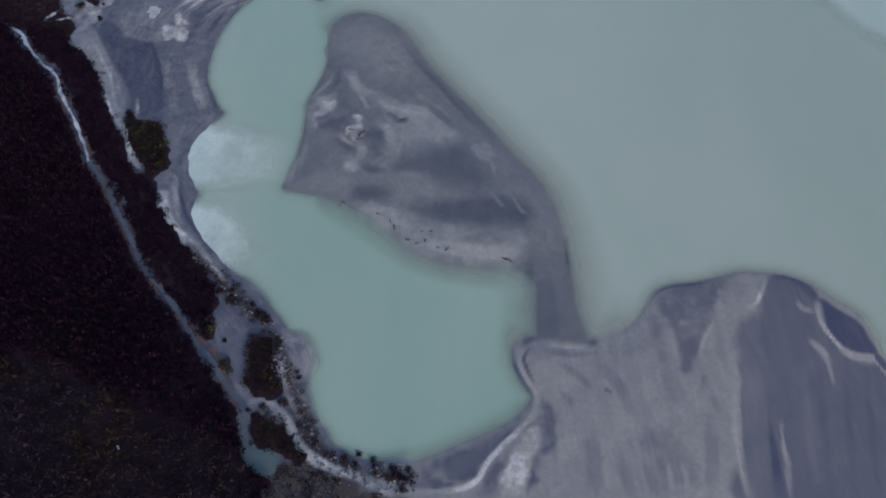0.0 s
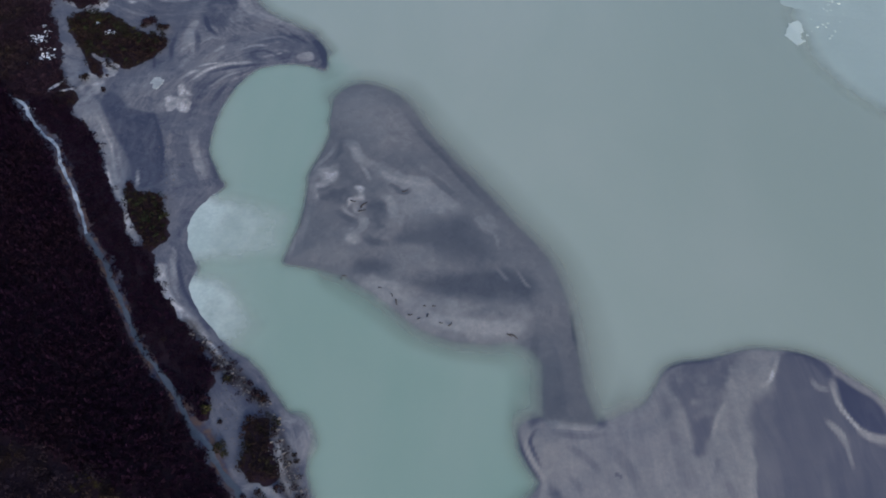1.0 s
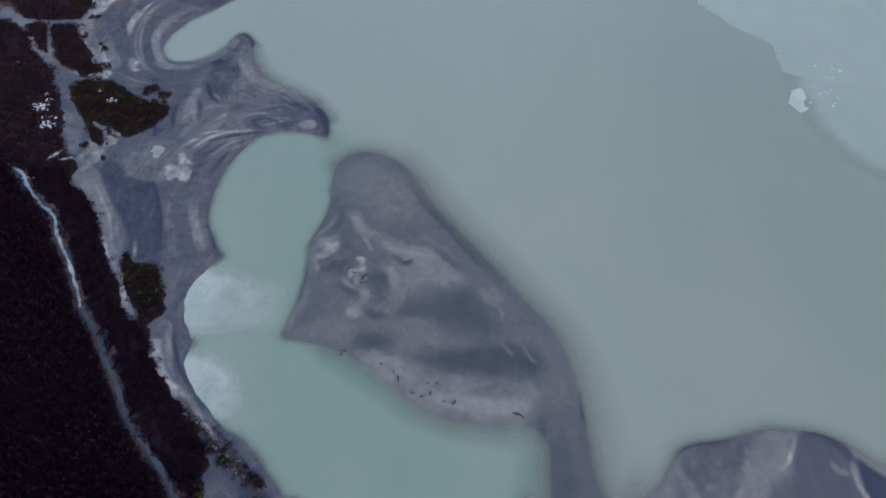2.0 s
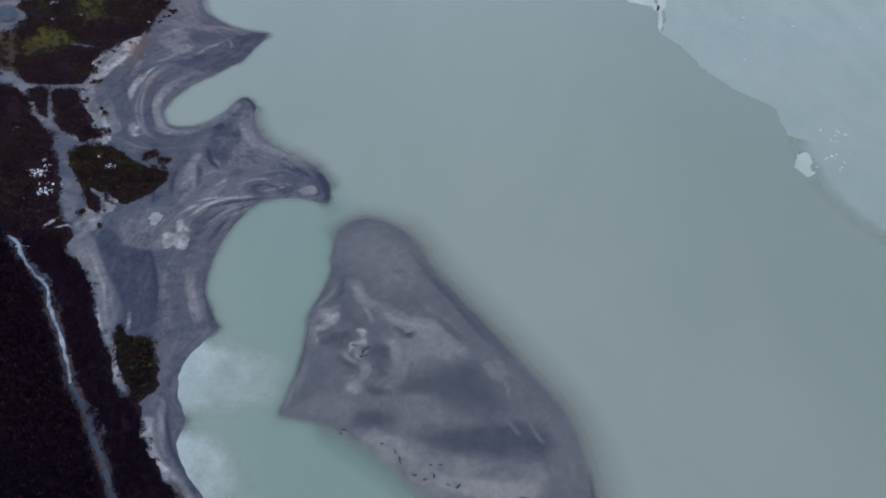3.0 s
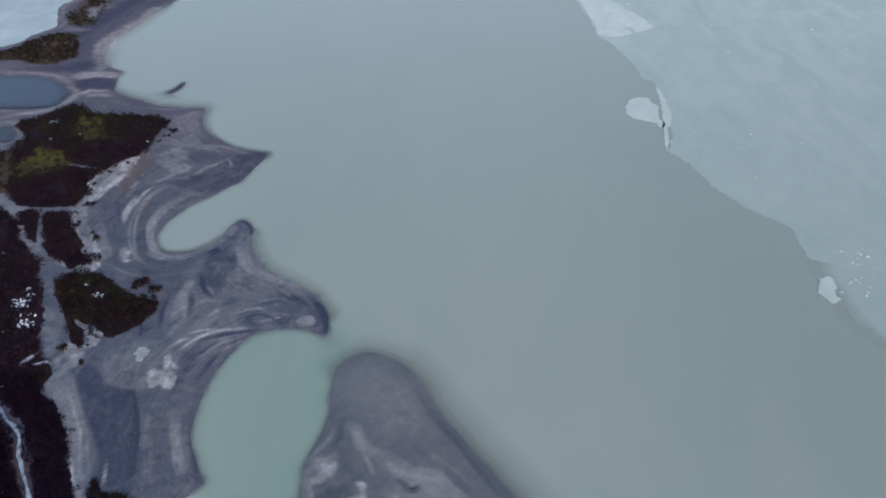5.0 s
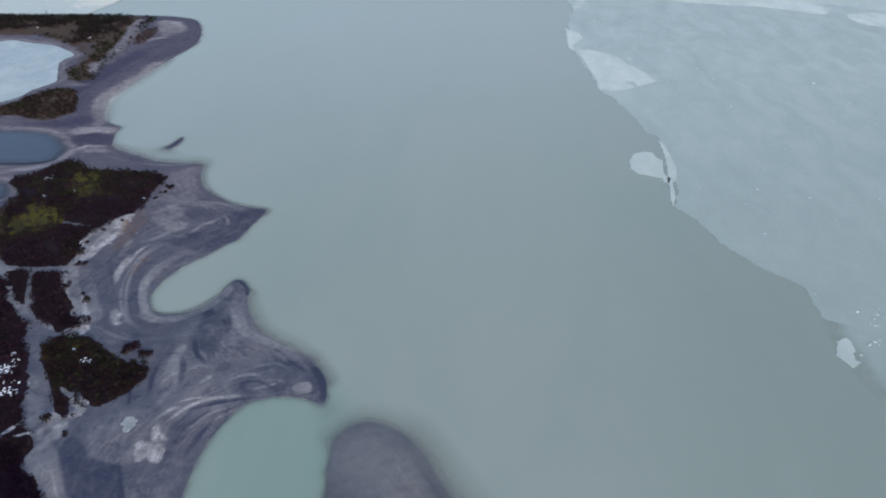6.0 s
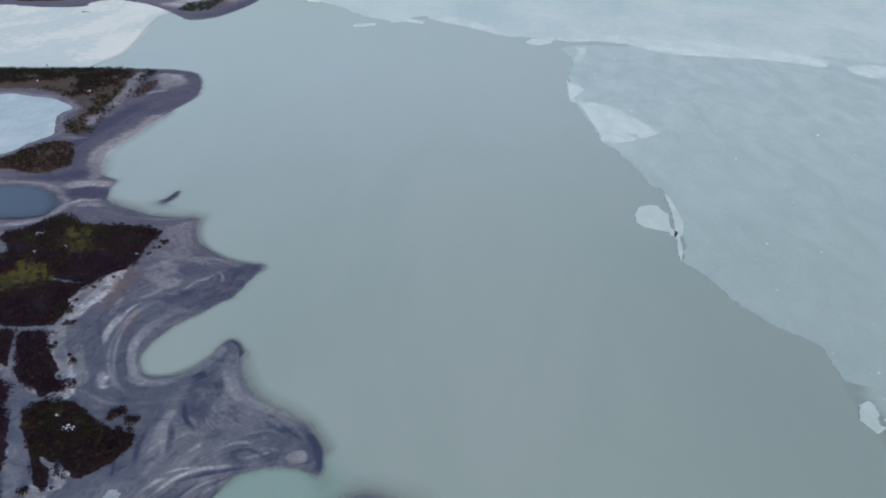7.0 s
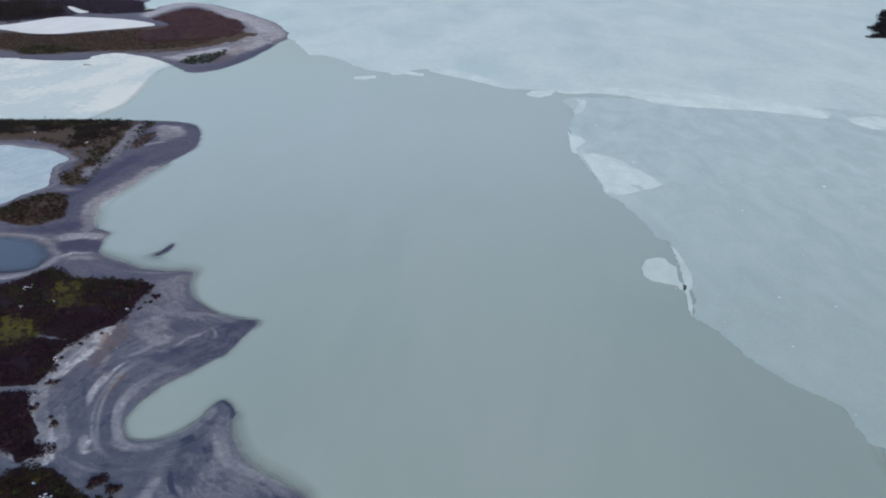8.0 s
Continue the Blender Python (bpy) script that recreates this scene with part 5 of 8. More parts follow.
stroke("tone", 0.76, 4, [(-285.1, 662.9), (-275.4, 673.3), (-264.2, 680.9)], 0.44, 1.0, True)
patch("tone", 0.69, [(-249.2, 499.4), (-266.7, 537.0), (-265.5, 553.7), (-261.1, 571.7), (-258.0, 600.5), (-256.5, 617.4), (-248.7, 619.5), (-247.6, 589.4), (-252.6, 561.4), (-255.9, 538.0), (-244.1, 503.4)], 1.6, 1.0, 1.0)
stroke("gentle", 1, 8, [(-250.6, 506.6), (-261.4, 533.8), (-257.5, 560.1), (-252.5, 595.2), (-249.7, 614.4)], 0.8, 1.0, True)
stroke("gentle", 1, 14, [(-216.3, 461.1), (-195.3, 457.1), (-168.0, 452.4)], 0.8, 1.0, True)
patch("tone", 0.69, [(-251.0, 485.1), (-245.1, 494.0), (-233.6, 491.7), (-237.2, 484.7), (-245.4, 480.7)], 2.0, 1.0, 0.8)
patch("tone", 0.69, [(-243.5, 463.8), (-231.0, 464.9), (-219.6, 461.4), (-227.6, 457.8), (-237.5, 458.4)], 2.0, 1.0, 0.8)
stroke("tone", 0.31, 5, [(-257.6, 471.7), (-251.1, 478.6), (-227.3, 474.4)], 0.33, 1.0, True)
patch("tone", 0.51, [(-203.5, 437.3), (-180.2, 436.7), (-166.1, 447.2), (-153.5, 408.6), (-125.0, 399.7), (-159.0, 400.2), (-172.6, 404.1), (-175.9, 388.4), (-176.1, 424.1)], 3.0)
stroke("tone", 0.66, 1.2, [(-204.0, 447.8), (-183.5, 446.9), (-167.7, 450.1)], 0.55, 1.0, True)
# pale strand on the far spit
patch("tone", 0.97, [(-404.0, 1030.3), (-378.1, 1038.0), (-353.3, 1072.7), (-334.3, 1108.5), (-321.3, 1159.2), (-311.8, 1174.8), (-306.4, 1112.9), (-325.0, 1077.1), (-350.7, 1042.2), (-374.8, 1009.3)], 6.0)
stroke("tone", 0.76, 20, [(-396.7, 1383.5), (-347.6, 1305.4), (-312.0, 1234.3)], 0.44, 1.0, True)
# white crust along the scrub's edge
stroke("tone", 1.14, 2.2, [(-98.4, 156.4), (-95.9, 153.2), (-95.5, 148.9), (-91.9, 143.6), (-88.3, 139.8), (-84.7, 136.9), (-79.6, 132.4)], 0.5, 1.0, True)
stroke("tone", 1.2, 1.0, [(-79.9, 133.7), (-74.5, 127.6), (-69.2, 122.5), (-64.0, 118.0)], 0.5, 1.0, True)
stroke("tone", 1.39, 1.4, [(-166.5, 236.8), (-163.8, 240.5), (-160.8, 245.0)], 0.33, 1.0, True)
stroke("tone", 1.01, 0.8, [(-162.0, 237.8), (-156.5, 237.6)], 0.33, 1.0, True)
stroke("tone", 0.51, 1.0, [(-95.3, 158.1), (-92.2, 150.6), (-87.4, 143.5), (-81.4, 137.1)], 0.5, 1.0, True)
stroke("tone", 0.19, 0.8, [(-93.0, 165.7), (-91.3, 155.9), (-86.7, 146.7), (-79.9, 138.1), (-73.3, 131.5)], 0.5, 1.0, True)
stroke("tone", 0.64, 1.2, [(-94.9, 165.6), (-93.1, 155.8), (-89.5, 147.5)], 0.5, 1.0, True)
# bright and dark streaks of the horned point
patch("tone", 0.29, [(-115.9, 312.5), (-111.3, 314.7), (-104.8, 305.5), (-106.0, 294.4), (-104.9, 283.1), (-106.8, 283.0), (-109.3, 295.7), (-112.8, 304.8)], 1.0, 1.0, 0.6)
stroke("tone", 0.16, 1.0, [(-107.0, 253.6), (-95.0, 259.4), (-84.4, 263.1)], 0.44, 1.0, True)
stroke("tone", 0.19, 0.9, [(-94.7, 241.4), (-91.7, 250.1), (-85.2, 256.7)], 0.44, 1.0, True)
stroke("tone", 0.21, 1.4, [(-101.4, 231.5), (-98.6, 243.0), (-95.1, 251.2)], 0.5, 1.0, True)
stroke("tone", 0.99, 1.2, [(-111.9, 247.8), (-107.7, 254.6), (-101.4, 259.6), (-94.7, 261.9), (-88.2, 263.5)], 0.39, 1.0, True)
stroke("tone", 0.95, 0.8, [(-110.8, 257.5), (-106.1, 259.9), (-100.4, 261.1)], 0.39, 1.0, True)
stroke("tone", 0.89, 1.0, [(-115.6, 249.5), (-112.5, 253.9), (-109.3, 255.5)], 0.44, 1.0, True)
stroke("tone", 0.19, 1.2, [(-122.6, 260.0), (-124.9, 270.0), (-125.4, 280.6)], 0.5, 1.0, True)
stroke("tone", 0.64, 1.0, [(-97.5, 269.3), (-90.3, 274.3), (-83.0, 273.4)], 0.44, 1.0, True)
stroke("tone", 0.61, 0.8, [(-85.4, 267.4), (-79.0, 270.1)], 0.44, 1.0, True)
stroke("tone", 0.2, 0.9, [(-94.9, 268.0), (-86.2, 271.0), (-78.6, 267.9)], 0.44, 1.0, True)
stroke("tone", 0.66, 1.0, [(-112.9, 274.0), (-110.1, 277.3), (-106.1, 276.8)], 0.5, 1.0, True)
stroke("tone", 0.26, 1.4, [(-119.1, 283.5), (-114.8, 273.8), (-113.3, 264.3)], 0.5, 1.0, True)
patch("litter", 1.0, [(-173.9, 285.3), (-165.6, 270.4), (-157.3, 258.3), (-153.2, 250.6), (-147.6, 249.0), (-148.9, 255.8), (-141.4, 252.2), (-155.9, 265.6), (-164.5, 278.1)], 0.8, 1.0, 0.5)
stroke("litter", 0, 0.8, [(-157.9, 263.2), (-151.4, 258.4), (-145.9, 252.6)], 0.5, 1.0, True)
stroke("bare", 1, 0.9, [(-157.9, 263.2), (-151.4, 258.4), (-145.9, 252.6)], 0.5, 1.0, True)
stroke("tone", 1.26, 1.0, [(-157.9, 263.2), (-151.4, 258.4), (-145.9, 252.6)], 0.33, 1.0, True)
patch("litter", 0.9, [(-167.7, 232.5), (-168.8, 240.4), (-167.0, 246.1), (-165.5, 251.0), (-162.2, 246.5), (-161.4, 242.6), (-164.0, 238.5), (-165.4, 233.9)], 0.8, 1.0, 0.5)
patch("litter", 0.9, [(-165.9, 233.3), (-164.4, 236.5), (-161.4, 242.6), (-155.2, 238.5), (-151.7, 234.4), (-152.6, 229.3), (-160.2, 231.2)], 0.7, 1.0, 0.4)
stroke("litter", 0, 1.2, [(-164.8, 236.5), (-163.2, 239.8), (-161.8, 243.5)], 0.3, 1.0, True)
stroke("litter", 0, 0.84, [(-159.9, 237.2), (-156.2, 238.8)], 0.3, 1.0, True)
stroke("bare", 1, 1.3, [(-164.8, 236.5), (-163.2, 239.8), (-161.8, 243.5)], 0.3, 1.0, True)
stroke("bare", 1, 0.91, [(-159.9, 237.2), (-156.2, 238.8)], 0.3, 1.0, True)
stroke("tone", 1.39, 1.3, [(-164.8, 236.5), (-163.2, 239.8), (-161.8, 243.5)], 0.33, 1.0, True)
stroke("tone", 1.26, 0.9, [(-159.9, 237.2), (-156.2, 238.8)], 0.33, 1.0, True)
stroke("gentle", 0.9, 5, [(-116.0, 320.4), (-125.7, 310.4), (-135.9, 306.9), (-143.2, 310.3), (-149.2, 320.3), (-151.3, 334.6), (-146.9, 350.0), (-135.0, 361.4)], 0.8, 1.0, True)
stroke("gentle", 0.9, 6, [(-163.9, 448.3), (-153.7, 420.2), (-138.9, 405.6), (-115.6, 398.8)], 0.8, 1.0, True)
stroke("gentle", 0.85, 7, [(-103.9, 324.8), (-94.1, 305.3), (-73.9, 292.3), (-60.2, 275.8)], 0.8, 1.0, True)
# dark tongue on the beach between the blue pond and the lake
patch("tone", 0.16, [(-260.9, 482.2), (-246.7, 483.5), (-240.8, 487.5), (-231.9, 485.0), (-227.0, 475.4), (-229.0, 470.3), (-240.8, 470.8), (-243.2, 464.2), (-251.1, 465.1)], 1.4, 1.0, 0.5)
stroke("tone", 0.79, 1.6, [(-257.4, 491.1), (-243.7, 492.5), (-232.7, 495.3)], 0.5, 1.0, True)
stroke("tone", 0.95, 2.0, [(-245.6, 459.3), (-238.7, 466.2), (-226.3, 469.0)], 0.5, 1.0, True)
# stony openings along the spit's crest and brown turf behind the frozen pond
patch("bare", 1, [(-300.6, 661.2), (-302.2, 683.0), (-299.3, 696.6), (-294.5, 680.7), (-292.4, 653.1), (-291.2, 630.3), (-297.0, 638.1)], 1.5, 1.0, 2.0)
patch("grass", 0.12, [(-300.6, 661.2), (-302.2, 683.0), (-299.3, 696.6), (-294.5, 680.7), (-292.4, 653.1), (-291.2, 630.3), (-297.0, 638.1)], 2.0, 1.0, 2.0)
patch("tone", 0.65, [(-300.6, 661.2), (-302.2, 683.0), (-299.3, 696.6), (-294.5, 680.7), (-292.4, 653.1), (-291.2, 630.3), (-297.0, 638.1)], 1.5, 1.0, 1.5)
patch("bare", 1, [(-309.0, 702.3), (-310.5, 723.3), (-307.2, 727.4), (-300.1, 703.3), (-302.1, 689.6)], 1.5, 1.0, 2.0)
patch("grass", 0.12, [(-309.0, 702.3), (-310.5, 723.3), (-307.2, 727.4), (-300.1, 703.3), (-302.1, 689.6)], 2.0, 1.0, 2.0)
patch("tone", 0.65, [(-309.0, 702.3), (-310.5, 723.3), (-307.2, 727.4), (-300.1, 703.3), (-302.1, 689.6)], 1.5, 1.0, 1.5)
patch("bare", 1, [(-300.3, 608.0), (-296.5, 613.6), (-296.6, 632.5), (-291.2, 614.1), (-289.3, 594.0), (-291.8, 588.8)], 1.5, 1.0, 2.0)
patch("grass", 0.12, [(-300.3, 608.0), (-296.5, 613.6), (-296.6, 632.5), (-291.2, 614.1), (-289.3, 594.0), (-291.8, 588.8)], 2.0, 1.0, 2.0)
patch("tone", 0.65, [(-300.3, 608.0), (-296.5, 613.6), (-296.6, 632.5), (-291.2, 614.1), (-289.3, 594.0), (-291.8, 588.8)], 1.5, 1.0, 1.5)
patch("bare", 1, [(-409.4, 684.0), (-384.7, 691.9), (-356.5, 703.7), (-346.1, 694.6), (-345.4, 676.6), (-375.4, 674.8), (-402.2, 671.7)], 2.0, 1.0, 6.0)
patch("grass", 0.7, [(-409.4, 684.0), (-384.7, 691.9), (-356.5, 703.7), (-346.1, 694.6), (-345.4, 676.6), (-375.4, 674.8), (-402.2, 671.7)], 2.0, 1.0, 3.0)
patch("bare", 1, [(-331.2, 654.8), (-323.9, 658.6), (-316.9, 659.4), (-308.6, 627.1), (-307.6, 607.2), (-312.9, 609.2), (-314.8, 633.3)], 2.0, 1.0, 6.0)
patch("grass", 0.55, [(-331.2, 654.8), (-323.9, 658.6), (-316.9, 659.4), (-308.6, 627.1), (-307.6, 607.2), (-312.9, 609.2), (-314.8, 633.3)], 2.0, 1.0, 3.0)
patch("bare", 1, [(-746.6, 1458.1), (-735.4, 1460.4), (-688.5, 1409.9), (-654.6, 1367.7), (-660.8, 1333.5), (-710.7, 1391.3)], 3.0)
patch("tone", 1.0, [(-570.8, 1363.7), (-578.3, 1410.2), (-578.3, 1508.6), (-550.2, 1547.6), (-504.8, 1523.8), (-441.6, 1437.0), (-391.5, 1364.9), (-386.7, 1322.1), (-432.8, 1376.7), (-495.1, 1463.1), (-533.6, 1486.0), (-546.1, 1423.7), (-547.8, 1342.0)], 5.0)
# the lagoon's southern bank with its worn track
patch("tone", 0.24, [(-8.1, 66.5), (3.8, 71.4), (15.9, 77.4), (22.9, 84.5), (25.3, 88.0), (25.3, 83.8), (19.0, 76.8), (11.4, 70.1), (8.6, 65.0), (2.7, 63.1), (-5.5, 62.3)], 2.0, 1.0, 0.8)
stroke("tone", 0.34, 2.5, [(-0.5, 67.0), (8.4, 71.1), (17.4, 77.5)], 1.2)
stroke("tone", 0.19, 0.8, [(-0.6, 63.5), (1.9, 63.1), (4.9, 63.3)], 0.9)
patch("tone", 0.24, [(27.8, 90.7), (32.4, 84.2), (31.3, 76.0), (26.6, 67.9), (24.3, 63.3), (25.1, 70.9), (27.5, 77.4)], 1.6, 1.0, 0.8)
patch("tone", 0.27, [(11.6, 63.2), (16.7, 71.2), (19.8, 73.7), (17.8, 67.4), (16.8, 61.0), (10.9, 60.7)], 1.5, 1.0, 0.6)
patch("tone", 1.15, [(19.8, 75.0), (25.2, 79.6), (27.7, 78.3), (26.4, 74.1), (24.3, 69.3), (22.8, 64.7), (22.0, 61.4), (17.4, 61.1), (18.1, 67.4)], 1.0, 1.0, 1.2)
stroke("tone", 0.21, 1.2, [(19.7, 106.4), (19.9, 100.8), (22.5, 94.7), (25.0, 90.5), (24.0, 86.7)], 0.8, calm=True)
stroke("tone", 0.9, 0.8, [(23.5, 104.4), (22.0, 101.0), (23.2, 97.1), (26.2, 92.3), (27.3, 89.6)], 0.7, calm=True)
stroke("tone", 0.23, 0.7, [(25.6, 105.8), (23.2, 102.0), (24.5, 97.5), (26.7, 93.2)], 0.7, calm=True)
stroke("tone", 1.25, 1.1, [(27.3, 90.0), (26.2, 85.5), (22.1, 80.3), (17.5, 75.1), (13.3, 70.2), (10.8, 65.4), (6.4, 62.5), (-0.2, 61.3), (-7.7, 61.6)], 0.6, calm=True)
stroke("tone", 0.85, 1.4, [(-53.6, 82.7), (-50.4, 84.1), (-45.6, 82.2), (-40.8, 77.6), (-35.9, 71.0), (-29.3, 67.2), (-21.4, 64.6), (-15.1, 61.4), (-7.7, 61.6)], 0.6, calm=True)
stroke("gravel", 0.0, 1.8, [(-53.6, 82.7), (-50.4, 84.1), (-45.6, 82.2), (-40.8, 77.6), (-35.9, 71.0), (-29.3, 67.2), (-21.4, 64.6), (-15.1, 61.4), (-7.7, 61.6)], 0.6, calm=True)
stroke("tone", 0.75, 1.0, [(-49.2, 100.8), (-46.8, 94.6), (-43.1, 87.8), (-38.2, 80.5), (-32.9, 73.5)], 0.9)
stroke("gravel", 0.1, 1.0, [(-49.2, 100.8), (-46.8, 94.6), (-43.1, 87.8), (-38.2, 80.5), (-32.9, 73.5)], 0.9)
WOOD_HILL = [(-125.7, 88.5), (-116.6, 90.4), (-108.1, 89.2), (-100.0, 84.1), (-91.7, 83.0), (-80.6, 77.3), (-69.0, 74.8), (-56.9, 68.9), (-49.7, 63.5), (-46.7, 57.1)] + [(-50, 40), (-160, 40)]
# pale crusts and flood lines of the mainland
FRINGES = (
    [(-180.6, 387.1), (-188.0, 382.8), (-190.6, 374.2), (-193.6, 369.3), (-191.3, 359.9), (-186.2, 352.2), (-189.5, 346.7), (-188.3, 340.6), (-183.8, 341.0), (-182.1, 352.6), (-179.6, 361.0), (-178.2, 372.4), (-177.9, 383.7)],
    [(-191.6, 334.2), (-188.8, 338.5), (-184.8, 339.4), (-182.6, 330.1), (-185.1, 327.0), (-180.0, 321.3), (-178.0, 322.9), (-169.9, 312.5), (-172.3, 311.4), (-180.2, 318.0), (-188.0, 327.7)],
    [(-173.5, 306.9), (-170.6, 309.8), (-165.1, 303.7), (-162.3, 291.8), (-169.1, 291.7), (-169.0, 296.2), (-165.9, 299.0), (-170.2, 303.3)],
    [(-148.7, 257.8), (-146.0, 257.3), (-142.0, 252.9), (-144.0, 248.8)],
)
for outline in FRINGES:
    patch("tone", 1.0, outline, 0.7, 1.0, 2.0)
stroke("tone", 1.2, 1.4, [(-163.8, 248.6), (-163.5, 241.2), (-164.5, 237.0)], 0.6)
patch("tone", 0.95, [(-550.3, 1517.9), (-465.0, 1480.1), (-376.0, 1377.3), (-312.0, 1269.1), (-293.3, 1219.6), (-294.0, 1161.5), (-311.4, 1081.5), (-330.7, 1047.4), (-342.5, 1191.4), (-347.8, 1246.6), (-394.3, 1348.3), (-472.9, 1441.3)], 6.0, 1.0, 5.0)
stroke("tone", 1.0, 10.0, [(-540.5, 1519.9), (-460.6, 1465.8), (-387.2, 1349.6), (-330.6, 1233.8), (-334.6, 1192.7)], 0.8)
stroke("tone", 1.1, 9.0, [(-401.5, 1014.6), (-380.2, 1043.6), (-353.0, 1083.1), (-339.9, 1127.2)], 0.7)
stroke("tone", 0.21, 8.0, [(-352.7, 967.2), (-316.2, 979.0), (-298.0, 1060.0), (-290.6, 1180.8)], 0.7)
stroke("tone", 0.9, 7.0, [(-288.4, 713.0), (-280.8, 724.6), (-262.8, 705.6)], 0.8)
stroke("tone", 0.18, 8.0, [(-247.9, 473.4), (-237.2, 477.5), (-228.7, 475.2)], 0.6)
stroke("tone", 0.9, 6.0, [(-258.1, 485.3), (-246.6, 489.7), (-232.7, 491.0)], 0.8)
stroke("tone", 0.18, 5.0, [(-248.1, 475.8), (-237.6, 478.3), (-229.4, 476.7)], 0.6)
stroke("tone", 0.17, 6.0, [(-267.4, 503.2), (-259.8, 505.7), (-253.6, 509.9)], 0.6)
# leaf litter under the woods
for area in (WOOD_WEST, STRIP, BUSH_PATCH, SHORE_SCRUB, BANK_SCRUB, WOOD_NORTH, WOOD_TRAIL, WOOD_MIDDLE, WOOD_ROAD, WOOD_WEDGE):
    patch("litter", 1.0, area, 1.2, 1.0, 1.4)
patch("litter", 1.0, HEADLAND, 8.0)
for area in (WOOD_FAR_SPIT, FAR_WOOD, FAR_BACK, FAR_HEATH):
    patch("litter", 1.0, area, 6.0, 1.0, 7.0)
for outline in FRINGES:
    patch("litter", 0.0, outline, 0.9, 1.0, 0.8)
patch("grass", 1.0, SCRUB_POND, 2.0, 1.0, 2.0)
# mossy openings in the woods
patch("moss", 0.97, [(-232.6, 434.5), (-218.7, 433.0), (-207.1, 418.5), (-205.8, 402.4), (-215.4, 401.5), (-225.6, 416.6)], 6.0, 1.0, 7.0)
patch("moss", 0.97, [(-238.6, 399.2), (-222.1, 395.7), (-211.5, 378.1), (-220.4, 368.5), (-229.8, 363.6), (-237.0, 383.0)], 6.0, 1.0, 7.0)
patch("moss", 0.5, [(-253.6, 423.0), (-243.3, 429.0), (-227.5, 415.1), (-230.8, 401.3), (-242.8, 406.8)], 9.0, 1.0, 7.0)
patch("moss", 0.45, [(-211.3, 430.8), (-191.8, 431.3), (-182.5, 427.9), (-182.0, 412.7), (-197.2, 419.4)], 6.0, 1.0, 7.0)
patch("moss", 0.2, [(-112.5, 183.7), (-108.1, 185.1), (-104.2, 181.0), (-103.0, 173.6), (-105.4, 168.2), (-109.6, 174.7)], 3.0, 1.0, 6.0)
patch("moss", 0.5, [(-169.0, 282.9), (-163.6, 287.3), (-157.8, 281.9), (-159.3, 274.1), (-165.1, 275.5)], 3.0, 1.0, 6.0)
patch("moss", 0.5, [(-157.3, 283.8), (-144.4, 278.4), (-139.7, 272.0), (-149.1, 275.0)], 3.0, 1.0, 6.0)
patch("moss", 0.4, [(-127.7, 181.9), (-118.7, 171.9), (-109.5, 157.3), (-113.2, 157.1), (-122.7, 169.0)], 4.0, 1.0, 6.0)
patch("moss", 0.55, [(-109.4, 83.5), (-103.7, 85.6), (-92.5, 80.4), (-94.3, 76.1), (-104.6, 78.8)], 4.0, 1.0, 6.0)
patch("moss", 0.4, [(-89.7, 76.4), (-73.1, 72.6), (-62.2, 65.5), (-71.1, 64.9), (-84.8, 70.3)], 5.0, 1.0, 6.0)
patch("grass", 0.25, [(-306.2, 736.0), (-293.4, 716.0), (-292.7, 687.0), (-293.4, 655.6), (-290.9, 620.3), (-293.3, 606.9), (-299.5, 647.3), (-302.5, 693.9)], 2.5, 1.0, 3.0)
patch("moss", 0.28, [(-290.5, 587.7), (-297.8, 625.3), (-301.2, 662.5), (-302.7, 704.4), (-302.0, 729.4), (-295.0, 712.3), (-294.3, 675.7), (-290.0, 637.3), (-284.1, 593.2)], 6.0)
# trails and glades kept clear of litter and shrubs
for width, way in (
    (3.0, [(-188.0, 336.6), (-179.5, 322.7), (-169.3, 305.5)]),
    (3.0, [(-185.8, 377.0), (-188.7, 365.7), (-189.3, 353.0)]),
    (0.8, [(-125.6, 193.1), (-121.8, 186.6), (-117.7, 181.4), (-113.4, 173.7), (-109.8, 168.0), (-106.8, 164.4)]),
    (1.9, [(-213.7, 337.8), (-201.6, 336.3), (-188.7, 339.5)]),
    (1.6, [(-248.0, 390.0), (-238.9, 369.7), (-229.3, 351.0)]),
    (1.1, [(-222.0, 380.5), (-206.5, 376.8), (-190.0, 374.0)]),
    (1.5, [(-204.9, 334.9), (-199.5, 323.5), (-195.0, 313.5), (-190.5, 305.7)]),
    (1.3, [(-156.5, 261.7), (-151.9, 258.9), (-148.2, 257.2)]),
    (1.2, [(-175.6, 290.7), (-171.6, 291.9), (-167.9, 294.6)]),
):
    for field, value in (("litter", 0.0), ("bare", 1.0), ("tone", 0.5)):
        stroke(field, value, width, way, 0.6, calm=True)
for spot in ([(-249.5, 414.3), (-241.2, 406.9), (-239.8, 400.4)], [(-198.4, 397.9), (-196.4, 404.6), (-189.2, 402.1)], [(-208.6, 358.3), (-201.1, 350.9)], [(-199.5, 421.3), (-192.1, 418.6)], [(-215.1, 319.6), (-208.7, 311.9)], [(-178.3, 313.6), (-173.7, 307.3)]):
    stroke("bare", 1.0, 2.2, spot, 0.8)
    stroke("moss", 0.35, 2.6, spot, 0.8)
stroke("tone", 0.95, 0.8, [(-125.6, 193.1), (-121.8, 186.6), (-117.7, 181.4), (-113.4, 173.7), (-109.8, 168.0), (-106.8, 164.4)], 0.3, calm=True)
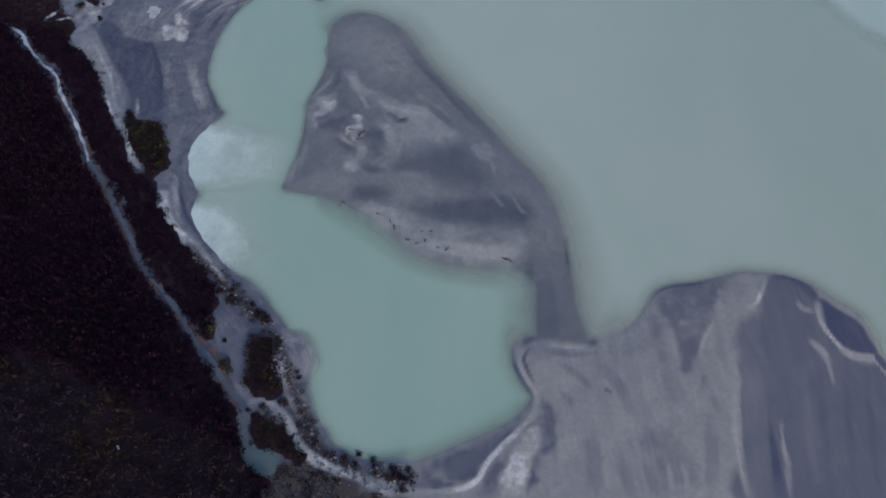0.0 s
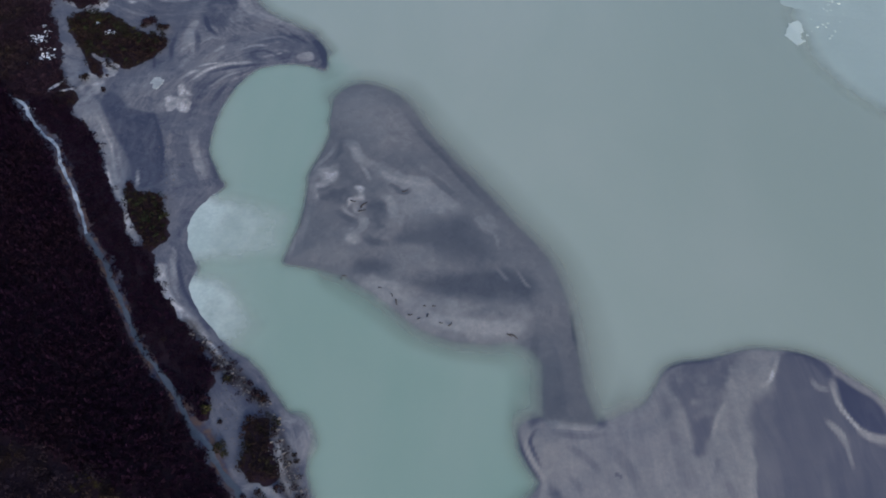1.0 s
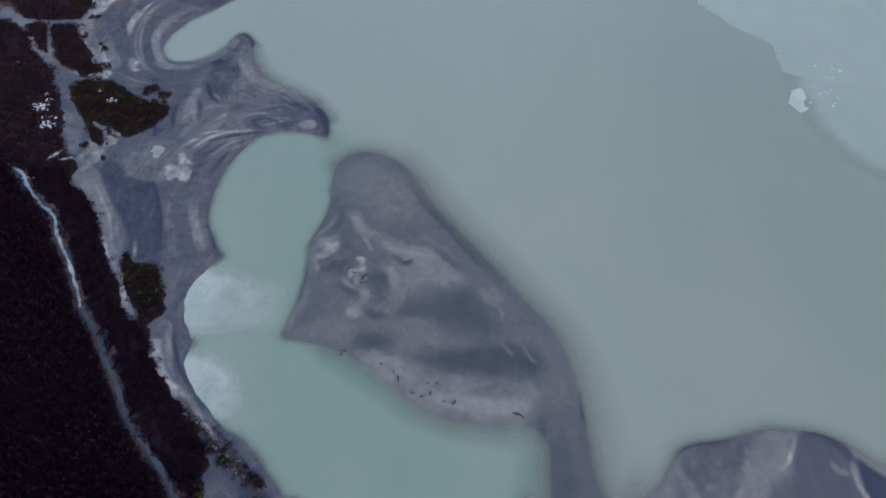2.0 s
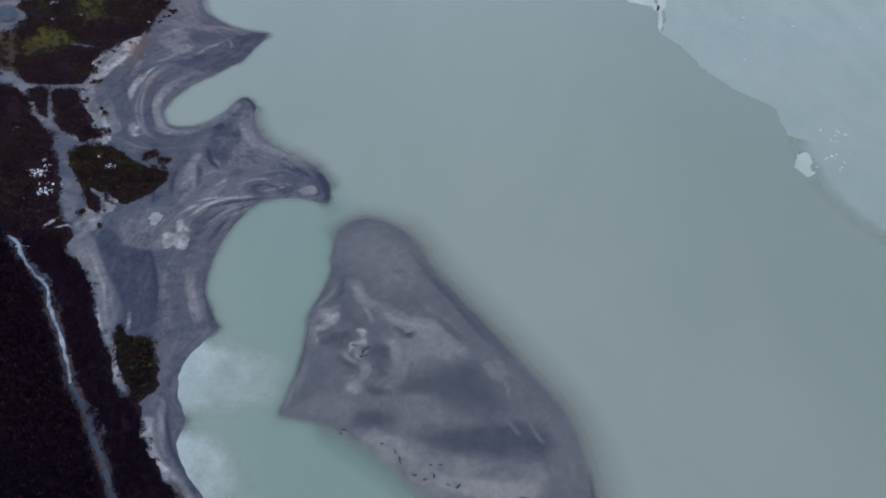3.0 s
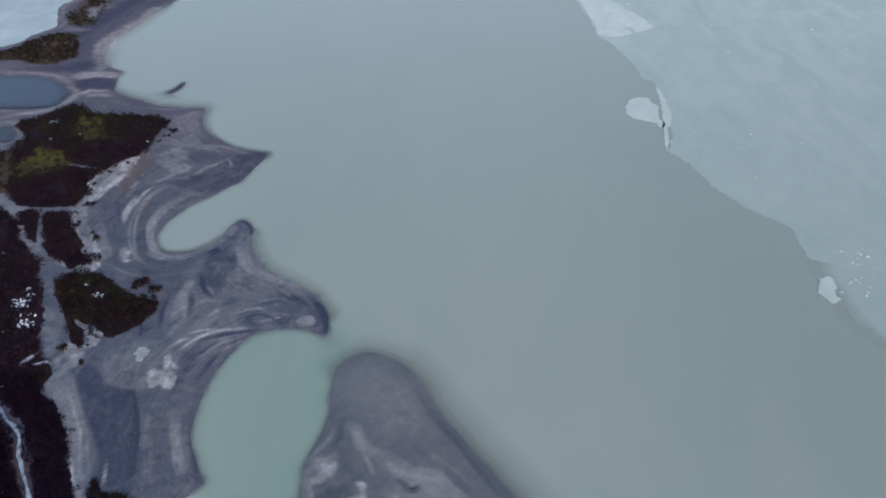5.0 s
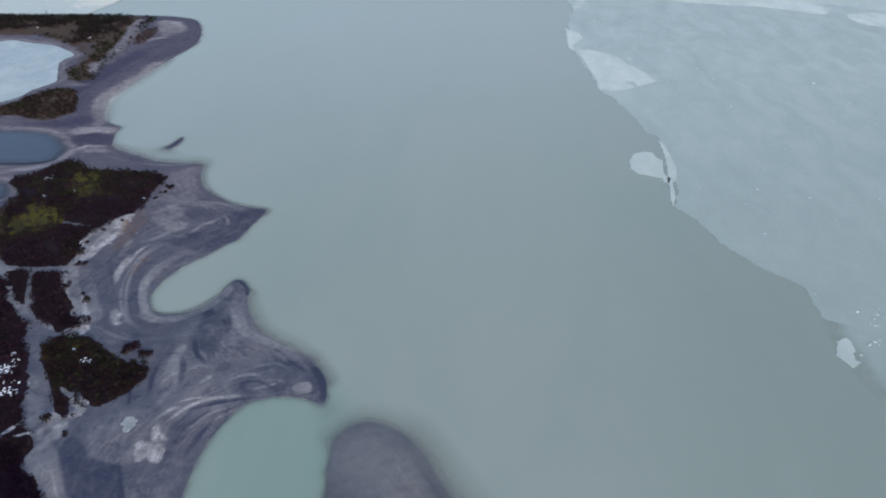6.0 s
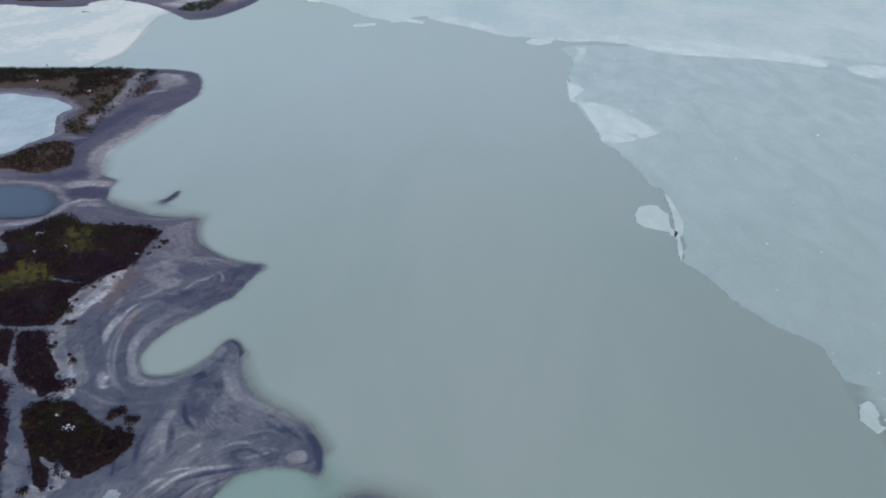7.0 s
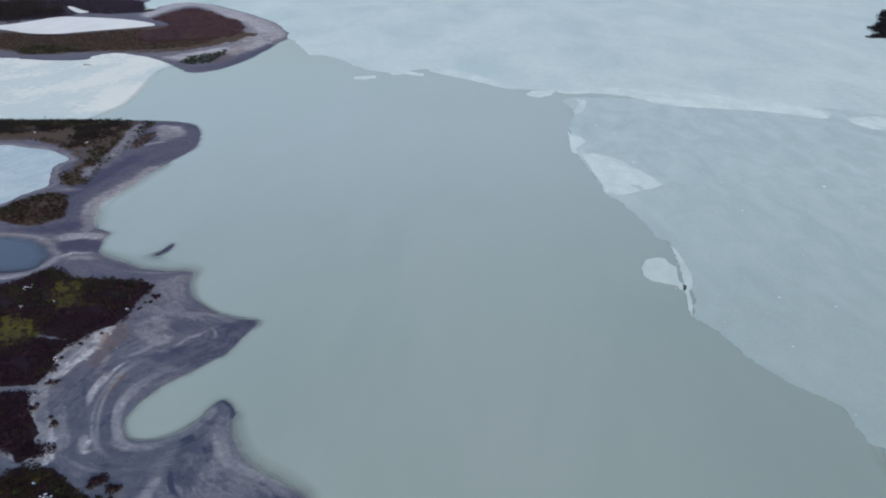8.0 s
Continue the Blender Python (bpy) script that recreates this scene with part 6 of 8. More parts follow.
# the stream's brown margins
for way in ([(-183.3, 236.5), (-170.7, 228.1), (-158.1, 213.3), (-149.8, 206.2), (-145.2, 197.6), (-133.6, 181.5), (-124.7, 166.2), (-113.4, 153.4), (-105.3, 141.1), (-93.0, 123.4), (-76.9, 106.5), (-66.7, 95.1), (-58.5, 85.1), (-54.6, 81.6), (-53.1, 75.5), (-51.0, 70.0)],):
    stroke("bare", 1.0, 1.8, way, 0.3, calm=True)
    stroke("litter", 0.4, 2.6, way, 0.5, calm=True)
    stroke("rust", 0.75, 2.6, way, 0.5)
    stroke("tone", 0.1, 2.8, way, 0.5, calm=True)
# the lagoon's greener water
patch("lagoon", 1.0, [(-40.2, 241.2), (-58.6, 276.1)] + [(-65.7, 274.3), (-86.3, 272.7), (-102.5, 220.7), (-92.3, 161.6)] + [(-86.5, 137.9), (-47.2, 82.5), (-22.6, 61.9), (4.1, 63.5), (28.5, 87.3), (23.9, 108.5), (23.2, 132.6), (-9.1, 148.1), (-49.5, 182.6), (-49.5, 227.1)], 7.0)

# dry pale rims round the ponds
for key in ("frozen", "blue", "west"):
    FIELDS["tone"] += (0.78 - FIELDS["tone"]) * 0.8 * np.exp(-(((d_ponds[key] + 3.2) / 1.7) ** 2)) * np.clip(0.9 + RAGGED, 0, 1)

# ---- ground heights ----
gentle = np.maximum(gentle, 0.5 * np.clip((d_fan + 10) / 6, 0, 1) * (D < 3))
slope = 0.4 + (0.09 - 0.4) * gentle
land = 1.5 * (1 - np.exp(-np.maximum(D, 0) / 14.0))
HEIGHT = np.where(D > 0, land + 0.12 * relief(GX, GY, 4.3) * np.clip(D / 5 - 0.4, 0, 1) + 0.05 * relief(GX, GY, 1.7) * np.clip(D / 5, 0, 1), slope * D)
HEIGHT = np.maximum(HEIGHT, -4.0)

def height_at(x, y):
    """The ground's height at a plan point."""
    i = min(max(int(np.searchsorted(XS, x)) - 1, 0), len(XS) - 2)
    j = min(max(int(np.searchsorted(YS, y)) - 1, 0), len(YS) - 2)
    u, v = (x - XS[i]) / (XS[i + 1] - XS[i]), (y - YS[j]) / (YS[j + 1] - YS[j])
    h = HEIGHT
    return float((h[j, i] * (1 - u) + h[j, i + 1] * u) * (1 - v) + (h[j + 1, i] * (1 - u) + h[j + 1, i + 1] * u) * v)


def height_many(x, y):
    i = np.clip(np.searchsorted(XS, x) - 1, 0, len(XS) - 2)
    j = np.clip(np.searchsorted(YS, y) - 1, 0, len(YS) - 2)
    u, v = (x - XS[i]) / (XS[i + 1] - XS[i]), (y - YS[j]) / (YS[j + 1] - YS[j])
    return (HEIGHT[j, i] * (1 - u) + HEIGHT[j, i + 1] * u) * (1 - v) + (HEIGHT[j + 1, i] * (1 - u) + HEIGHT[j + 1, i + 1] * u) * v


def mesh_of(name, co, faces, material, smooth=False):
    """A mesh from arrays of places and of equal-sided faces."""
    me = bpy.data.meshes.new(name)
    k = faces.shape[1]
    me.vertices.add(len(co))
    me.vertices.foreach_set("co", np.ascontiguousarray(co, np.float32).ravel())
    me.loops.add(faces.size)
    me.loops.foreach_set("vertex_index", np.ascontiguousarray(faces, np.int32).ravel())
    me.polygons.add(len(faces))
    me.polygons.foreach_set("loop_start", np.arange(0, faces.size, k, dtype=np.int32))
    me.polygons.foreach_set("use_smooth", np.full(len(faces), smooth))
    me.update(calc_edges=True)
    me.materials.append(material)
    return me


def sheet(name, heights, keep, material, fields, every=1):
    """The part of the grid whose cells are kept, as one mesh with its fields; every: how many grid lines a cell spans."""
    xs, ys = GX, GY
    if every > 1:
        rows, cols = (np.r_[np.arange(0, n - 1, every), n - 1] for n in heights.shape)
        at = np.ix_(rows, cols)
        keep = np.logical_or.reduceat(np.logical_or.reduceat(keep, rows[:-1], 0), cols[:-1], 1)
        xs, ys, heights, fields = GX[at], GY[at], heights[at], {k: v[at] for k, v in fields.items()}
    ny, nx = heights.shape
    j, i = np.nonzero(keep)
    quads = np.stack([j * nx + i, j * nx + i + 1, (j + 1) * nx + i + 1, (j + 1) * nx + i], 1)
    used, quads = np.unique(quads, return_inverse=True)
    co = np.stack([xs.ravel()[used], ys.ravel()[used], heights.ravel()[used]], 1)
    ob = new(name, mesh_of(name, co, quads.reshape(-1, 4), material, True))
    for key, values in fields.items():
        ob.data.attributes.new(key, "FLOAT", "POINT").data.foreach_set("value", values.ravel()[used].astype(np.float32))
    return ob


def cells_any(mask):
    return mask[:-1, :-1] | mask[1:, :-1] | mask[:-1, 1:] | mask[1:, 1:]


ground_fields = {key: FIELDS[key] for key in ("tone", "litter", "rust", "grass", "gravel", "moss")} | {"shore": D}
on_island = cells_any((d_island > -14) & (d_island > d_fan) & (d_island > d_main))
on_fan = cells_any((d_fan > -10) & (d_fan >= d_main)) & ~on_island
ground = sheet("ground", HEIGHT, ~on_island & ~on_fan, SEDIMENT, ground_fields)
tagged(ground, "grey silt shore and lake bed with dark leaf litter", "ground", kind="structure")
tagged(sheet("sand_island", HEIGHT, on_island, ISLAND_SAND, ground_fields), "low island of grey wet glacial sand with pale streaks", "sandbar", kind="structure")
tagged(sheet("sand_fan", HEIGHT, on_fan, FAN_SILT, ground_fields), "broad fan of smooth grey silt with pale drained channels", "sandbar", kind="structure")

# ---- water ----
wet_pond = np.minimum.reduce([-d for d in d_ponds.values()]) < 1.0
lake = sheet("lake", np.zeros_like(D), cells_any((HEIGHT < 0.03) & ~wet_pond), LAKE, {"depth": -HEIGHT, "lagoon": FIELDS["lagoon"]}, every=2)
lake.visible_shadow = False
tagged(lake, "milky grey-green glacial lake water", "lake", kind="structure")
blue = sheet("pond_blue", np.full_like(D, 0.01), cells_any((d_ponds["blue"] > -1.5) | (d_ponds["west"] > -1.5)), POND, {"depth": -HEIGHT})
tagged(blue, "still slate-blue ponds behind a sandbar", "pond", kind="structure")
tarn = sheet("pond_small", np.full_like(D, 0.3), cells_any(d_ponds["south"] > -0.6), TARN, {})
tagged(tarn, "small teal pond at the end of a stream", "pond", kind="structure")


# ---- ice ----
def slab(name, points, thick, material, label, category="ice", top=0.05, rough=0.0, length=6.0, kind="", group="", steps=5):
    """A floating plate of ice with an uneven broken rim."""
    line = evenly(curve(points, steps=steps), length * 0.12)
    line = wobble(wobble(line, rough, length), rough * 0.45, length * 0.28)
    bm = bmesh.new()
    loop = [bm.verts.new((x, y, top)) for x, y in line]
    face = bm.faces.new(loop)
    if face.normal.z < 0:
        face.normal_flip()
    low = [bm.verts.new((v.co.x, v.co.y, top - thick)) for v in loop]
    for a in range(len(loop)):
        b = (a + 1) % len(loop)
        bm.faces.new((loop[a], loop[b], low[b], low[a]))
    bmesh.ops.triangulate(bm, faces=[face])
    bmesh.ops.recalc_face_normals(bm, faces=bm.faces[:])
    me = bpy.data.meshes.new(name)
    bm.to_mesh(me)
    bm.free()
    me.materials.append(material)
    return tagged(new(name, me), label, category, group, kind)


ICE_WEST = [(196, 318)] + [(150.0, 326.0), (144.8, 334.5), (143.6, 352.3), (131.9, 363.7), (119.5, 381.1), (112.2, 400.4), (106.1, 415.2), (101.1, 424.3), (107.7, 448.8), (109.9, 509.8), (103.9, 521.9), (97.5, 553.5), (89.4, 583.5), (83.1, 594.0), (79.9, 629.5), (76.3, 651.4), (72.0, 691.3), (71.5, 740.4), (84.0, 819.6), (99.5, 886.4)]
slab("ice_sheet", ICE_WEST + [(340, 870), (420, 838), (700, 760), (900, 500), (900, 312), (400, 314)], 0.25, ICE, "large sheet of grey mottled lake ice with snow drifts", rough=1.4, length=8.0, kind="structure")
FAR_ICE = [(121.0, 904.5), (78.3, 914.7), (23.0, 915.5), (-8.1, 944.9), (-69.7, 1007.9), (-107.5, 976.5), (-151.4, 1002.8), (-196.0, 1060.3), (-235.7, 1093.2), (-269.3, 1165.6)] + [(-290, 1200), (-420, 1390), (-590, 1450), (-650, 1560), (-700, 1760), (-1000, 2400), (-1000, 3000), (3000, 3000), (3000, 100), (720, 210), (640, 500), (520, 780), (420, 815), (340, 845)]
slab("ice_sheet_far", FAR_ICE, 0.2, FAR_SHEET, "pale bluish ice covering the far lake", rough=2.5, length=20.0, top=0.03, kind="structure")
slab("ice_floe", [(75.3, 688.2), (85.6, 689.3), (98.3, 681.7), (106.1, 673.8), (110.2, 658.7), (117.1, 648.5), (122.8, 633.5), (127.7, 619.1), (115.9, 609.6), (112.6, 606.9), (109.8, 616.1), (105.2, 618.0), (101.5, 615.2), (105.8, 609.7), (108.2, 605.3), (99.8, 598.7), (89.5, 596.5), (85.1, 599.5), (83.9, 593.7), (81.9, 599.2), (82.4, 616.9), (80.4, 633.0), (79.0, 648.6), (77.3, 659.3)], 0.4, SNOW_ICE, "wedge-shaped white snow-covered floe on the ice sheet", top=0.16, rough=1.2, group="ice floes", steps=1)
slab("ice_floe", [(84.8, 476.3), (89.4, 487.2), (96.3, 492.1), (101.4, 490.9), (102.1, 484.4), (105.5, 480.0), (102.6, 462.7), (104.4, 454.0), (100.2, 456.5), (94.7, 458.9), (87.7, 461.2), (84.5, 466.9)], 0.4, SNOW_ICE, "round white floe frozen to the ice edge", top=0.14, rough=0.6, group="ice floes", steps=1)
slab("ice_floe", [(144.8, 313.4), (149.6, 315.5), (150.9, 311.5), (147.3, 301.6), (149.1, 299.8), (144.8, 296.4), (142.3, 300.3), (140.5, 303.3)], 0.35, SNOW_ICE, "ragged white floe at the ice edge", top=0.14, rough=0.8, length=3, group="ice floes", steps=1)
slab("pressure_ridge", [(75.1, 913.7), (111.8, 937.7), (154.7, 932.3), (176.9, 919.1), (219.7, 919.4), (248.1, 923.1), (270.2, 905.3), (304.9, 885.0), (332.9, 867.4), (341.9, 850.6), (328.2, 827.5), (309.6, 835.8), (270.5, 850.7), (226.5, 854.2), (183.0, 862.6), (153.9, 892.8), (120.4, 909.0), (101.5, 903.9), (83.1, 901.5)], 0.5, SNOW_ICE, "long white band of refrozen snow ice", top=0.14, rough=2.0)
slab("pressure_ridge", [(349.5, 826.4), (371.5, 839.6), (392.5, 840.0)] + [(460, 820), (440, 790)] + [(370.5, 793.2), (353.3, 798.9)], 0.5, SNOW_ICE, "short white band of refrozen snow ice", top=0.14, rough=2.0)
for outline in (
    [(-70.8, 1003.7), (-59.9, 1015.3), (-35.3, 998.9), (-8.2, 980.4), (14.2, 941.5), (23.0, 917.5), (10.8, 926.9), (-8.0, 941.4), (-34.2, 964.4), (-55.9, 979.9), (-67.3, 991.1)],
    [(41.4, 890.9), (47.1, 907.3), (62.7, 912.0), (75.6, 919.1), (67.2, 891.7), (54.5, 880.0), (44.0, 883.7)],
    [(-114.0, 974.9), (-95.5, 990.3), (-73.1, 977.5), (-74.8, 964.9), (-97.3, 974.1), (-109.7, 966.1)],
    [(-152.2, 951.0), (-141.2, 955.6), (-128.8, 960.4), (-127.2, 948.5), (-142.2, 940.5), (-149.8, 939.4)],
    [(-237.6, 1092.1), (-223.8, 1090.2), (-214.2, 1072.0), (-229.3, 1073.5)],
    [(90.4, 879.7), (95.9, 875.4), (97.7, 870.8), (93.6, 865.5)],
    [(83.6, 821.1), (88.6, 841.6), (96.5, 870.7), (101.8, 876.2), (100.6, 856.9), (94.4, 829.0), (88.4, 819.5)],
):
    slab("ice_floe", outline, 0.3, SNOW_ICE, "thin white floe along the far ice edge", top=0.12, rough=1.5, group="ice floes", steps=1)
slab("ice_floe", [(108.5, 510.4), (110.9, 503.7), (111.5, 487.0), (111.8, 469.6), (108.6, 455.8), (105.8, 451.2), (103.4, 434.2), (100.0, 422.0), (100.3, 430.6), (102.8, 445.2), (102.5, 450.9), (106.6, 470.7), (107.6, 480.2), (108.3, 496.6)], 0.3, SNOW_ICE, "narrow white sliver of snow ice along the ice edge", top=0.12, rough=0.5, length=3, group="ice floes", steps=1)
slab("ice_floe", [(101.1, 458.1), (104.1, 459.8), (105.3, 455.5), (103.1, 450.2), (100.8, 452.2)], 0.3, SNOW_ICE, "small broken floe at the ice edge", top=0.12, rough=0.4, length=3, group="ice floes", steps=1)
slab("ice_floe", [(71.7, 752.5), (73.8, 743.7), (76.8, 744.1), (80.9, 735.8), (83.9, 724.2), (77.9, 710.4), (72.0, 700.2), (73.5, 688.0), (69.7, 687.6), (68.5, 693.5), (68.8, 714.2)], 0.3, SNOW_ICE, "small broken floe at the ice edge", top=0.12, rough=0.8, length=5, group="ice floes", steps=1)
slab("pond_ice", POND_FROZEN, 0.15, POND_ICE, "pale blue-white ice on a round pond", top=0.06, rough=0.8, kind="structure")
slab("pond_ice_far", POND_FAR, 0.15, WHITE_ICE, "white ice on a long pond before dark trees", top=0.06, rough=1.0, kind="structure")


def thawing_ice(name, points, fade, top, rim, step, material, label):
    """A thin plate of ice that thaws away towards its open side."""
    line = curve(points)
    xs, ys = np.arange(line[:, 0].min() - 3, line[:, 0].max() + 3, step), np.arange(line[:, 1].min() - 3, line[:, 1].max() + 3, step)
    d = signed(line, xs, ys)
    gx, gy = np.meshgrid(xs, ys)
    keep = d[:-1, :-1] > -2.5
    j, i = np.nonzero(keep)
    nx = len(xs)
    quads = np.stack([j * nx + i, j * nx + i + 1, (j + 1) * nx + i + 1, (j + 1) * nx + i], 1)
    used, quads = np.unique(quads, return_inverse=True)
    co = np.stack([gx.ravel()[used], gy.ravel()[used], np.full(len(used), top)], 1)
    ob = new(name, mesh_of(name, co, quads.reshape(-1, 4), material, True))
    ob.visible_shadow = False
    toward = (gx - line[:, 0].min()) / (line[:, 0].max() - line[:, 0].min())
    cover = np.clip(d / rim, 0, 1) * np.clip(1.2 - fade * toward, 0, 1)
    ob.data.attributes.new("cover", "FLOAT", "POINT").data.foreach_set("value", cover.ravel()[used].astype(np.float32))
    return tagged(ob, label, "ice", kind="structure")


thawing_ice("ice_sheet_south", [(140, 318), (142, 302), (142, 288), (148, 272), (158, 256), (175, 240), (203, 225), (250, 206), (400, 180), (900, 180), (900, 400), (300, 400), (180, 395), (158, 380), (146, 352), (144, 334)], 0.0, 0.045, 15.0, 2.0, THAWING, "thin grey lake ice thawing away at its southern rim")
thawing_ice("lagoon_ice", [(-104.0, 172.5), (-104.7, 182.4), (-98.2, 192.7), (-84.6, 191.5), (-75.3, 191.1), (-62.7, 189.2), (-53.9, 184.9), (-51.4, 169.2), (-53.8, 160.3), (-62.7, 156.9), (-72.9, 155.7), (-80.3, 154.9), (-88.5, 153.6), (-98.9, 160.6)], 0.95, 0.04, 9.0, 0.8, THIN_ICE, "pale rounded plate of thin ice thawing into the lagoon")
thawing_ice("lagoon_ice", [(-96.0, 146.4), (-94.5, 154.8), (-85.6, 157.2), (-81.5, 157.5), (-75.0, 156.5), (-67.2, 150.8), (-59.1, 142.2), (-55.7, 133.9), (-58.3, 125.6), (-63.3, 122.4), (-71.9, 121.8), (-84.3, 129.3), (-92.7, 137.5)], 0.9, 0.045, 9.0, 0.8, THIN_ICE, "smaller pale ice plate melting along the lagoon's bank")
thawing_ice("bay_ice", [(-435.8, 728.5), (-405.8, 730.2), (-362.9, 737.2), (-355.3, 765.8), (-349.7, 796.3), (-355.9, 844.7), (-365.9, 896.1), (-374.7, 954.4), (-372.5, 984.1), (-404.2, 1021.5), (-447.7, 1048.6)] + [(-480, 1070), (-800, 1060), (-860, 880), (-800, 715)], 0.2, 0.03, 9.0, 3.0, BAY_ICE, "cream-white ice filling a bay between two spits")
slab("pond_ice_far", [(-733.1, 1441.2), (-716.2, 1429.6), (-687.3, 1399.1), (-667.3, 1382.0), (-677.1, 1366.5), (-713.4, 1408.2)], 0.15, WHITE_ICE, "small white frozen pool behind the far spit", top=1.75, rough=0.6, kind="structure")

# ---- plants, stones and small things ----
rng = np.random.default_rng(7)


def spray_bush(count, flat, size, seed):
    """Places of one shrub's sprays in a unit dome: triangles of twigs and leaves, upright stems among them."""
    r = np.random.default_rng(seed)
    a, u = r.uniform(0, 2 * np.pi, count), r.uniform(0.05, 1, count) ** 0.6
    up = r.uniform(0.15, 1.0, count)
    rad = u * np.sqrt(np.maximum(0.05, 1 - 0.75 * up**2))
    c = np.stack([rad * np.cos(a), rad * np.sin(a), flat * up], 1)
    tri = r.normal(0, size, (count, 3, 3)) * (1, 1, 0.6)
    tri[:, 2, 2] += size * 1.2
    return c[:, None] + tri


BUSHES = [spray_bush(26, 1.0, 0.2, s) for s in range(6)]
TALL = [spray_bush(90, 1.0, 0.1, 70 + s) for s in range(5)]
SPIKES = []
for s in range(4):
    b = spray_bush(30, 1.0, 0.13, 40 + s)
    mid = b.mean(1, keepdims=True)
    h = np.clip(mid[..., 2:], 0, 1)
    b[..., :2] *= 0.25 + 0.9 * (1 - h)
    b[..., 2] = b[..., 2] * 2.6
    SPIKES.append(b)


# openings in the thickets where old snow lies: plan place and reach
CLEARINGS = [
    (-181.3, 270.5, 4.5),
    (-174.1, 259.2, 4.0),
    (-164.1, 259.3, 1.5),
    (-240.9, 423.5, 3.0),
    (-219.8, 409.0, 1.6),
    (-232.9, 402.4, 1.6),
    (-193.0, 359.2, 2.2),
    (-180.2, 404.9, 1.8),
    (-160.8, 283.6, 1.6),
    (-153.4, 276.5, 2.4),
    (-205.5, 300.3, 2.0),
    (-182.7, 278.7, 1.6),
]


def scatter(points, spacing, edge=0.0):
    """Random plan places inside a closed plan curve, about that far apart."""
    line = wobble(wobble(wobble(evenly(curve(points), 1.0), 1.6, 13.0), 0.9 + 0.4 * spacing, 7.0), 0.8, 2.6)
    if spacing > 3.5:
        line = wobble(line, 2.2 * spacing, 30.0)
    (x0, y0), (x1, y1) = line.min(0), line.max(0)
    xs, ys = np.arange(x0, x1, spacing), np.arange(y0, y1, spacing)
    keep = inside(line, xs, ys)
    gx, gy = np.meshgrid(xs, ys)
    gx, gy = gx[keep], gy[keep]
    jig = rng.uniform(-0.6, 0.6, (2, len(gx))) * spacing
    return gx + jig[0], gy + jig[1]


def within(points, x, y):
    """Which plan places lie in a closed plan curve."""
    line, odd = curve(points), np.zeros(len(x), bool)
    for (ax, ay), (bx, by) in zip(line, np.roll(line, -1, 0)):
        if ay != by:
            odd ^= ((ay > y) != (by > y)) & (x < ax + (y - ay) / (by - ay) * (bx - ax))
    return odd


def thicket(label, points, material, spacing=1.5, low=0.8, high=2.2, thin=0.1, wide=0.8, shapes=None, category="thicket", name="thicket", free=None):
    """A mass of shrubs that nobody could count, as one object."""
    x, y = scatter(points, spacing)
    shapes = shapes or BUSHES
    gap = 0.5 + 0.5 * relief(x, y, 5.5) + rng.uniform(0, 1, len(x)) > thin * 2
    i, j = np.clip(np.searchsorted(XS, x), 0, len(XS) - 1), np.clip(np.searchsorted(YS, y), 0, len(YS) - 1)
    gap &= FIELDS["moss"][j, i] < 0.25 + 0.8 * rng.uniform(0, 1, len(x))
    gap &= FIELDS["bare"][j, i] < 0.4
    if free:
        gap &= ~within(free, x, y)
    for cx, cy, cr in CLEARINGS:
        gap &= np.hypot(x - cx, y - cy) > cr
    x, y = x[gap], y[gap]
    z = height_many(x, y)
    patchy = 0.5 + 0.5 * relief(x, y, 9.0)
    tall = low + (high - low) * np.clip(rng.uniform(0, 1, len(x)) * 0.6 + 0.4 * patchy, 0, 1)
    turn = rng.uniform(0, 2 * np.pi, len(x))
    pick = rng.integers(0, len(shapes), len(x))
    parts = []
    for k, s in enumerate(shapes):
        m = pick == k
        c, sn, r, t = np.cos(turn[m]), np.sin(turn[m]), (wide * spacing * rng.uniform(0.75, 1.25, m.sum())), tall[m]
        v = np.empty((m.sum(), *s.shape))
        v[..., 0] = x[m][:, None, None] + r[:, None, None] * (c[:, None, None] * s[None, ..., 0] - sn[:, None, None] * s[None, ..., 1])
        v[..., 1] = y[m][:, None, None] + r[:, None, None] * (sn[:, None, None] * s[None, ..., 0] + c[:, None, None] * s[None, ..., 1])
        v[..., 2] = z[m][:, None, None] - 0.1 + t[:, None, None] * s[None, ..., 2]
        parts.append(v.reshape(-1, 3))
    co = np.concatenate(parts)
    ob = new(name, mesh_of(name, co, np.arange(len(co)).reshape(-1, 3), material))
    return tagged(ob, label, category, kind="stuff")


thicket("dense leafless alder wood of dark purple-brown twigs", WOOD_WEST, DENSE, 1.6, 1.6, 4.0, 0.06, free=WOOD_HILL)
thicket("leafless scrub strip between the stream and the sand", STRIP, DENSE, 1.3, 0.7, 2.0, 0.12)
thicket("dark brown scrub on a rise in the silt", BUSH_PATCH, MIXED, 1.2, 0.6, 1.8, 0.1)
thicket("brown scrub on the boulder shore", SHORE_SCRUB, MIXED, 1.2, 0.5, 1.6, 0.15)
thicket("brown scrub between two branches of the stream", BANK_SCRUB, MIXED, 1.2, 0.5, 1.6, 0.15)
thicket("dark leafless scrub with mossy green openings", WOOD_NORTH, BARE, 1.6, 0.8, 2.2, 0.16)
thicket("dark leafless scrub beside a footpath", WOOD_TRAIL, BARE, 1.5, 0.8, 2.2, 0.1)
thicket("brown scrub on a rounded rise in the silt", WOOD_MIDDLE, MIXED, 1.4, 0.6, 1.9, 0.12)
thicket("dark leafless wood beside the gravel track", WOOD_ROAD, BARE, 1.7, 0.9, 2.6, 0.1)
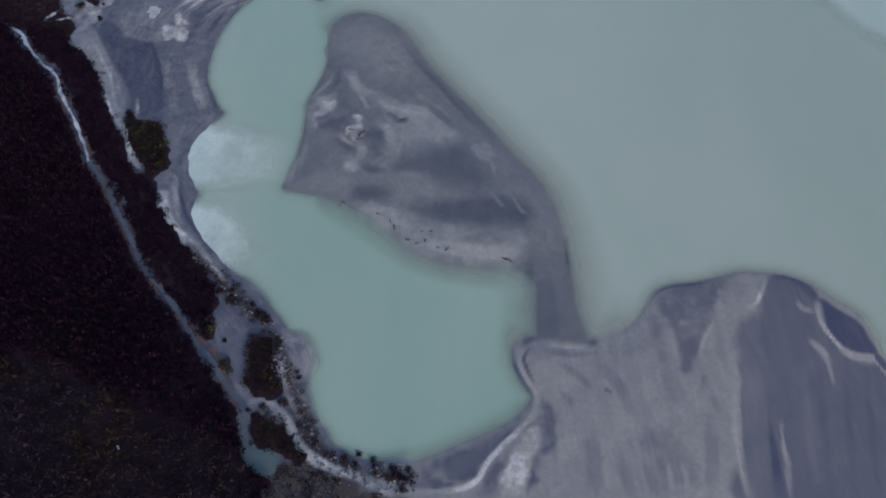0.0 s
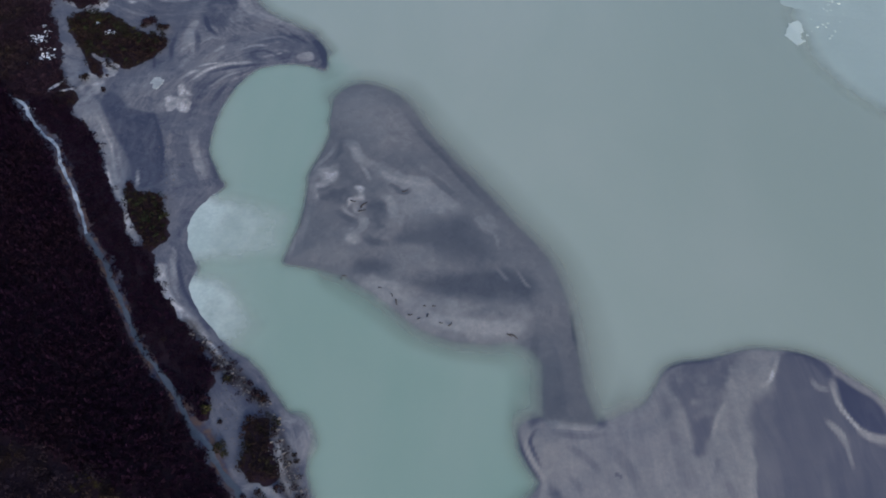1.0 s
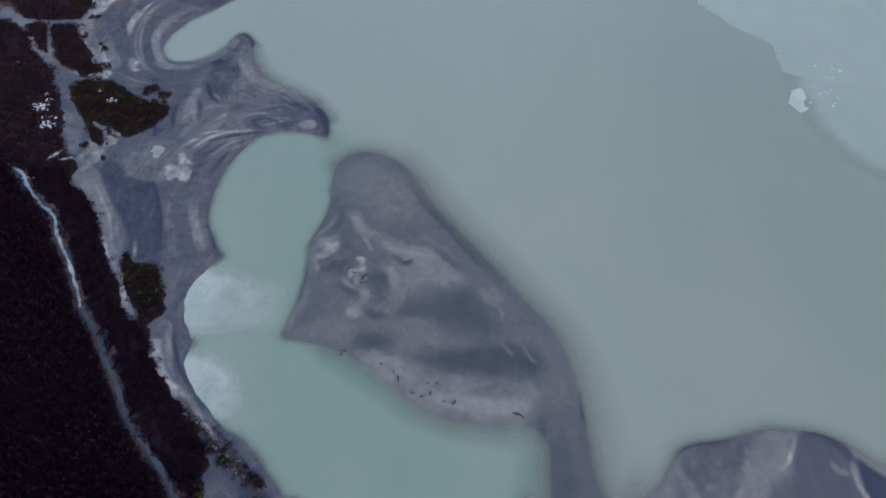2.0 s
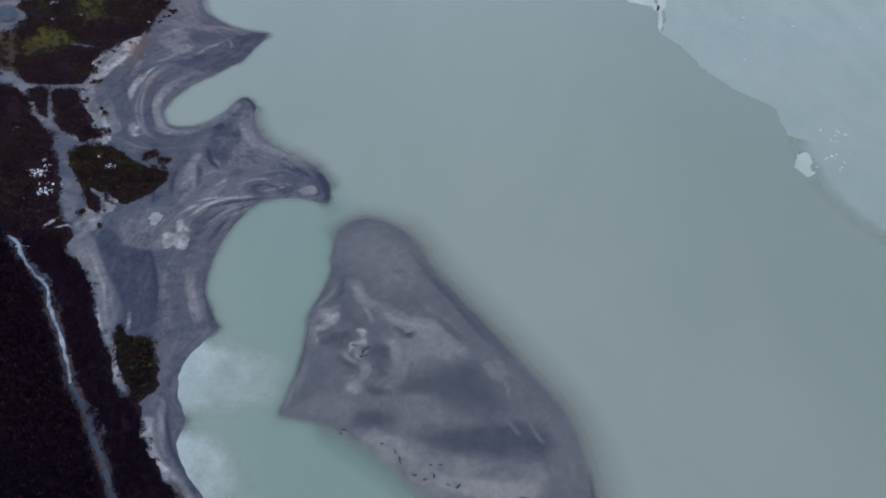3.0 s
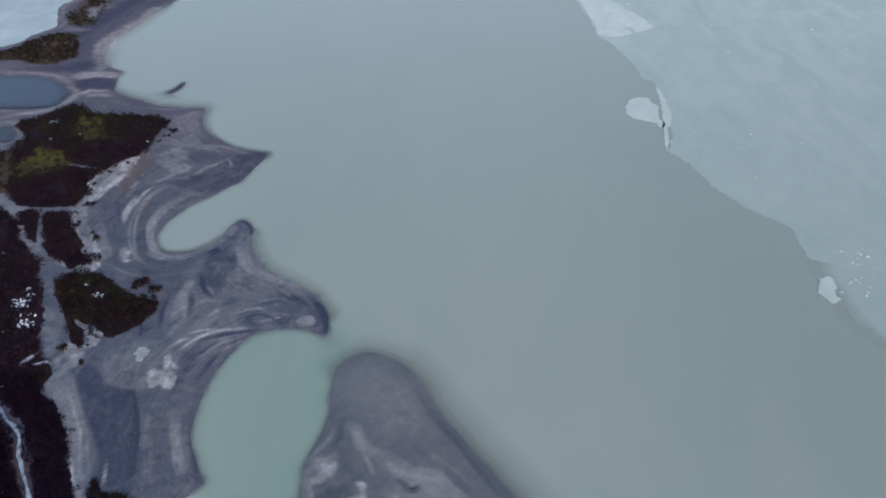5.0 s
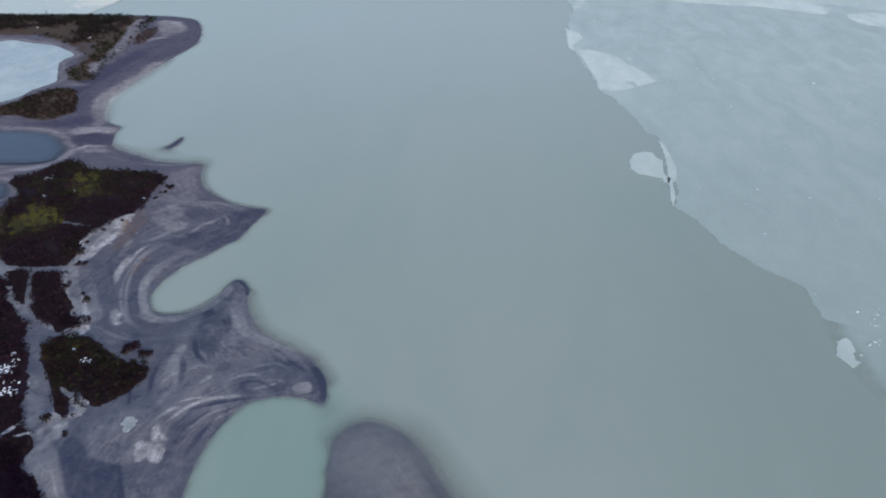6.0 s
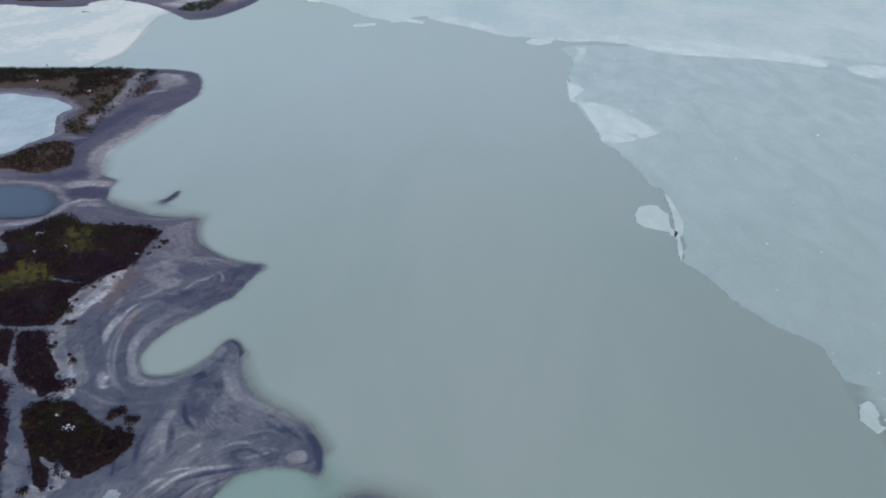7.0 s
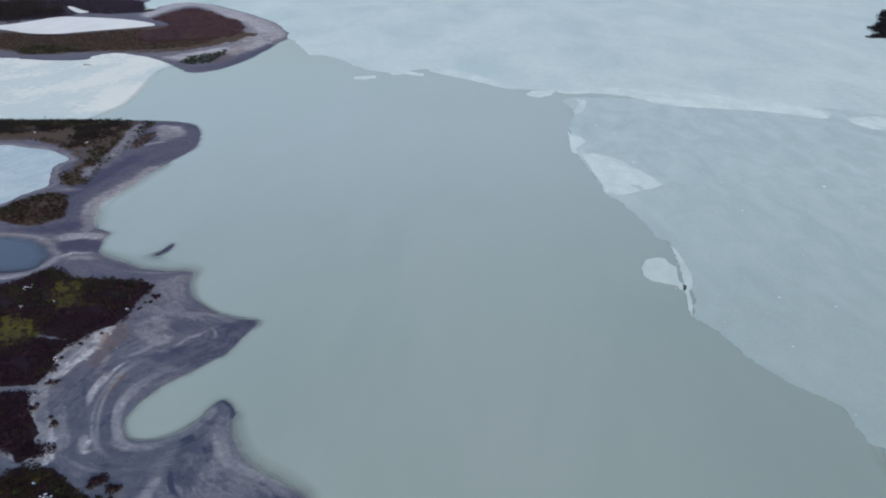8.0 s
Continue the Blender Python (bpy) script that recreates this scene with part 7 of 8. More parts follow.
thicket("brown scrub on the bank between two ponds", SCRUB_POND, MIXED, 2.0, 0.6, 1.8, 0.34)
thicket("brown and green scrub along the spit", WOOD_SPIT, MIXED, 2.6, 0.7, 2.0, 0.52, 0.6)
thicket("dark purple wood on the far spit", WOOD_FAR_SPIT, PURPLE, 3.0, 1.0, 2.6, 0.24)
thicket("green scrub on the far spit's beach", SPIT_GREEN, NEEDLES, 4.0, 1.0, 2.0, 0.1)
thicket("dark wood on a low headland across the ice", HEADLAND, SHADE, 4.5, 1.5, 3.2, 0.05)
thicket("dark leafless scrub on the spit behind the frozen pond", [(-433.7, 725.0), (-341.7, 735.9), (-329.6, 726.2), (-328.4, 701.5), (-337.0, 683.7), (-352.1, 675.5), (-377.8, 679.1), (-404.8, 676.0)] + [(-560, 660), (-590, 715)], SHADE, 2.2, 0.8, 2.2, 0.36)
thicket("sparse brown heath along the far spit", [(-691.2, 1161.9), (-606.6, 1156.7), (-510.7, 1218.4), (-478.4, 1140.5), (-386.4, 1174.4), (-399.1, 1096.4), (-507.5, 1051.0), (-581.1, 1024.3), (-624.4, 1048.6)] + [(-860, 1110)], RUSTY, 4.0, 0.3, 1.0, 0.12)
thicket("dark spruce wood behind the far pond", FAR_WOOD, SHADE, 4.4, 2.6, 4.6, 0.05, 0.6, SPIKES)
thicket("dusky low scrub between the far pond and the woods", FAR_BACK, DUSK, 5.0, 0.6, 1.6, 0.2)
thicket("dusky purple heath on the far shore", FAR_HEATH, DUSK, 4.0, 0.8, 2.0, 0.06)
thicket("taller grey-brown wood with green crowns on a knoll", WOOD_HILL, GREY, 2.8, 1.8, 3.4, 0.08, 0.95, TALL)
thicket("yellow-green crowns among the taller wood", [(-110.9, 83.4), (-103.4, 84.8), (-90.7, 79.7), (-76.6, 74.0), (-80.9, 67.4), (-95.8, 71.2), (-107.1, 76.9)], MIXED, 5.0, 3.0, 5.0, 0.5, 0.22, TALL)
thicket("dark low shrubs among the stones of the lagoon bank", [(-44.7, 86.0), (-38.8, 79.7), (-31.5, 72.1), (-23.3, 68.2), (-12.6, 66.7), (-5.9, 67.4), (-5.5, 62.0), (-12.2, 62.2), (-23.0, 65.5), (-32.6, 69.5), (-39.7, 75.5), (-44.4, 82.6)], BARE, 1.7, 0.4, 1.3, 0.3, 0.55)
thicket("dark twiggy shrubs between boulders on the lagoon bank", [(-81.5, 136.1), (-73.3, 128.0), (-62.4, 118.3), (-54.1, 110.9), (-49.1, 103.6), (-44.1, 96.6), (-39.4, 88.1), (-34.1, 79.1), (-30.2, 73.7), (-35.9, 75.8), (-41.9, 83.6), (-47.5, 92.8), (-51.4, 103.5), (-60.6, 109.5), (-70.4, 118.8), (-79.9, 129.6)], BARE, 2.0, 0.3, 1.1, 0.42, 0.5)
thicket("black spruce and alder on the spit's lakeward corner", [(-361.1, 733.7), (-319.5, 737.5), (-315.3, 720.6), (-314.5, 692.8), (-323.4, 675.4), (-332.5, 655.7), (-346.4, 660.3), (-355.3, 696.6)], SHADE, 2.4, 1.0, 3.0, 0.5)
thicket("green scrub along the crest of the spit", [(-291.3, 587.6), (-298.7, 622.5), (-303.4, 662.2), (-304.6, 697.4), (-304.9, 736.5), (-295.8, 719.3), (-294.2, 678.8), (-291.2, 640.0), (-285.2, 595.5), (-284.2, 578.8)], GREEN, 2.6, 0.4, 1.1, 0.62, 0.6)
thicket("rusty brown heath on the spit's beach", [(-289.2, 663.8), (-292.3, 685.5), (-289.7, 699.1), (-284.4, 703.1), (-279.6, 683.7), (-280.4, 664.8), (-282.9, 655.4)], RUSTY, 1.7, 0.4, 1.0, 0.05)
thicket("dark green scrub in the heath of the far spit", [(-601.4, 1060.3), (-570.9, 1073.3), (-528.4, 1063.7), (-507.5, 1051.0), (-539.2, 1026.9), (-574.5, 1025.3)], NEEDLES, 5.0, 0.8, 1.6, 0.3)
thicket("sparse brown scrub beside a trail", [(-253.8, 385.1), (-247.2, 390.1), (-247.2, 399.7), (-218.4, 344.0), (-226.5, 347.0), (-236.9, 351.9)] + [(-225, 322)], MIXED, 1.8, 0.5, 1.5, 0.2)
thicket("dark green scrub along the wood's lakeward edge", [(-259.5, 421.7), (-253.9, 425.1), (-240.1, 444.3), (-223.3, 436.2), (-186.5, 434.8), (-178.7, 428.3), (-181.9, 414.1), (-206.5, 418.5), (-215.9, 402.7), (-242.8, 400.1)], NEEDLES, 2.1, 1.0, 2.3, 0.42, 0.6)
thicket("dark green bushes scattered in brown scrub", [(-170.7, 286.7), (-163.8, 290.9), (-153.0, 287.0), (-142.6, 278.5), (-130.0, 274.3), (-132.1, 263.6), (-138.9, 254.5), (-150.9, 262.1), (-160.5, 268.5)], NEEDLES, 3.0, 0.9, 2.0, 0.45, 0.45)
thicket("dark green bushes on a rise in the silt", BUSH_PATCH, NEEDLES, 2.4, 0.8, 1.9, 0.4, 0.5)
thicket("black-green bushes along the spit's crest", [(-310.2, 595.4), (-312.0, 618.4), (-325.4, 659.8), (-311.4, 680.1), (-305.6, 738.3), (-294.5, 715.9), (-292.3, 663.4), (-288.7, 610.4), (-286.2, 578.6), (-293.6, 573.2)], NEEDLES, 3.6, 0.8, 2.0, 0.42, 0.5)
thicket("dark brown scrub between the gravel track and the silt", [(-173.5, 284.8), (-165.3, 269.9), (-157.0, 257.8), (-152.9, 250.2), (-147.3, 248.6), (-148.7, 255.3), (-141.2, 251.8), (-155.6, 265.1), (-164.2, 277.6)], MIXED, 1.3, 0.6, 1.6, 0.12)
thicket("dark leafless scrub below a white track", [(-165.6, 232.8), (-164.1, 236.1), (-161.1, 242.2), (-154.9, 238.1), (-151.4, 234.0), (-152.3, 229.0), (-159.9, 230.8)], BARE, 1.3, 0.5, 1.3, 0.12)
thicket("dark leafless scrub between a track and a footpath", WOOD_WEDGE, BARE, 1.4, 0.6, 1.8, 0.1)
thicket("dark scrub where two tracks meet", [(-167.4, 232.1), (-168.4, 239.9), (-166.6, 245.7), (-165.2, 250.5), (-161.9, 246.1), (-161.1, 242.2), (-163.6, 238.1), (-165.0, 233.5)], BARE, 1.4, 0.6, 1.6, 0.12)
thicket("low brown scrub among gravel beside the lagoon", GRAVEL_SOUTH, MIXED, 2.2, 0.3, 0.9, 0.45, 0.5)
thicket("row of dark spruce along the back of the spit", [(-436.8, 730.3), (-407.7, 733.8), (-373.6, 737.8), (-344.2, 741.4), (-331.0, 741.0), (-329.7, 720.7), (-352.6, 705.6), (-393.6, 707.9), (-419.7, 701.3)] + [(-560, 690), (-580, 725)], NEEDLES, 2.2, 0.4, 1.0, 0.08, 0.8, SPIKES, "trees", "spruce_row")


def part(name, me, parent, label=""):
    """Hangs a mesh under its thing as a part."""
    ob = new(name, me)
    ob.parent = parent
    return tagged(ob, label)


def stems_mesh(count, tall, spread, seed):
    """Tapered stems that fan out from one root."""
    r = np.random.default_rng(seed)
    co, faces = [], []
    for _ in range(count):
        a, lean = r.uniform(0, 2 * np.pi), r.uniform(0.3, 1.0) * spread
        tip = np.array([lean * np.cos(a), lean * np.sin(a), tall * r.uniform(0.7, 1.0)])
        base = len(co)
        for h, w in ((0.0, 0.06), (0.5, 0.045), (1.0, 0.015)):
            for k in range(4):
                b = k * np.pi / 2
                co.append(tip * (h**1.2, h**1.2, h) + (w * np.cos(b), w * np.sin(b), 0))
        for ring in range(2):
            for k in range(4):
                p, q = base + ring * 4 + k, base + ring * 4 + (k + 1) % 4
                faces.append((p, q, q + 4, p + 4))
    return mesh_of("stems", np.array(co), np.array(faces), BARK)


def shrub_things(material, label, seed):
    """A shrub of about one metre's radius: stems and a ragged crown."""
    root = new("shrub")
    part("stems", stems_mesh(7, 0.8, 0.7, seed), root, "thin dark stems")
    crown = spray_bush(110, 0.95, 0.17, seed + 100).reshape(-1, 3)
    part("crown", mesh_of("crown", crown, np.arange(len(crown)).reshape(-1, 3), material), root)
    return tagged(root, label, "shrub", "lone shrubs on the silt")


SHRUBS = [
    shrub_things(MIXED, "rounded brown shrub on bare silt", 1),
    shrub_things(BARE, "dark leafless shrub on bare silt", 2),
    shrub_things(GREEN, "olive-green shrub on bare silt", 3),
]


def sow(kinds, places):
    """Stands copies of the shrubs at plan places of a given radius; the first of each kind is moved there itself."""
    for x, y, r, k in places:
        ob = kinds[k]
        m = Matrix.LocRotScale((x, y, height_at(x, y) - 0.05), Euler((0, 0, x * 1.7 + y)), (r, r, r * 0.8))
        if ob.get("stands"):
            c = copy_thing(ob, m)
            c.matrix_basis = m
        else:
            ob.matrix_basis = m
            ob["stands"] = 1


sow(SHRUBS, [
    (-62.3, 94.0, 2.0, 0), (-60.6, 91.9, 1.3, 2), (-65.5, 114.9, 1.7, 0), (-70.2, 107.5, 2.2, 1), (-69.0, 104.6, 1.8, 2),
    (-64.0, 101.3, 0.9, 0), (-55.8, 110.8, 1.9, 1), (-53.5, 109.4, 1.6, 0), (-58.5, 114.4, 1.1, 1), (-69.4, 118.3, 1.3, 0),
    (-53.2, 80.7, 0.9, 1), (-49.5, 82.0, 1.2, 0), (-44.7, 83.5, 1.2, 1), (-75.2, 124.7, 1.4, 0), (-87.3, 127.0, 1.2, 1),
])
sow(SHRUBS, [
    (-11.0, 65.3, 1.6, 1), (-12.0, 67.1, 1.3, 1), (-8.5, 64.2, 1.4, 1), (-8.8, 61.5, 1.2, 1), (-17.2, 69.0, 1.2, 1), (-16.9, 67.4, 0.8, 1), (-21.2, 70.5, 1.2, 1), (-24.7, 69.0, 1.3, 1), (-22.1, 67.7, 1.0, 1), (-41.7, 93.2, 0.9, 1), (-40.8, 91.5, 1.0, 1),
])
sow(SHRUBS, [
    (-140.4, 285.6, 2.2, 0), (-138.3, 286.6, 2.0, 1), (-134.0, 282.7, 1.7, 0), (-131.7, 282.8, 1.4, 1), (-117.4, 189.3, 1.7, 1),
    (-153.7, 246.7, 1.3, 0), (-144.2, 240.2, 1.0, 1), (-145.0, 248.1, 0.9, 1), (-186.2, 342.8, 1.2, 1), (-183.0, 343.1, 1.0, 1),
    (-189.5, 353.5, 1.5, 1), (-171.2, 316.5, 1.3, 1), (-163.3, 301.7, 1.1, 1), (-183.3, 326.7, 1.1, 1), (-101.1, 176.7, 1.3, 2),
    (-173.3, 419.7, 1.4, 0), (-174.3, 412.1, 1.0, 2), (-174.3, 406.8, 0.8, 0), (-172.2, 413.7, 0.8, 0), (-183.5, 399.4, 1.0, 0),
])


sow(SHRUBS, [
    (-189.7, 350.2, 2.4, 1), (-194.4, 356.9, 1.7, 0), (-183.4, 341.3, 1.6, 1), (-185.8, 340.6, 1.7, 1), (-183.1, 323.8, 1.6, 0), (-170.1, 314.6, 2.0, 1), (-173.7, 319.0, 1.3, 1), (-178.1, 313.0, 1.6, 0), (-169.2, 301.2, 1.7, 1), (-171.0, 417.9, 1.9, 1), (-171.9, 413.0, 1.3, 0), (-170.7, 420.0, 1.5, 1), (-174.8, 405.4, 1.1, 1),
])
sow(SHRUBS, [
    (-178.7, 424.8, 1.4, 0), (-153.1, 245.5, 2.4, 1), (-147.8, 247.3, 1.3, 1), (-143.4, 239.1, 1.1, 0), (-139.6, 284.6, 2.6, 1), (-138.1, 287.1, 2.4, 1), (-140.8, 282.5, 1.6, 0), (-132.2, 281.2, 2.3, 1), (-130.7, 282.5, 1.9, 1), (-177.5, 429.3, 1.6, 0), (-190.3, 359.5, 1.4, 1), (-187.3, 371.2, 1.2, 1), (-182.2, 381.2, 1.2, 0),
])


def spruce(label, seed):
    """A small spruce: straight trunk and drooping tiers of needles."""
    root = new("spruce")
    part("trunk", stems_mesh(1, 2.6, 0.02, seed), root, "grey-brown trunk")
    crown = SPIKES[seed % len(SPIKES)].reshape(-1, 3) * (0.9, 0.9, 1.1)
    part("crown", mesh_of("crown", crown, np.arange(len(crown)).reshape(-1, 3), NEEDLES), root)
    return tagged(root, label, "tree", "spruces on the spit")


SPRUCES = [spruce("small dark spruce on the spit", 5), spruce("slender dark spruce standing above scrub", 6)]
sow(SPRUCES, [
    (-394.0, 729.0, 2.3, 0), (-337.4, 733.0, 1.9, 1), (-333.4, 735.2, 1.5, 0), (-328.0, 735.6, 2.2, 1), (-323.0, 734.4, 1.8, 0),
    (-359.3, 731.2, 1.3, 1), (-373.8, 729.5, 1.4, 0), (-413.2, 727.0, 1.5, 1), (-403.6, 728.0, 1.2, 0), (-384.3, 730.1, 1.3, 1),
    (-347.4, 724.1, 1.6, 1), (-340.2, 724.9, 1.7, 0), (-332.4, 722.2, 1.5, 1), (-325.4, 724.8, 1.9, 0),
    (-321.4, 727.2, 1.4, 1), (-310.5, 726.6, 1.7, 0), (-306.8, 728.9, 1.4, 1), (-299.9, 724.2, 1.3, 0), (-419.1, 717.5, 1.7, 1),
    (-370.5, 721.4, 1.6, 0), (-360.9, 722.5, 1.5, 1), (-339.3, 693.4, 1.4, 0), (-331.6, 697.7, 1.5, 1),
])


# ---- stream ----
def ribbon(name, points, width, lift, material, label, category):
    """A strip that follows a plan curve on the ground."""
    line = wobble(curve(points, False, 8), 0.5, 4.0)
    way = np.gradient(line, axis=0)
    side = np.stack([-way[:, 1], way[:, 0]], 1) / np.hypot(*way.T)[:, None]
    w = np.array([width * (0.5 + 0.35 * noise.noise((x / 5, y / 5, 3.1))) for x, y in line])[:, None]
    rows = [line + side * w * k for k in (-1, -0.4, 0.4, 1)]
    co = np.concatenate([np.c_[r, height_many(r[:, 0], r[:, 1]) + lift * up] for r, up in zip(rows, (0.2, 1, 1, 0.2))])
    n = len(line)
    quads = [(k * n + i, k * n + i + 1, (k + 1) * n + i + 1, (k + 1) * n + i) for k in range(3) for i in range(n - 1)]
    ob = new(name, mesh_of(name, co, np.array(quads)[:, ::-1], material, True))
    return tagged(ob, label, category, kind="structure")


ribbon("stream_frozen", [(-183.3, 236.5), (-177.8, 232.9), (-170.7, 228.1), (-166.0, 221.2), (-158.1, 213.3), (-149.8, 206.2), (-145.2, 197.6), (-139.3, 189.4), (-133.6, 181.5), (-128.3, 172.5), (-124.7, 166.2)], 1.05, 0.12, STREAM_SNOW, "narrow stream covered with white and blue ice", "stream")
ribbon("stream", [(-124.7, 166.2), (-118.6, 159.1), (-113.4, 153.4), (-110.4, 147.7), (-105.3, 141.1), (-99.5, 132.6), (-93.0, 123.4), (-84.1, 114.8), (-76.9, 106.5), (-71.5, 99.3), (-66.7, 95.1), (-62.8, 90.0), (-58.5, 85.1), (-54.6, 81.6), (-53.1, 75.5), (-51.0, 70.0), (-48.3, 67.6)], 1.6, 0.1, STREAM_ICE, "narrow slate-blue stream through dark scrub", "stream")


# ---- stones, snow and driftwood ----
def lump(seed, flat=0.7, rough=0.3):
    """One irregular stone of about half a metre's radius."""
    bm = bmesh.new()
    bmesh.ops.create_icosphere(bm, subdivisions=1, radius=0.5)
    for v in bm.verts:
        v.co *= 1 + rough * noise.noise(v.co * 2.3 + Vector((seed * 3.1, seed, 0)))
        v.co.z *= flat
    me = bpy.data.meshes.new("lump")
    bm.to_mesh(me)
    bm.free()
    return me


STONES = []
for seed in range(6):
    me = lump(seed, 0.7, 0.8)
    me.materials.append(ROCK)
    STONES.append(me)
x, y = scatter(BOULDER_SHORE, 1.6)
order = rng.permutation(len(x))
x, y = x[order], y[order]
for k in range(170):
    z = height_at(x[k], y[k])
    if z > 0.05:
        ob = tagged(new("boulder", STONES[k % 6]), "grey boulder on the lagoon's stony shore", "boulder", "boulders along the lagoon")
        s = 0.5 + 0.9 * rng.random() ** 2
        ob.matrix_basis = Matrix.LocRotScale((x[k], y[k], z + 0.1 * s), Euler(rng.uniform(0, 6.3, 3) * (0.1, 0.1, 1)), (s, s * rng.uniform(0.7, 1.2), s))


def rubble(name, label, places, low, high):
    """Many small stones as one object."""
    x, y = places
    z = height_many(x, y)
    keep = z > 0.0
    x, y, z = x[keep], y[keep], z[keep]
    parts, faces, base = [], [], 0
    shapes = []
    for me in STONES:
        co = np.array([v.co for v in me.vertices])
        shapes.append((co, np.array([p.vertices for p in me.polygons])))
    for k in range(len(x)):
        co, tri = shapes[k % 6]
        a, s = rng.uniform(0, 6.3), low + (high - low) * rng.random() ** 2.5
        c, sn = np.cos(a) * s, np.sin(a) * s
        parts.append(np.stack([x[k] + c * co[:, 0] - sn * co[:, 1], y[k] + sn * co[:, 0] + c * co[:, 1], z[k] + 0.1 * s + s * co[:, 2]], 1))
        faces.append(tri + base)
        base += len(co)
    return tagged(new(name, mesh_of(name, np.concatenate(parts), np.concatenate(faces), ROCK)), label, "stones", kind="stuff")


rubble("shore_rubble", "grey stones strewn along the lagoon's shore", scatter(BOULDER_SHORE, 0.95), 0.15, 0.75)
rubble("gravel_stones", "pale and dark stones among low scrub", scatter(GRAVEL_SOUTH, 1.7), 0.15, 0.55)
rubble("bank_gravel", "pale gravel on the bank of the stream", scatter(BANK_GRAVEL, 0.9), 0.12, 0.5)
rubble("spit_stones", "pale stones along the spit's crest", scatter([(-296.8, 609.5), (-297.0, 648.0), (-295.6, 681.9), (-288.3, 699.3), (-280.4, 691.8), (-285.7, 664.2), (-287.0, 630.6), (-284.3, 591.9)], 2.4), 0.5, 1.5)
rubble("debris", "dark flood debris strewn on the silt flat", scatter([(-120.1, 227.8), (-116.9, 228.1), (-107.8, 209.5), (-99.6, 186.0), (-103.5, 184.6), (-111.4, 206.7)], 1.7), 0.15, 0.7)
rubble("beach_stones", "scattered stones and turf clods on the upper beach", scatter([(-178.9, 426.9), (-177.7, 387.4), (-174.9, 356.0), (-169.8, 353.7), (-169.8, 382.1), (-170.3, 417.3)], 2.4), 0.3, 1.1)

DRIFTS = []
for seed in range(5):
    me = lump(20 + seed, 0.35, 1.1)
    me.materials.append(SNOW)
    DRIFTS.append(me)


def snow_at(cx, cy, reach, count, low=0.25, high=0.95):
    """A few leftover patches of snow round a plan place."""
    for k in range(count):
        x, y = cx + rng.normal(0, reach), cy + rng.normal(0, reach)
        s = rng.uniform(low, high)
        ob = tagged(new("snow_patch", DRIFTS[k % 5]), "small patch of old white snow among dark scrub", "snow", "snow patches")
        ob.matrix_basis = Matrix.LocRotScale((x, y, height_at(x, y) + 0.1), Euler((0, 0, rng.uniform(0, 6.3))), (s * rng.uniform(0.8, 1.8), s, s))


for (cx, cy, cr), count in zip(CLEARINGS, (44, 40, 0, 10, 4, 4, 6, 3, 4, 9, 5, 5)):
    snow_at(cx, cy, cr * 0.5, count, 0.25, 1.0)
snow_at(-168.7, 226.3, 1.0, 4, 0.5, 1.2)
snow_at(-160.5, 220.1, 0.3, 1, 0.4, 0.6)
snow_at(-331.9, 668.3, 1.5, 5, 1.0, 2.2)
snow_at(-384.6, 693.3, 0.8, 2, 1.0, 1.6)
snow_at(-307.0, 649.8, 0.8, 2, 0.8, 1.4)
snow_at(-97.3, 58.7, 0.5, 2, 0.7, 1.1)
snow_at(-85.4, 67.1, 0.5, 2, 0.4, 0.7)


for outline, label in (
    ([(-126.7, 246.3), (-125.5, 248.9), (-122.6, 248.2), (-121.8, 244.7), (-123.1, 242.1), (-125.4, 243.8)], "thin bluish ice on a puddle in the silt"),
):
    middle = np.mean(outline, 0)
    slab("ice_puddle", outline, 0.5, THIN_PLATE, label, top=max(height_at(*q) for q in outline) + 0.06, rough=1.1, length=2.2, group="ice puddles")


def log_mesh(seed):
    """A bent, tapered drift log of one metre with a broken stub."""
    bm = bmesh.new()
    rings = []
    for k in range(6):
        u = k / 5
        c = Vector((u - 0.5, 0.06 * math.sin(u * 4 + seed), 0.05))
        rings.append([bm.verts.new(c + Vector((0, (0.06 - 0.035 * u) * math.cos(a), (0.06 - 0.035 * u) * math.sin(a)))) for a in (0, 1.26, 2.51, 3.77, 5.03)])
    for p, q in zip(rings, rings[1:]):
        for k in range(5):
            bm.faces.new((p[k], p[(k + 1) % 5], q[(k + 1) % 5], q[k]))
    bm.faces.new(rings[0]), bm.faces.new(rings[-1][::-1])
    bmesh.ops.recalc_face_normals(bm, faces=bm.faces[:])
    me = bpy.data.meshes.new("driftwood")
    bm.to_mesh(me)
    bm.free()
    me.materials.append(WOOD)
    return me


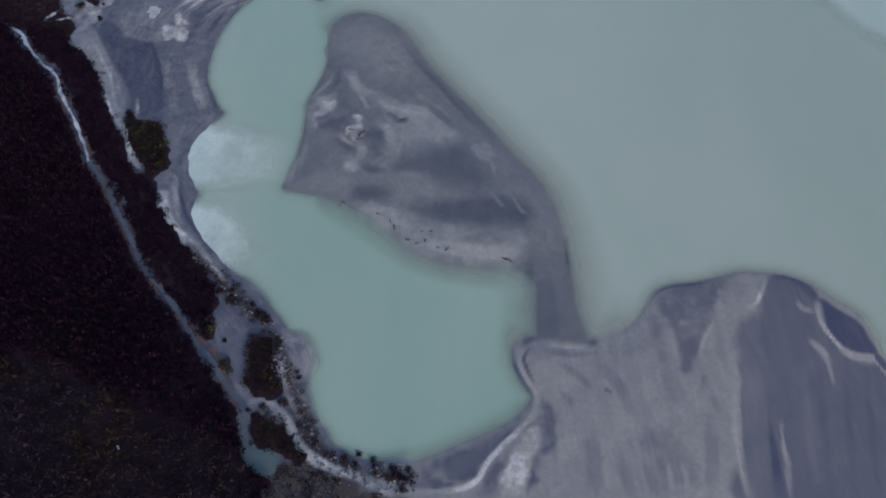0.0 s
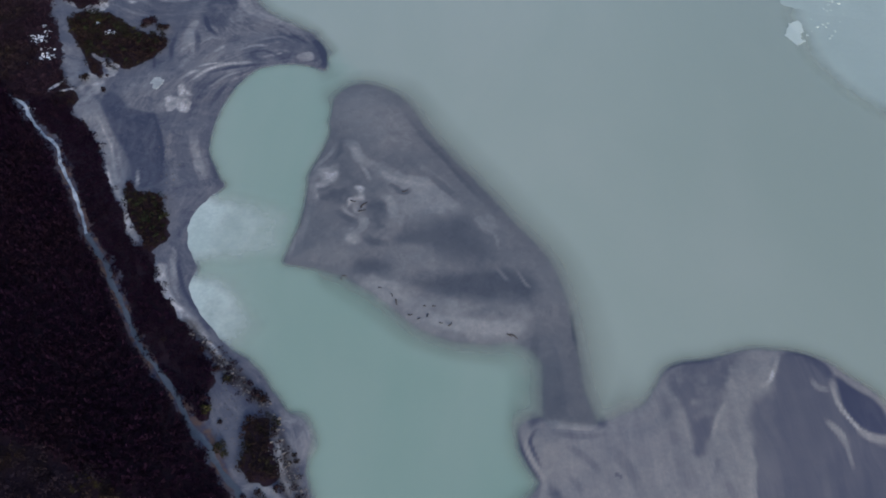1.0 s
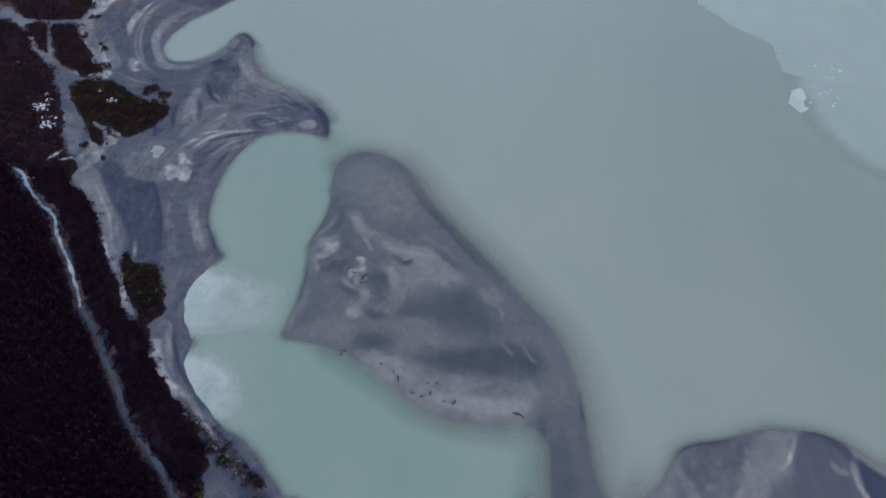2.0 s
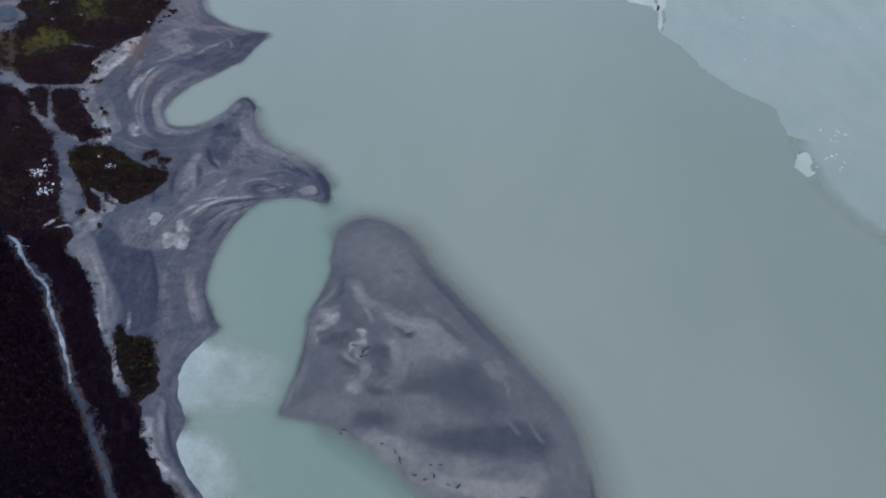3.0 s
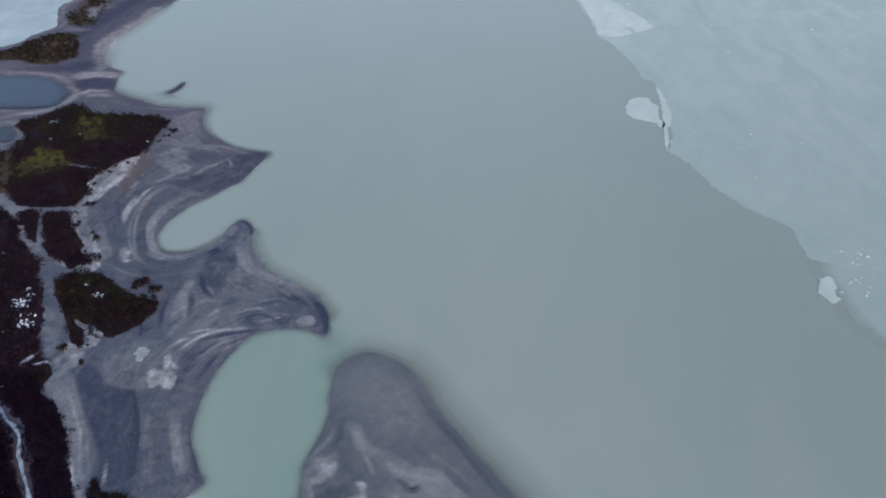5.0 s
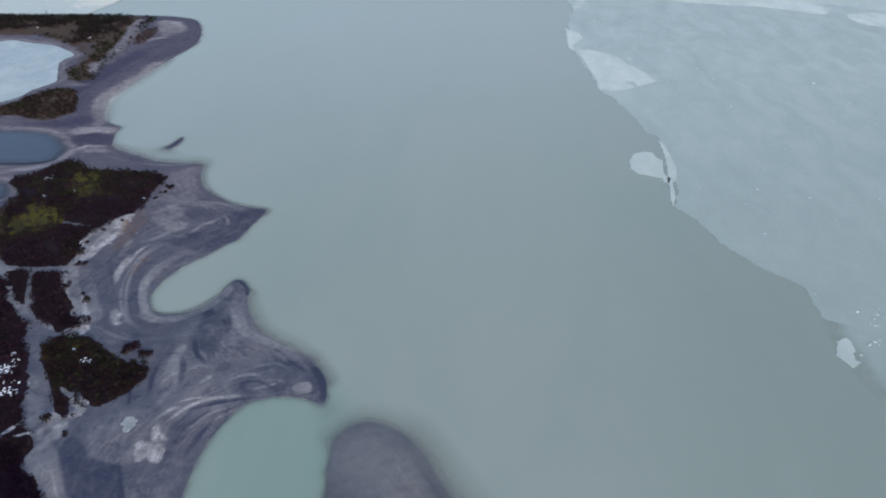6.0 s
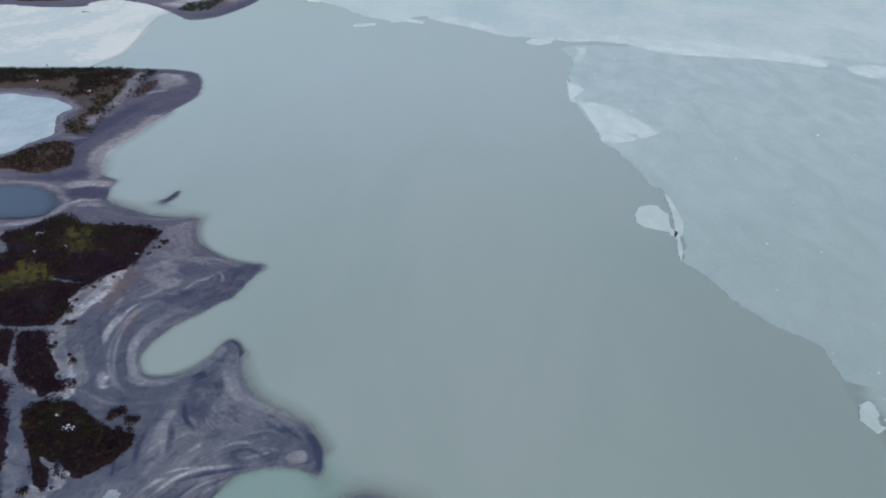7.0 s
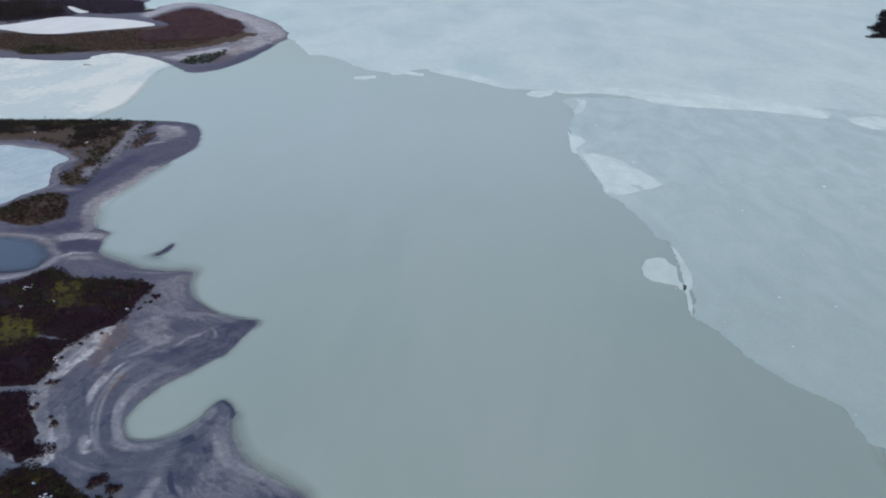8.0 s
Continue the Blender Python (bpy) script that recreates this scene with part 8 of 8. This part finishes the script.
LOGS = [log_mesh(s) for s in range(3)]
for k, (x, y, length, turn) in enumerate([
    (-33.7, 186.5, 3.6, 60), (-34.0, 183.8, 2.6, 35), (-37.7, 188.1, 2.2, 0), (-36.4, 155.7, 1.6, 0), (-18.6, 146.5, 2.2, -60),
    (-13.8, 142.0, 1.4, 20), (-8.1, 142.0, 1.2, 80), (-6.5, 145.5, 1.0, 30), (-1.0, 139.2, 1.8, 70), (18.8, 136.2, 3.0, -25),
    (17.5, 136.5, 1.8, -10), (-19.8, 194.3, 2.4, 40), (-24.3, 151.6, 1.2, 10), (-10.8, 140.7, 1.0, 50), (-37.4, 154.5, 1.0, 100),
    (-9.4, 145.3, 0.9, 0), (-3.9, 139.4, 1.1, 15), (-20.3, 149.1, 1.3, 130),
]):
    ob = tagged(new("driftwood", LOGS[k % 3]), "dark waterlogged branch stranded on grey sand", "driftwood", "driftwood on the island")
    ob.matrix_basis = Matrix.LocRotScale((x, y, max(height_at(x, y), 0.0) + 0.02), Euler((0, 0, radians(turn))), (length, 2.6 + length, 3.0))


log = tagged(new("driftwood", LOGS[0]), "dark log frozen into the white bay ice", "driftwood")
log.matrix_basis = Matrix.LocRotScale((-472.0, 969.6, 0.1), Euler((0, 0, 0.2)), (9.0, 14.0, 9.0))


# ---- broken ice along the sheet's edge ----
BLOCKS = []
for seed in range(5):
    me = lump(40 + seed, 0.3, 0.9)
    me.materials.append(SNOW_ICE)
    BLOCKS.append(me)
for x0, y0, x1, y1, count, low, high in (
    (150.0, 303.0, 166.0, 318.0, 14, 0.5, 1.7),
    (160.0, 322.0, 174.0, 336.0, 12, 0.5, 2.2),
    (92.0, 757.1, 118.1, 813.1, 16, 0.8, 2.2),
    (99.7, 450.6, 117.0, 494.5, 10, 0.6, 1.6),
    (102.5, 651.5, 359.1, 875.9, 30, 0.8, 2.0),
    (107.1, 853.7, 310.5, 809.5, 46, 0.6, 1.5),
    (109.6, 383.0, 274.5, 596.3, 26, 0.5, 1.4),
):
    for k in range(count):
        x, y = x0 + (x1 - x0) * rng.random() + rng.normal(0, 2.0), y0 + (y1 - y0) * rng.random() + rng.normal(0, 2.0)
        w = rng.uniform(low, high)
        ob = tagged(new("ice_block", BLOCKS[k % 5]), "small white block of broken ice on the ice sheet", "ice", "ice blocks")
        ob.matrix_basis = Matrix.LocRotScale((x, y, 0.1), Euler((0, 0, rng.uniform(0, 6.3))), (w * rng.uniform(0.8, 1.7), w, w))
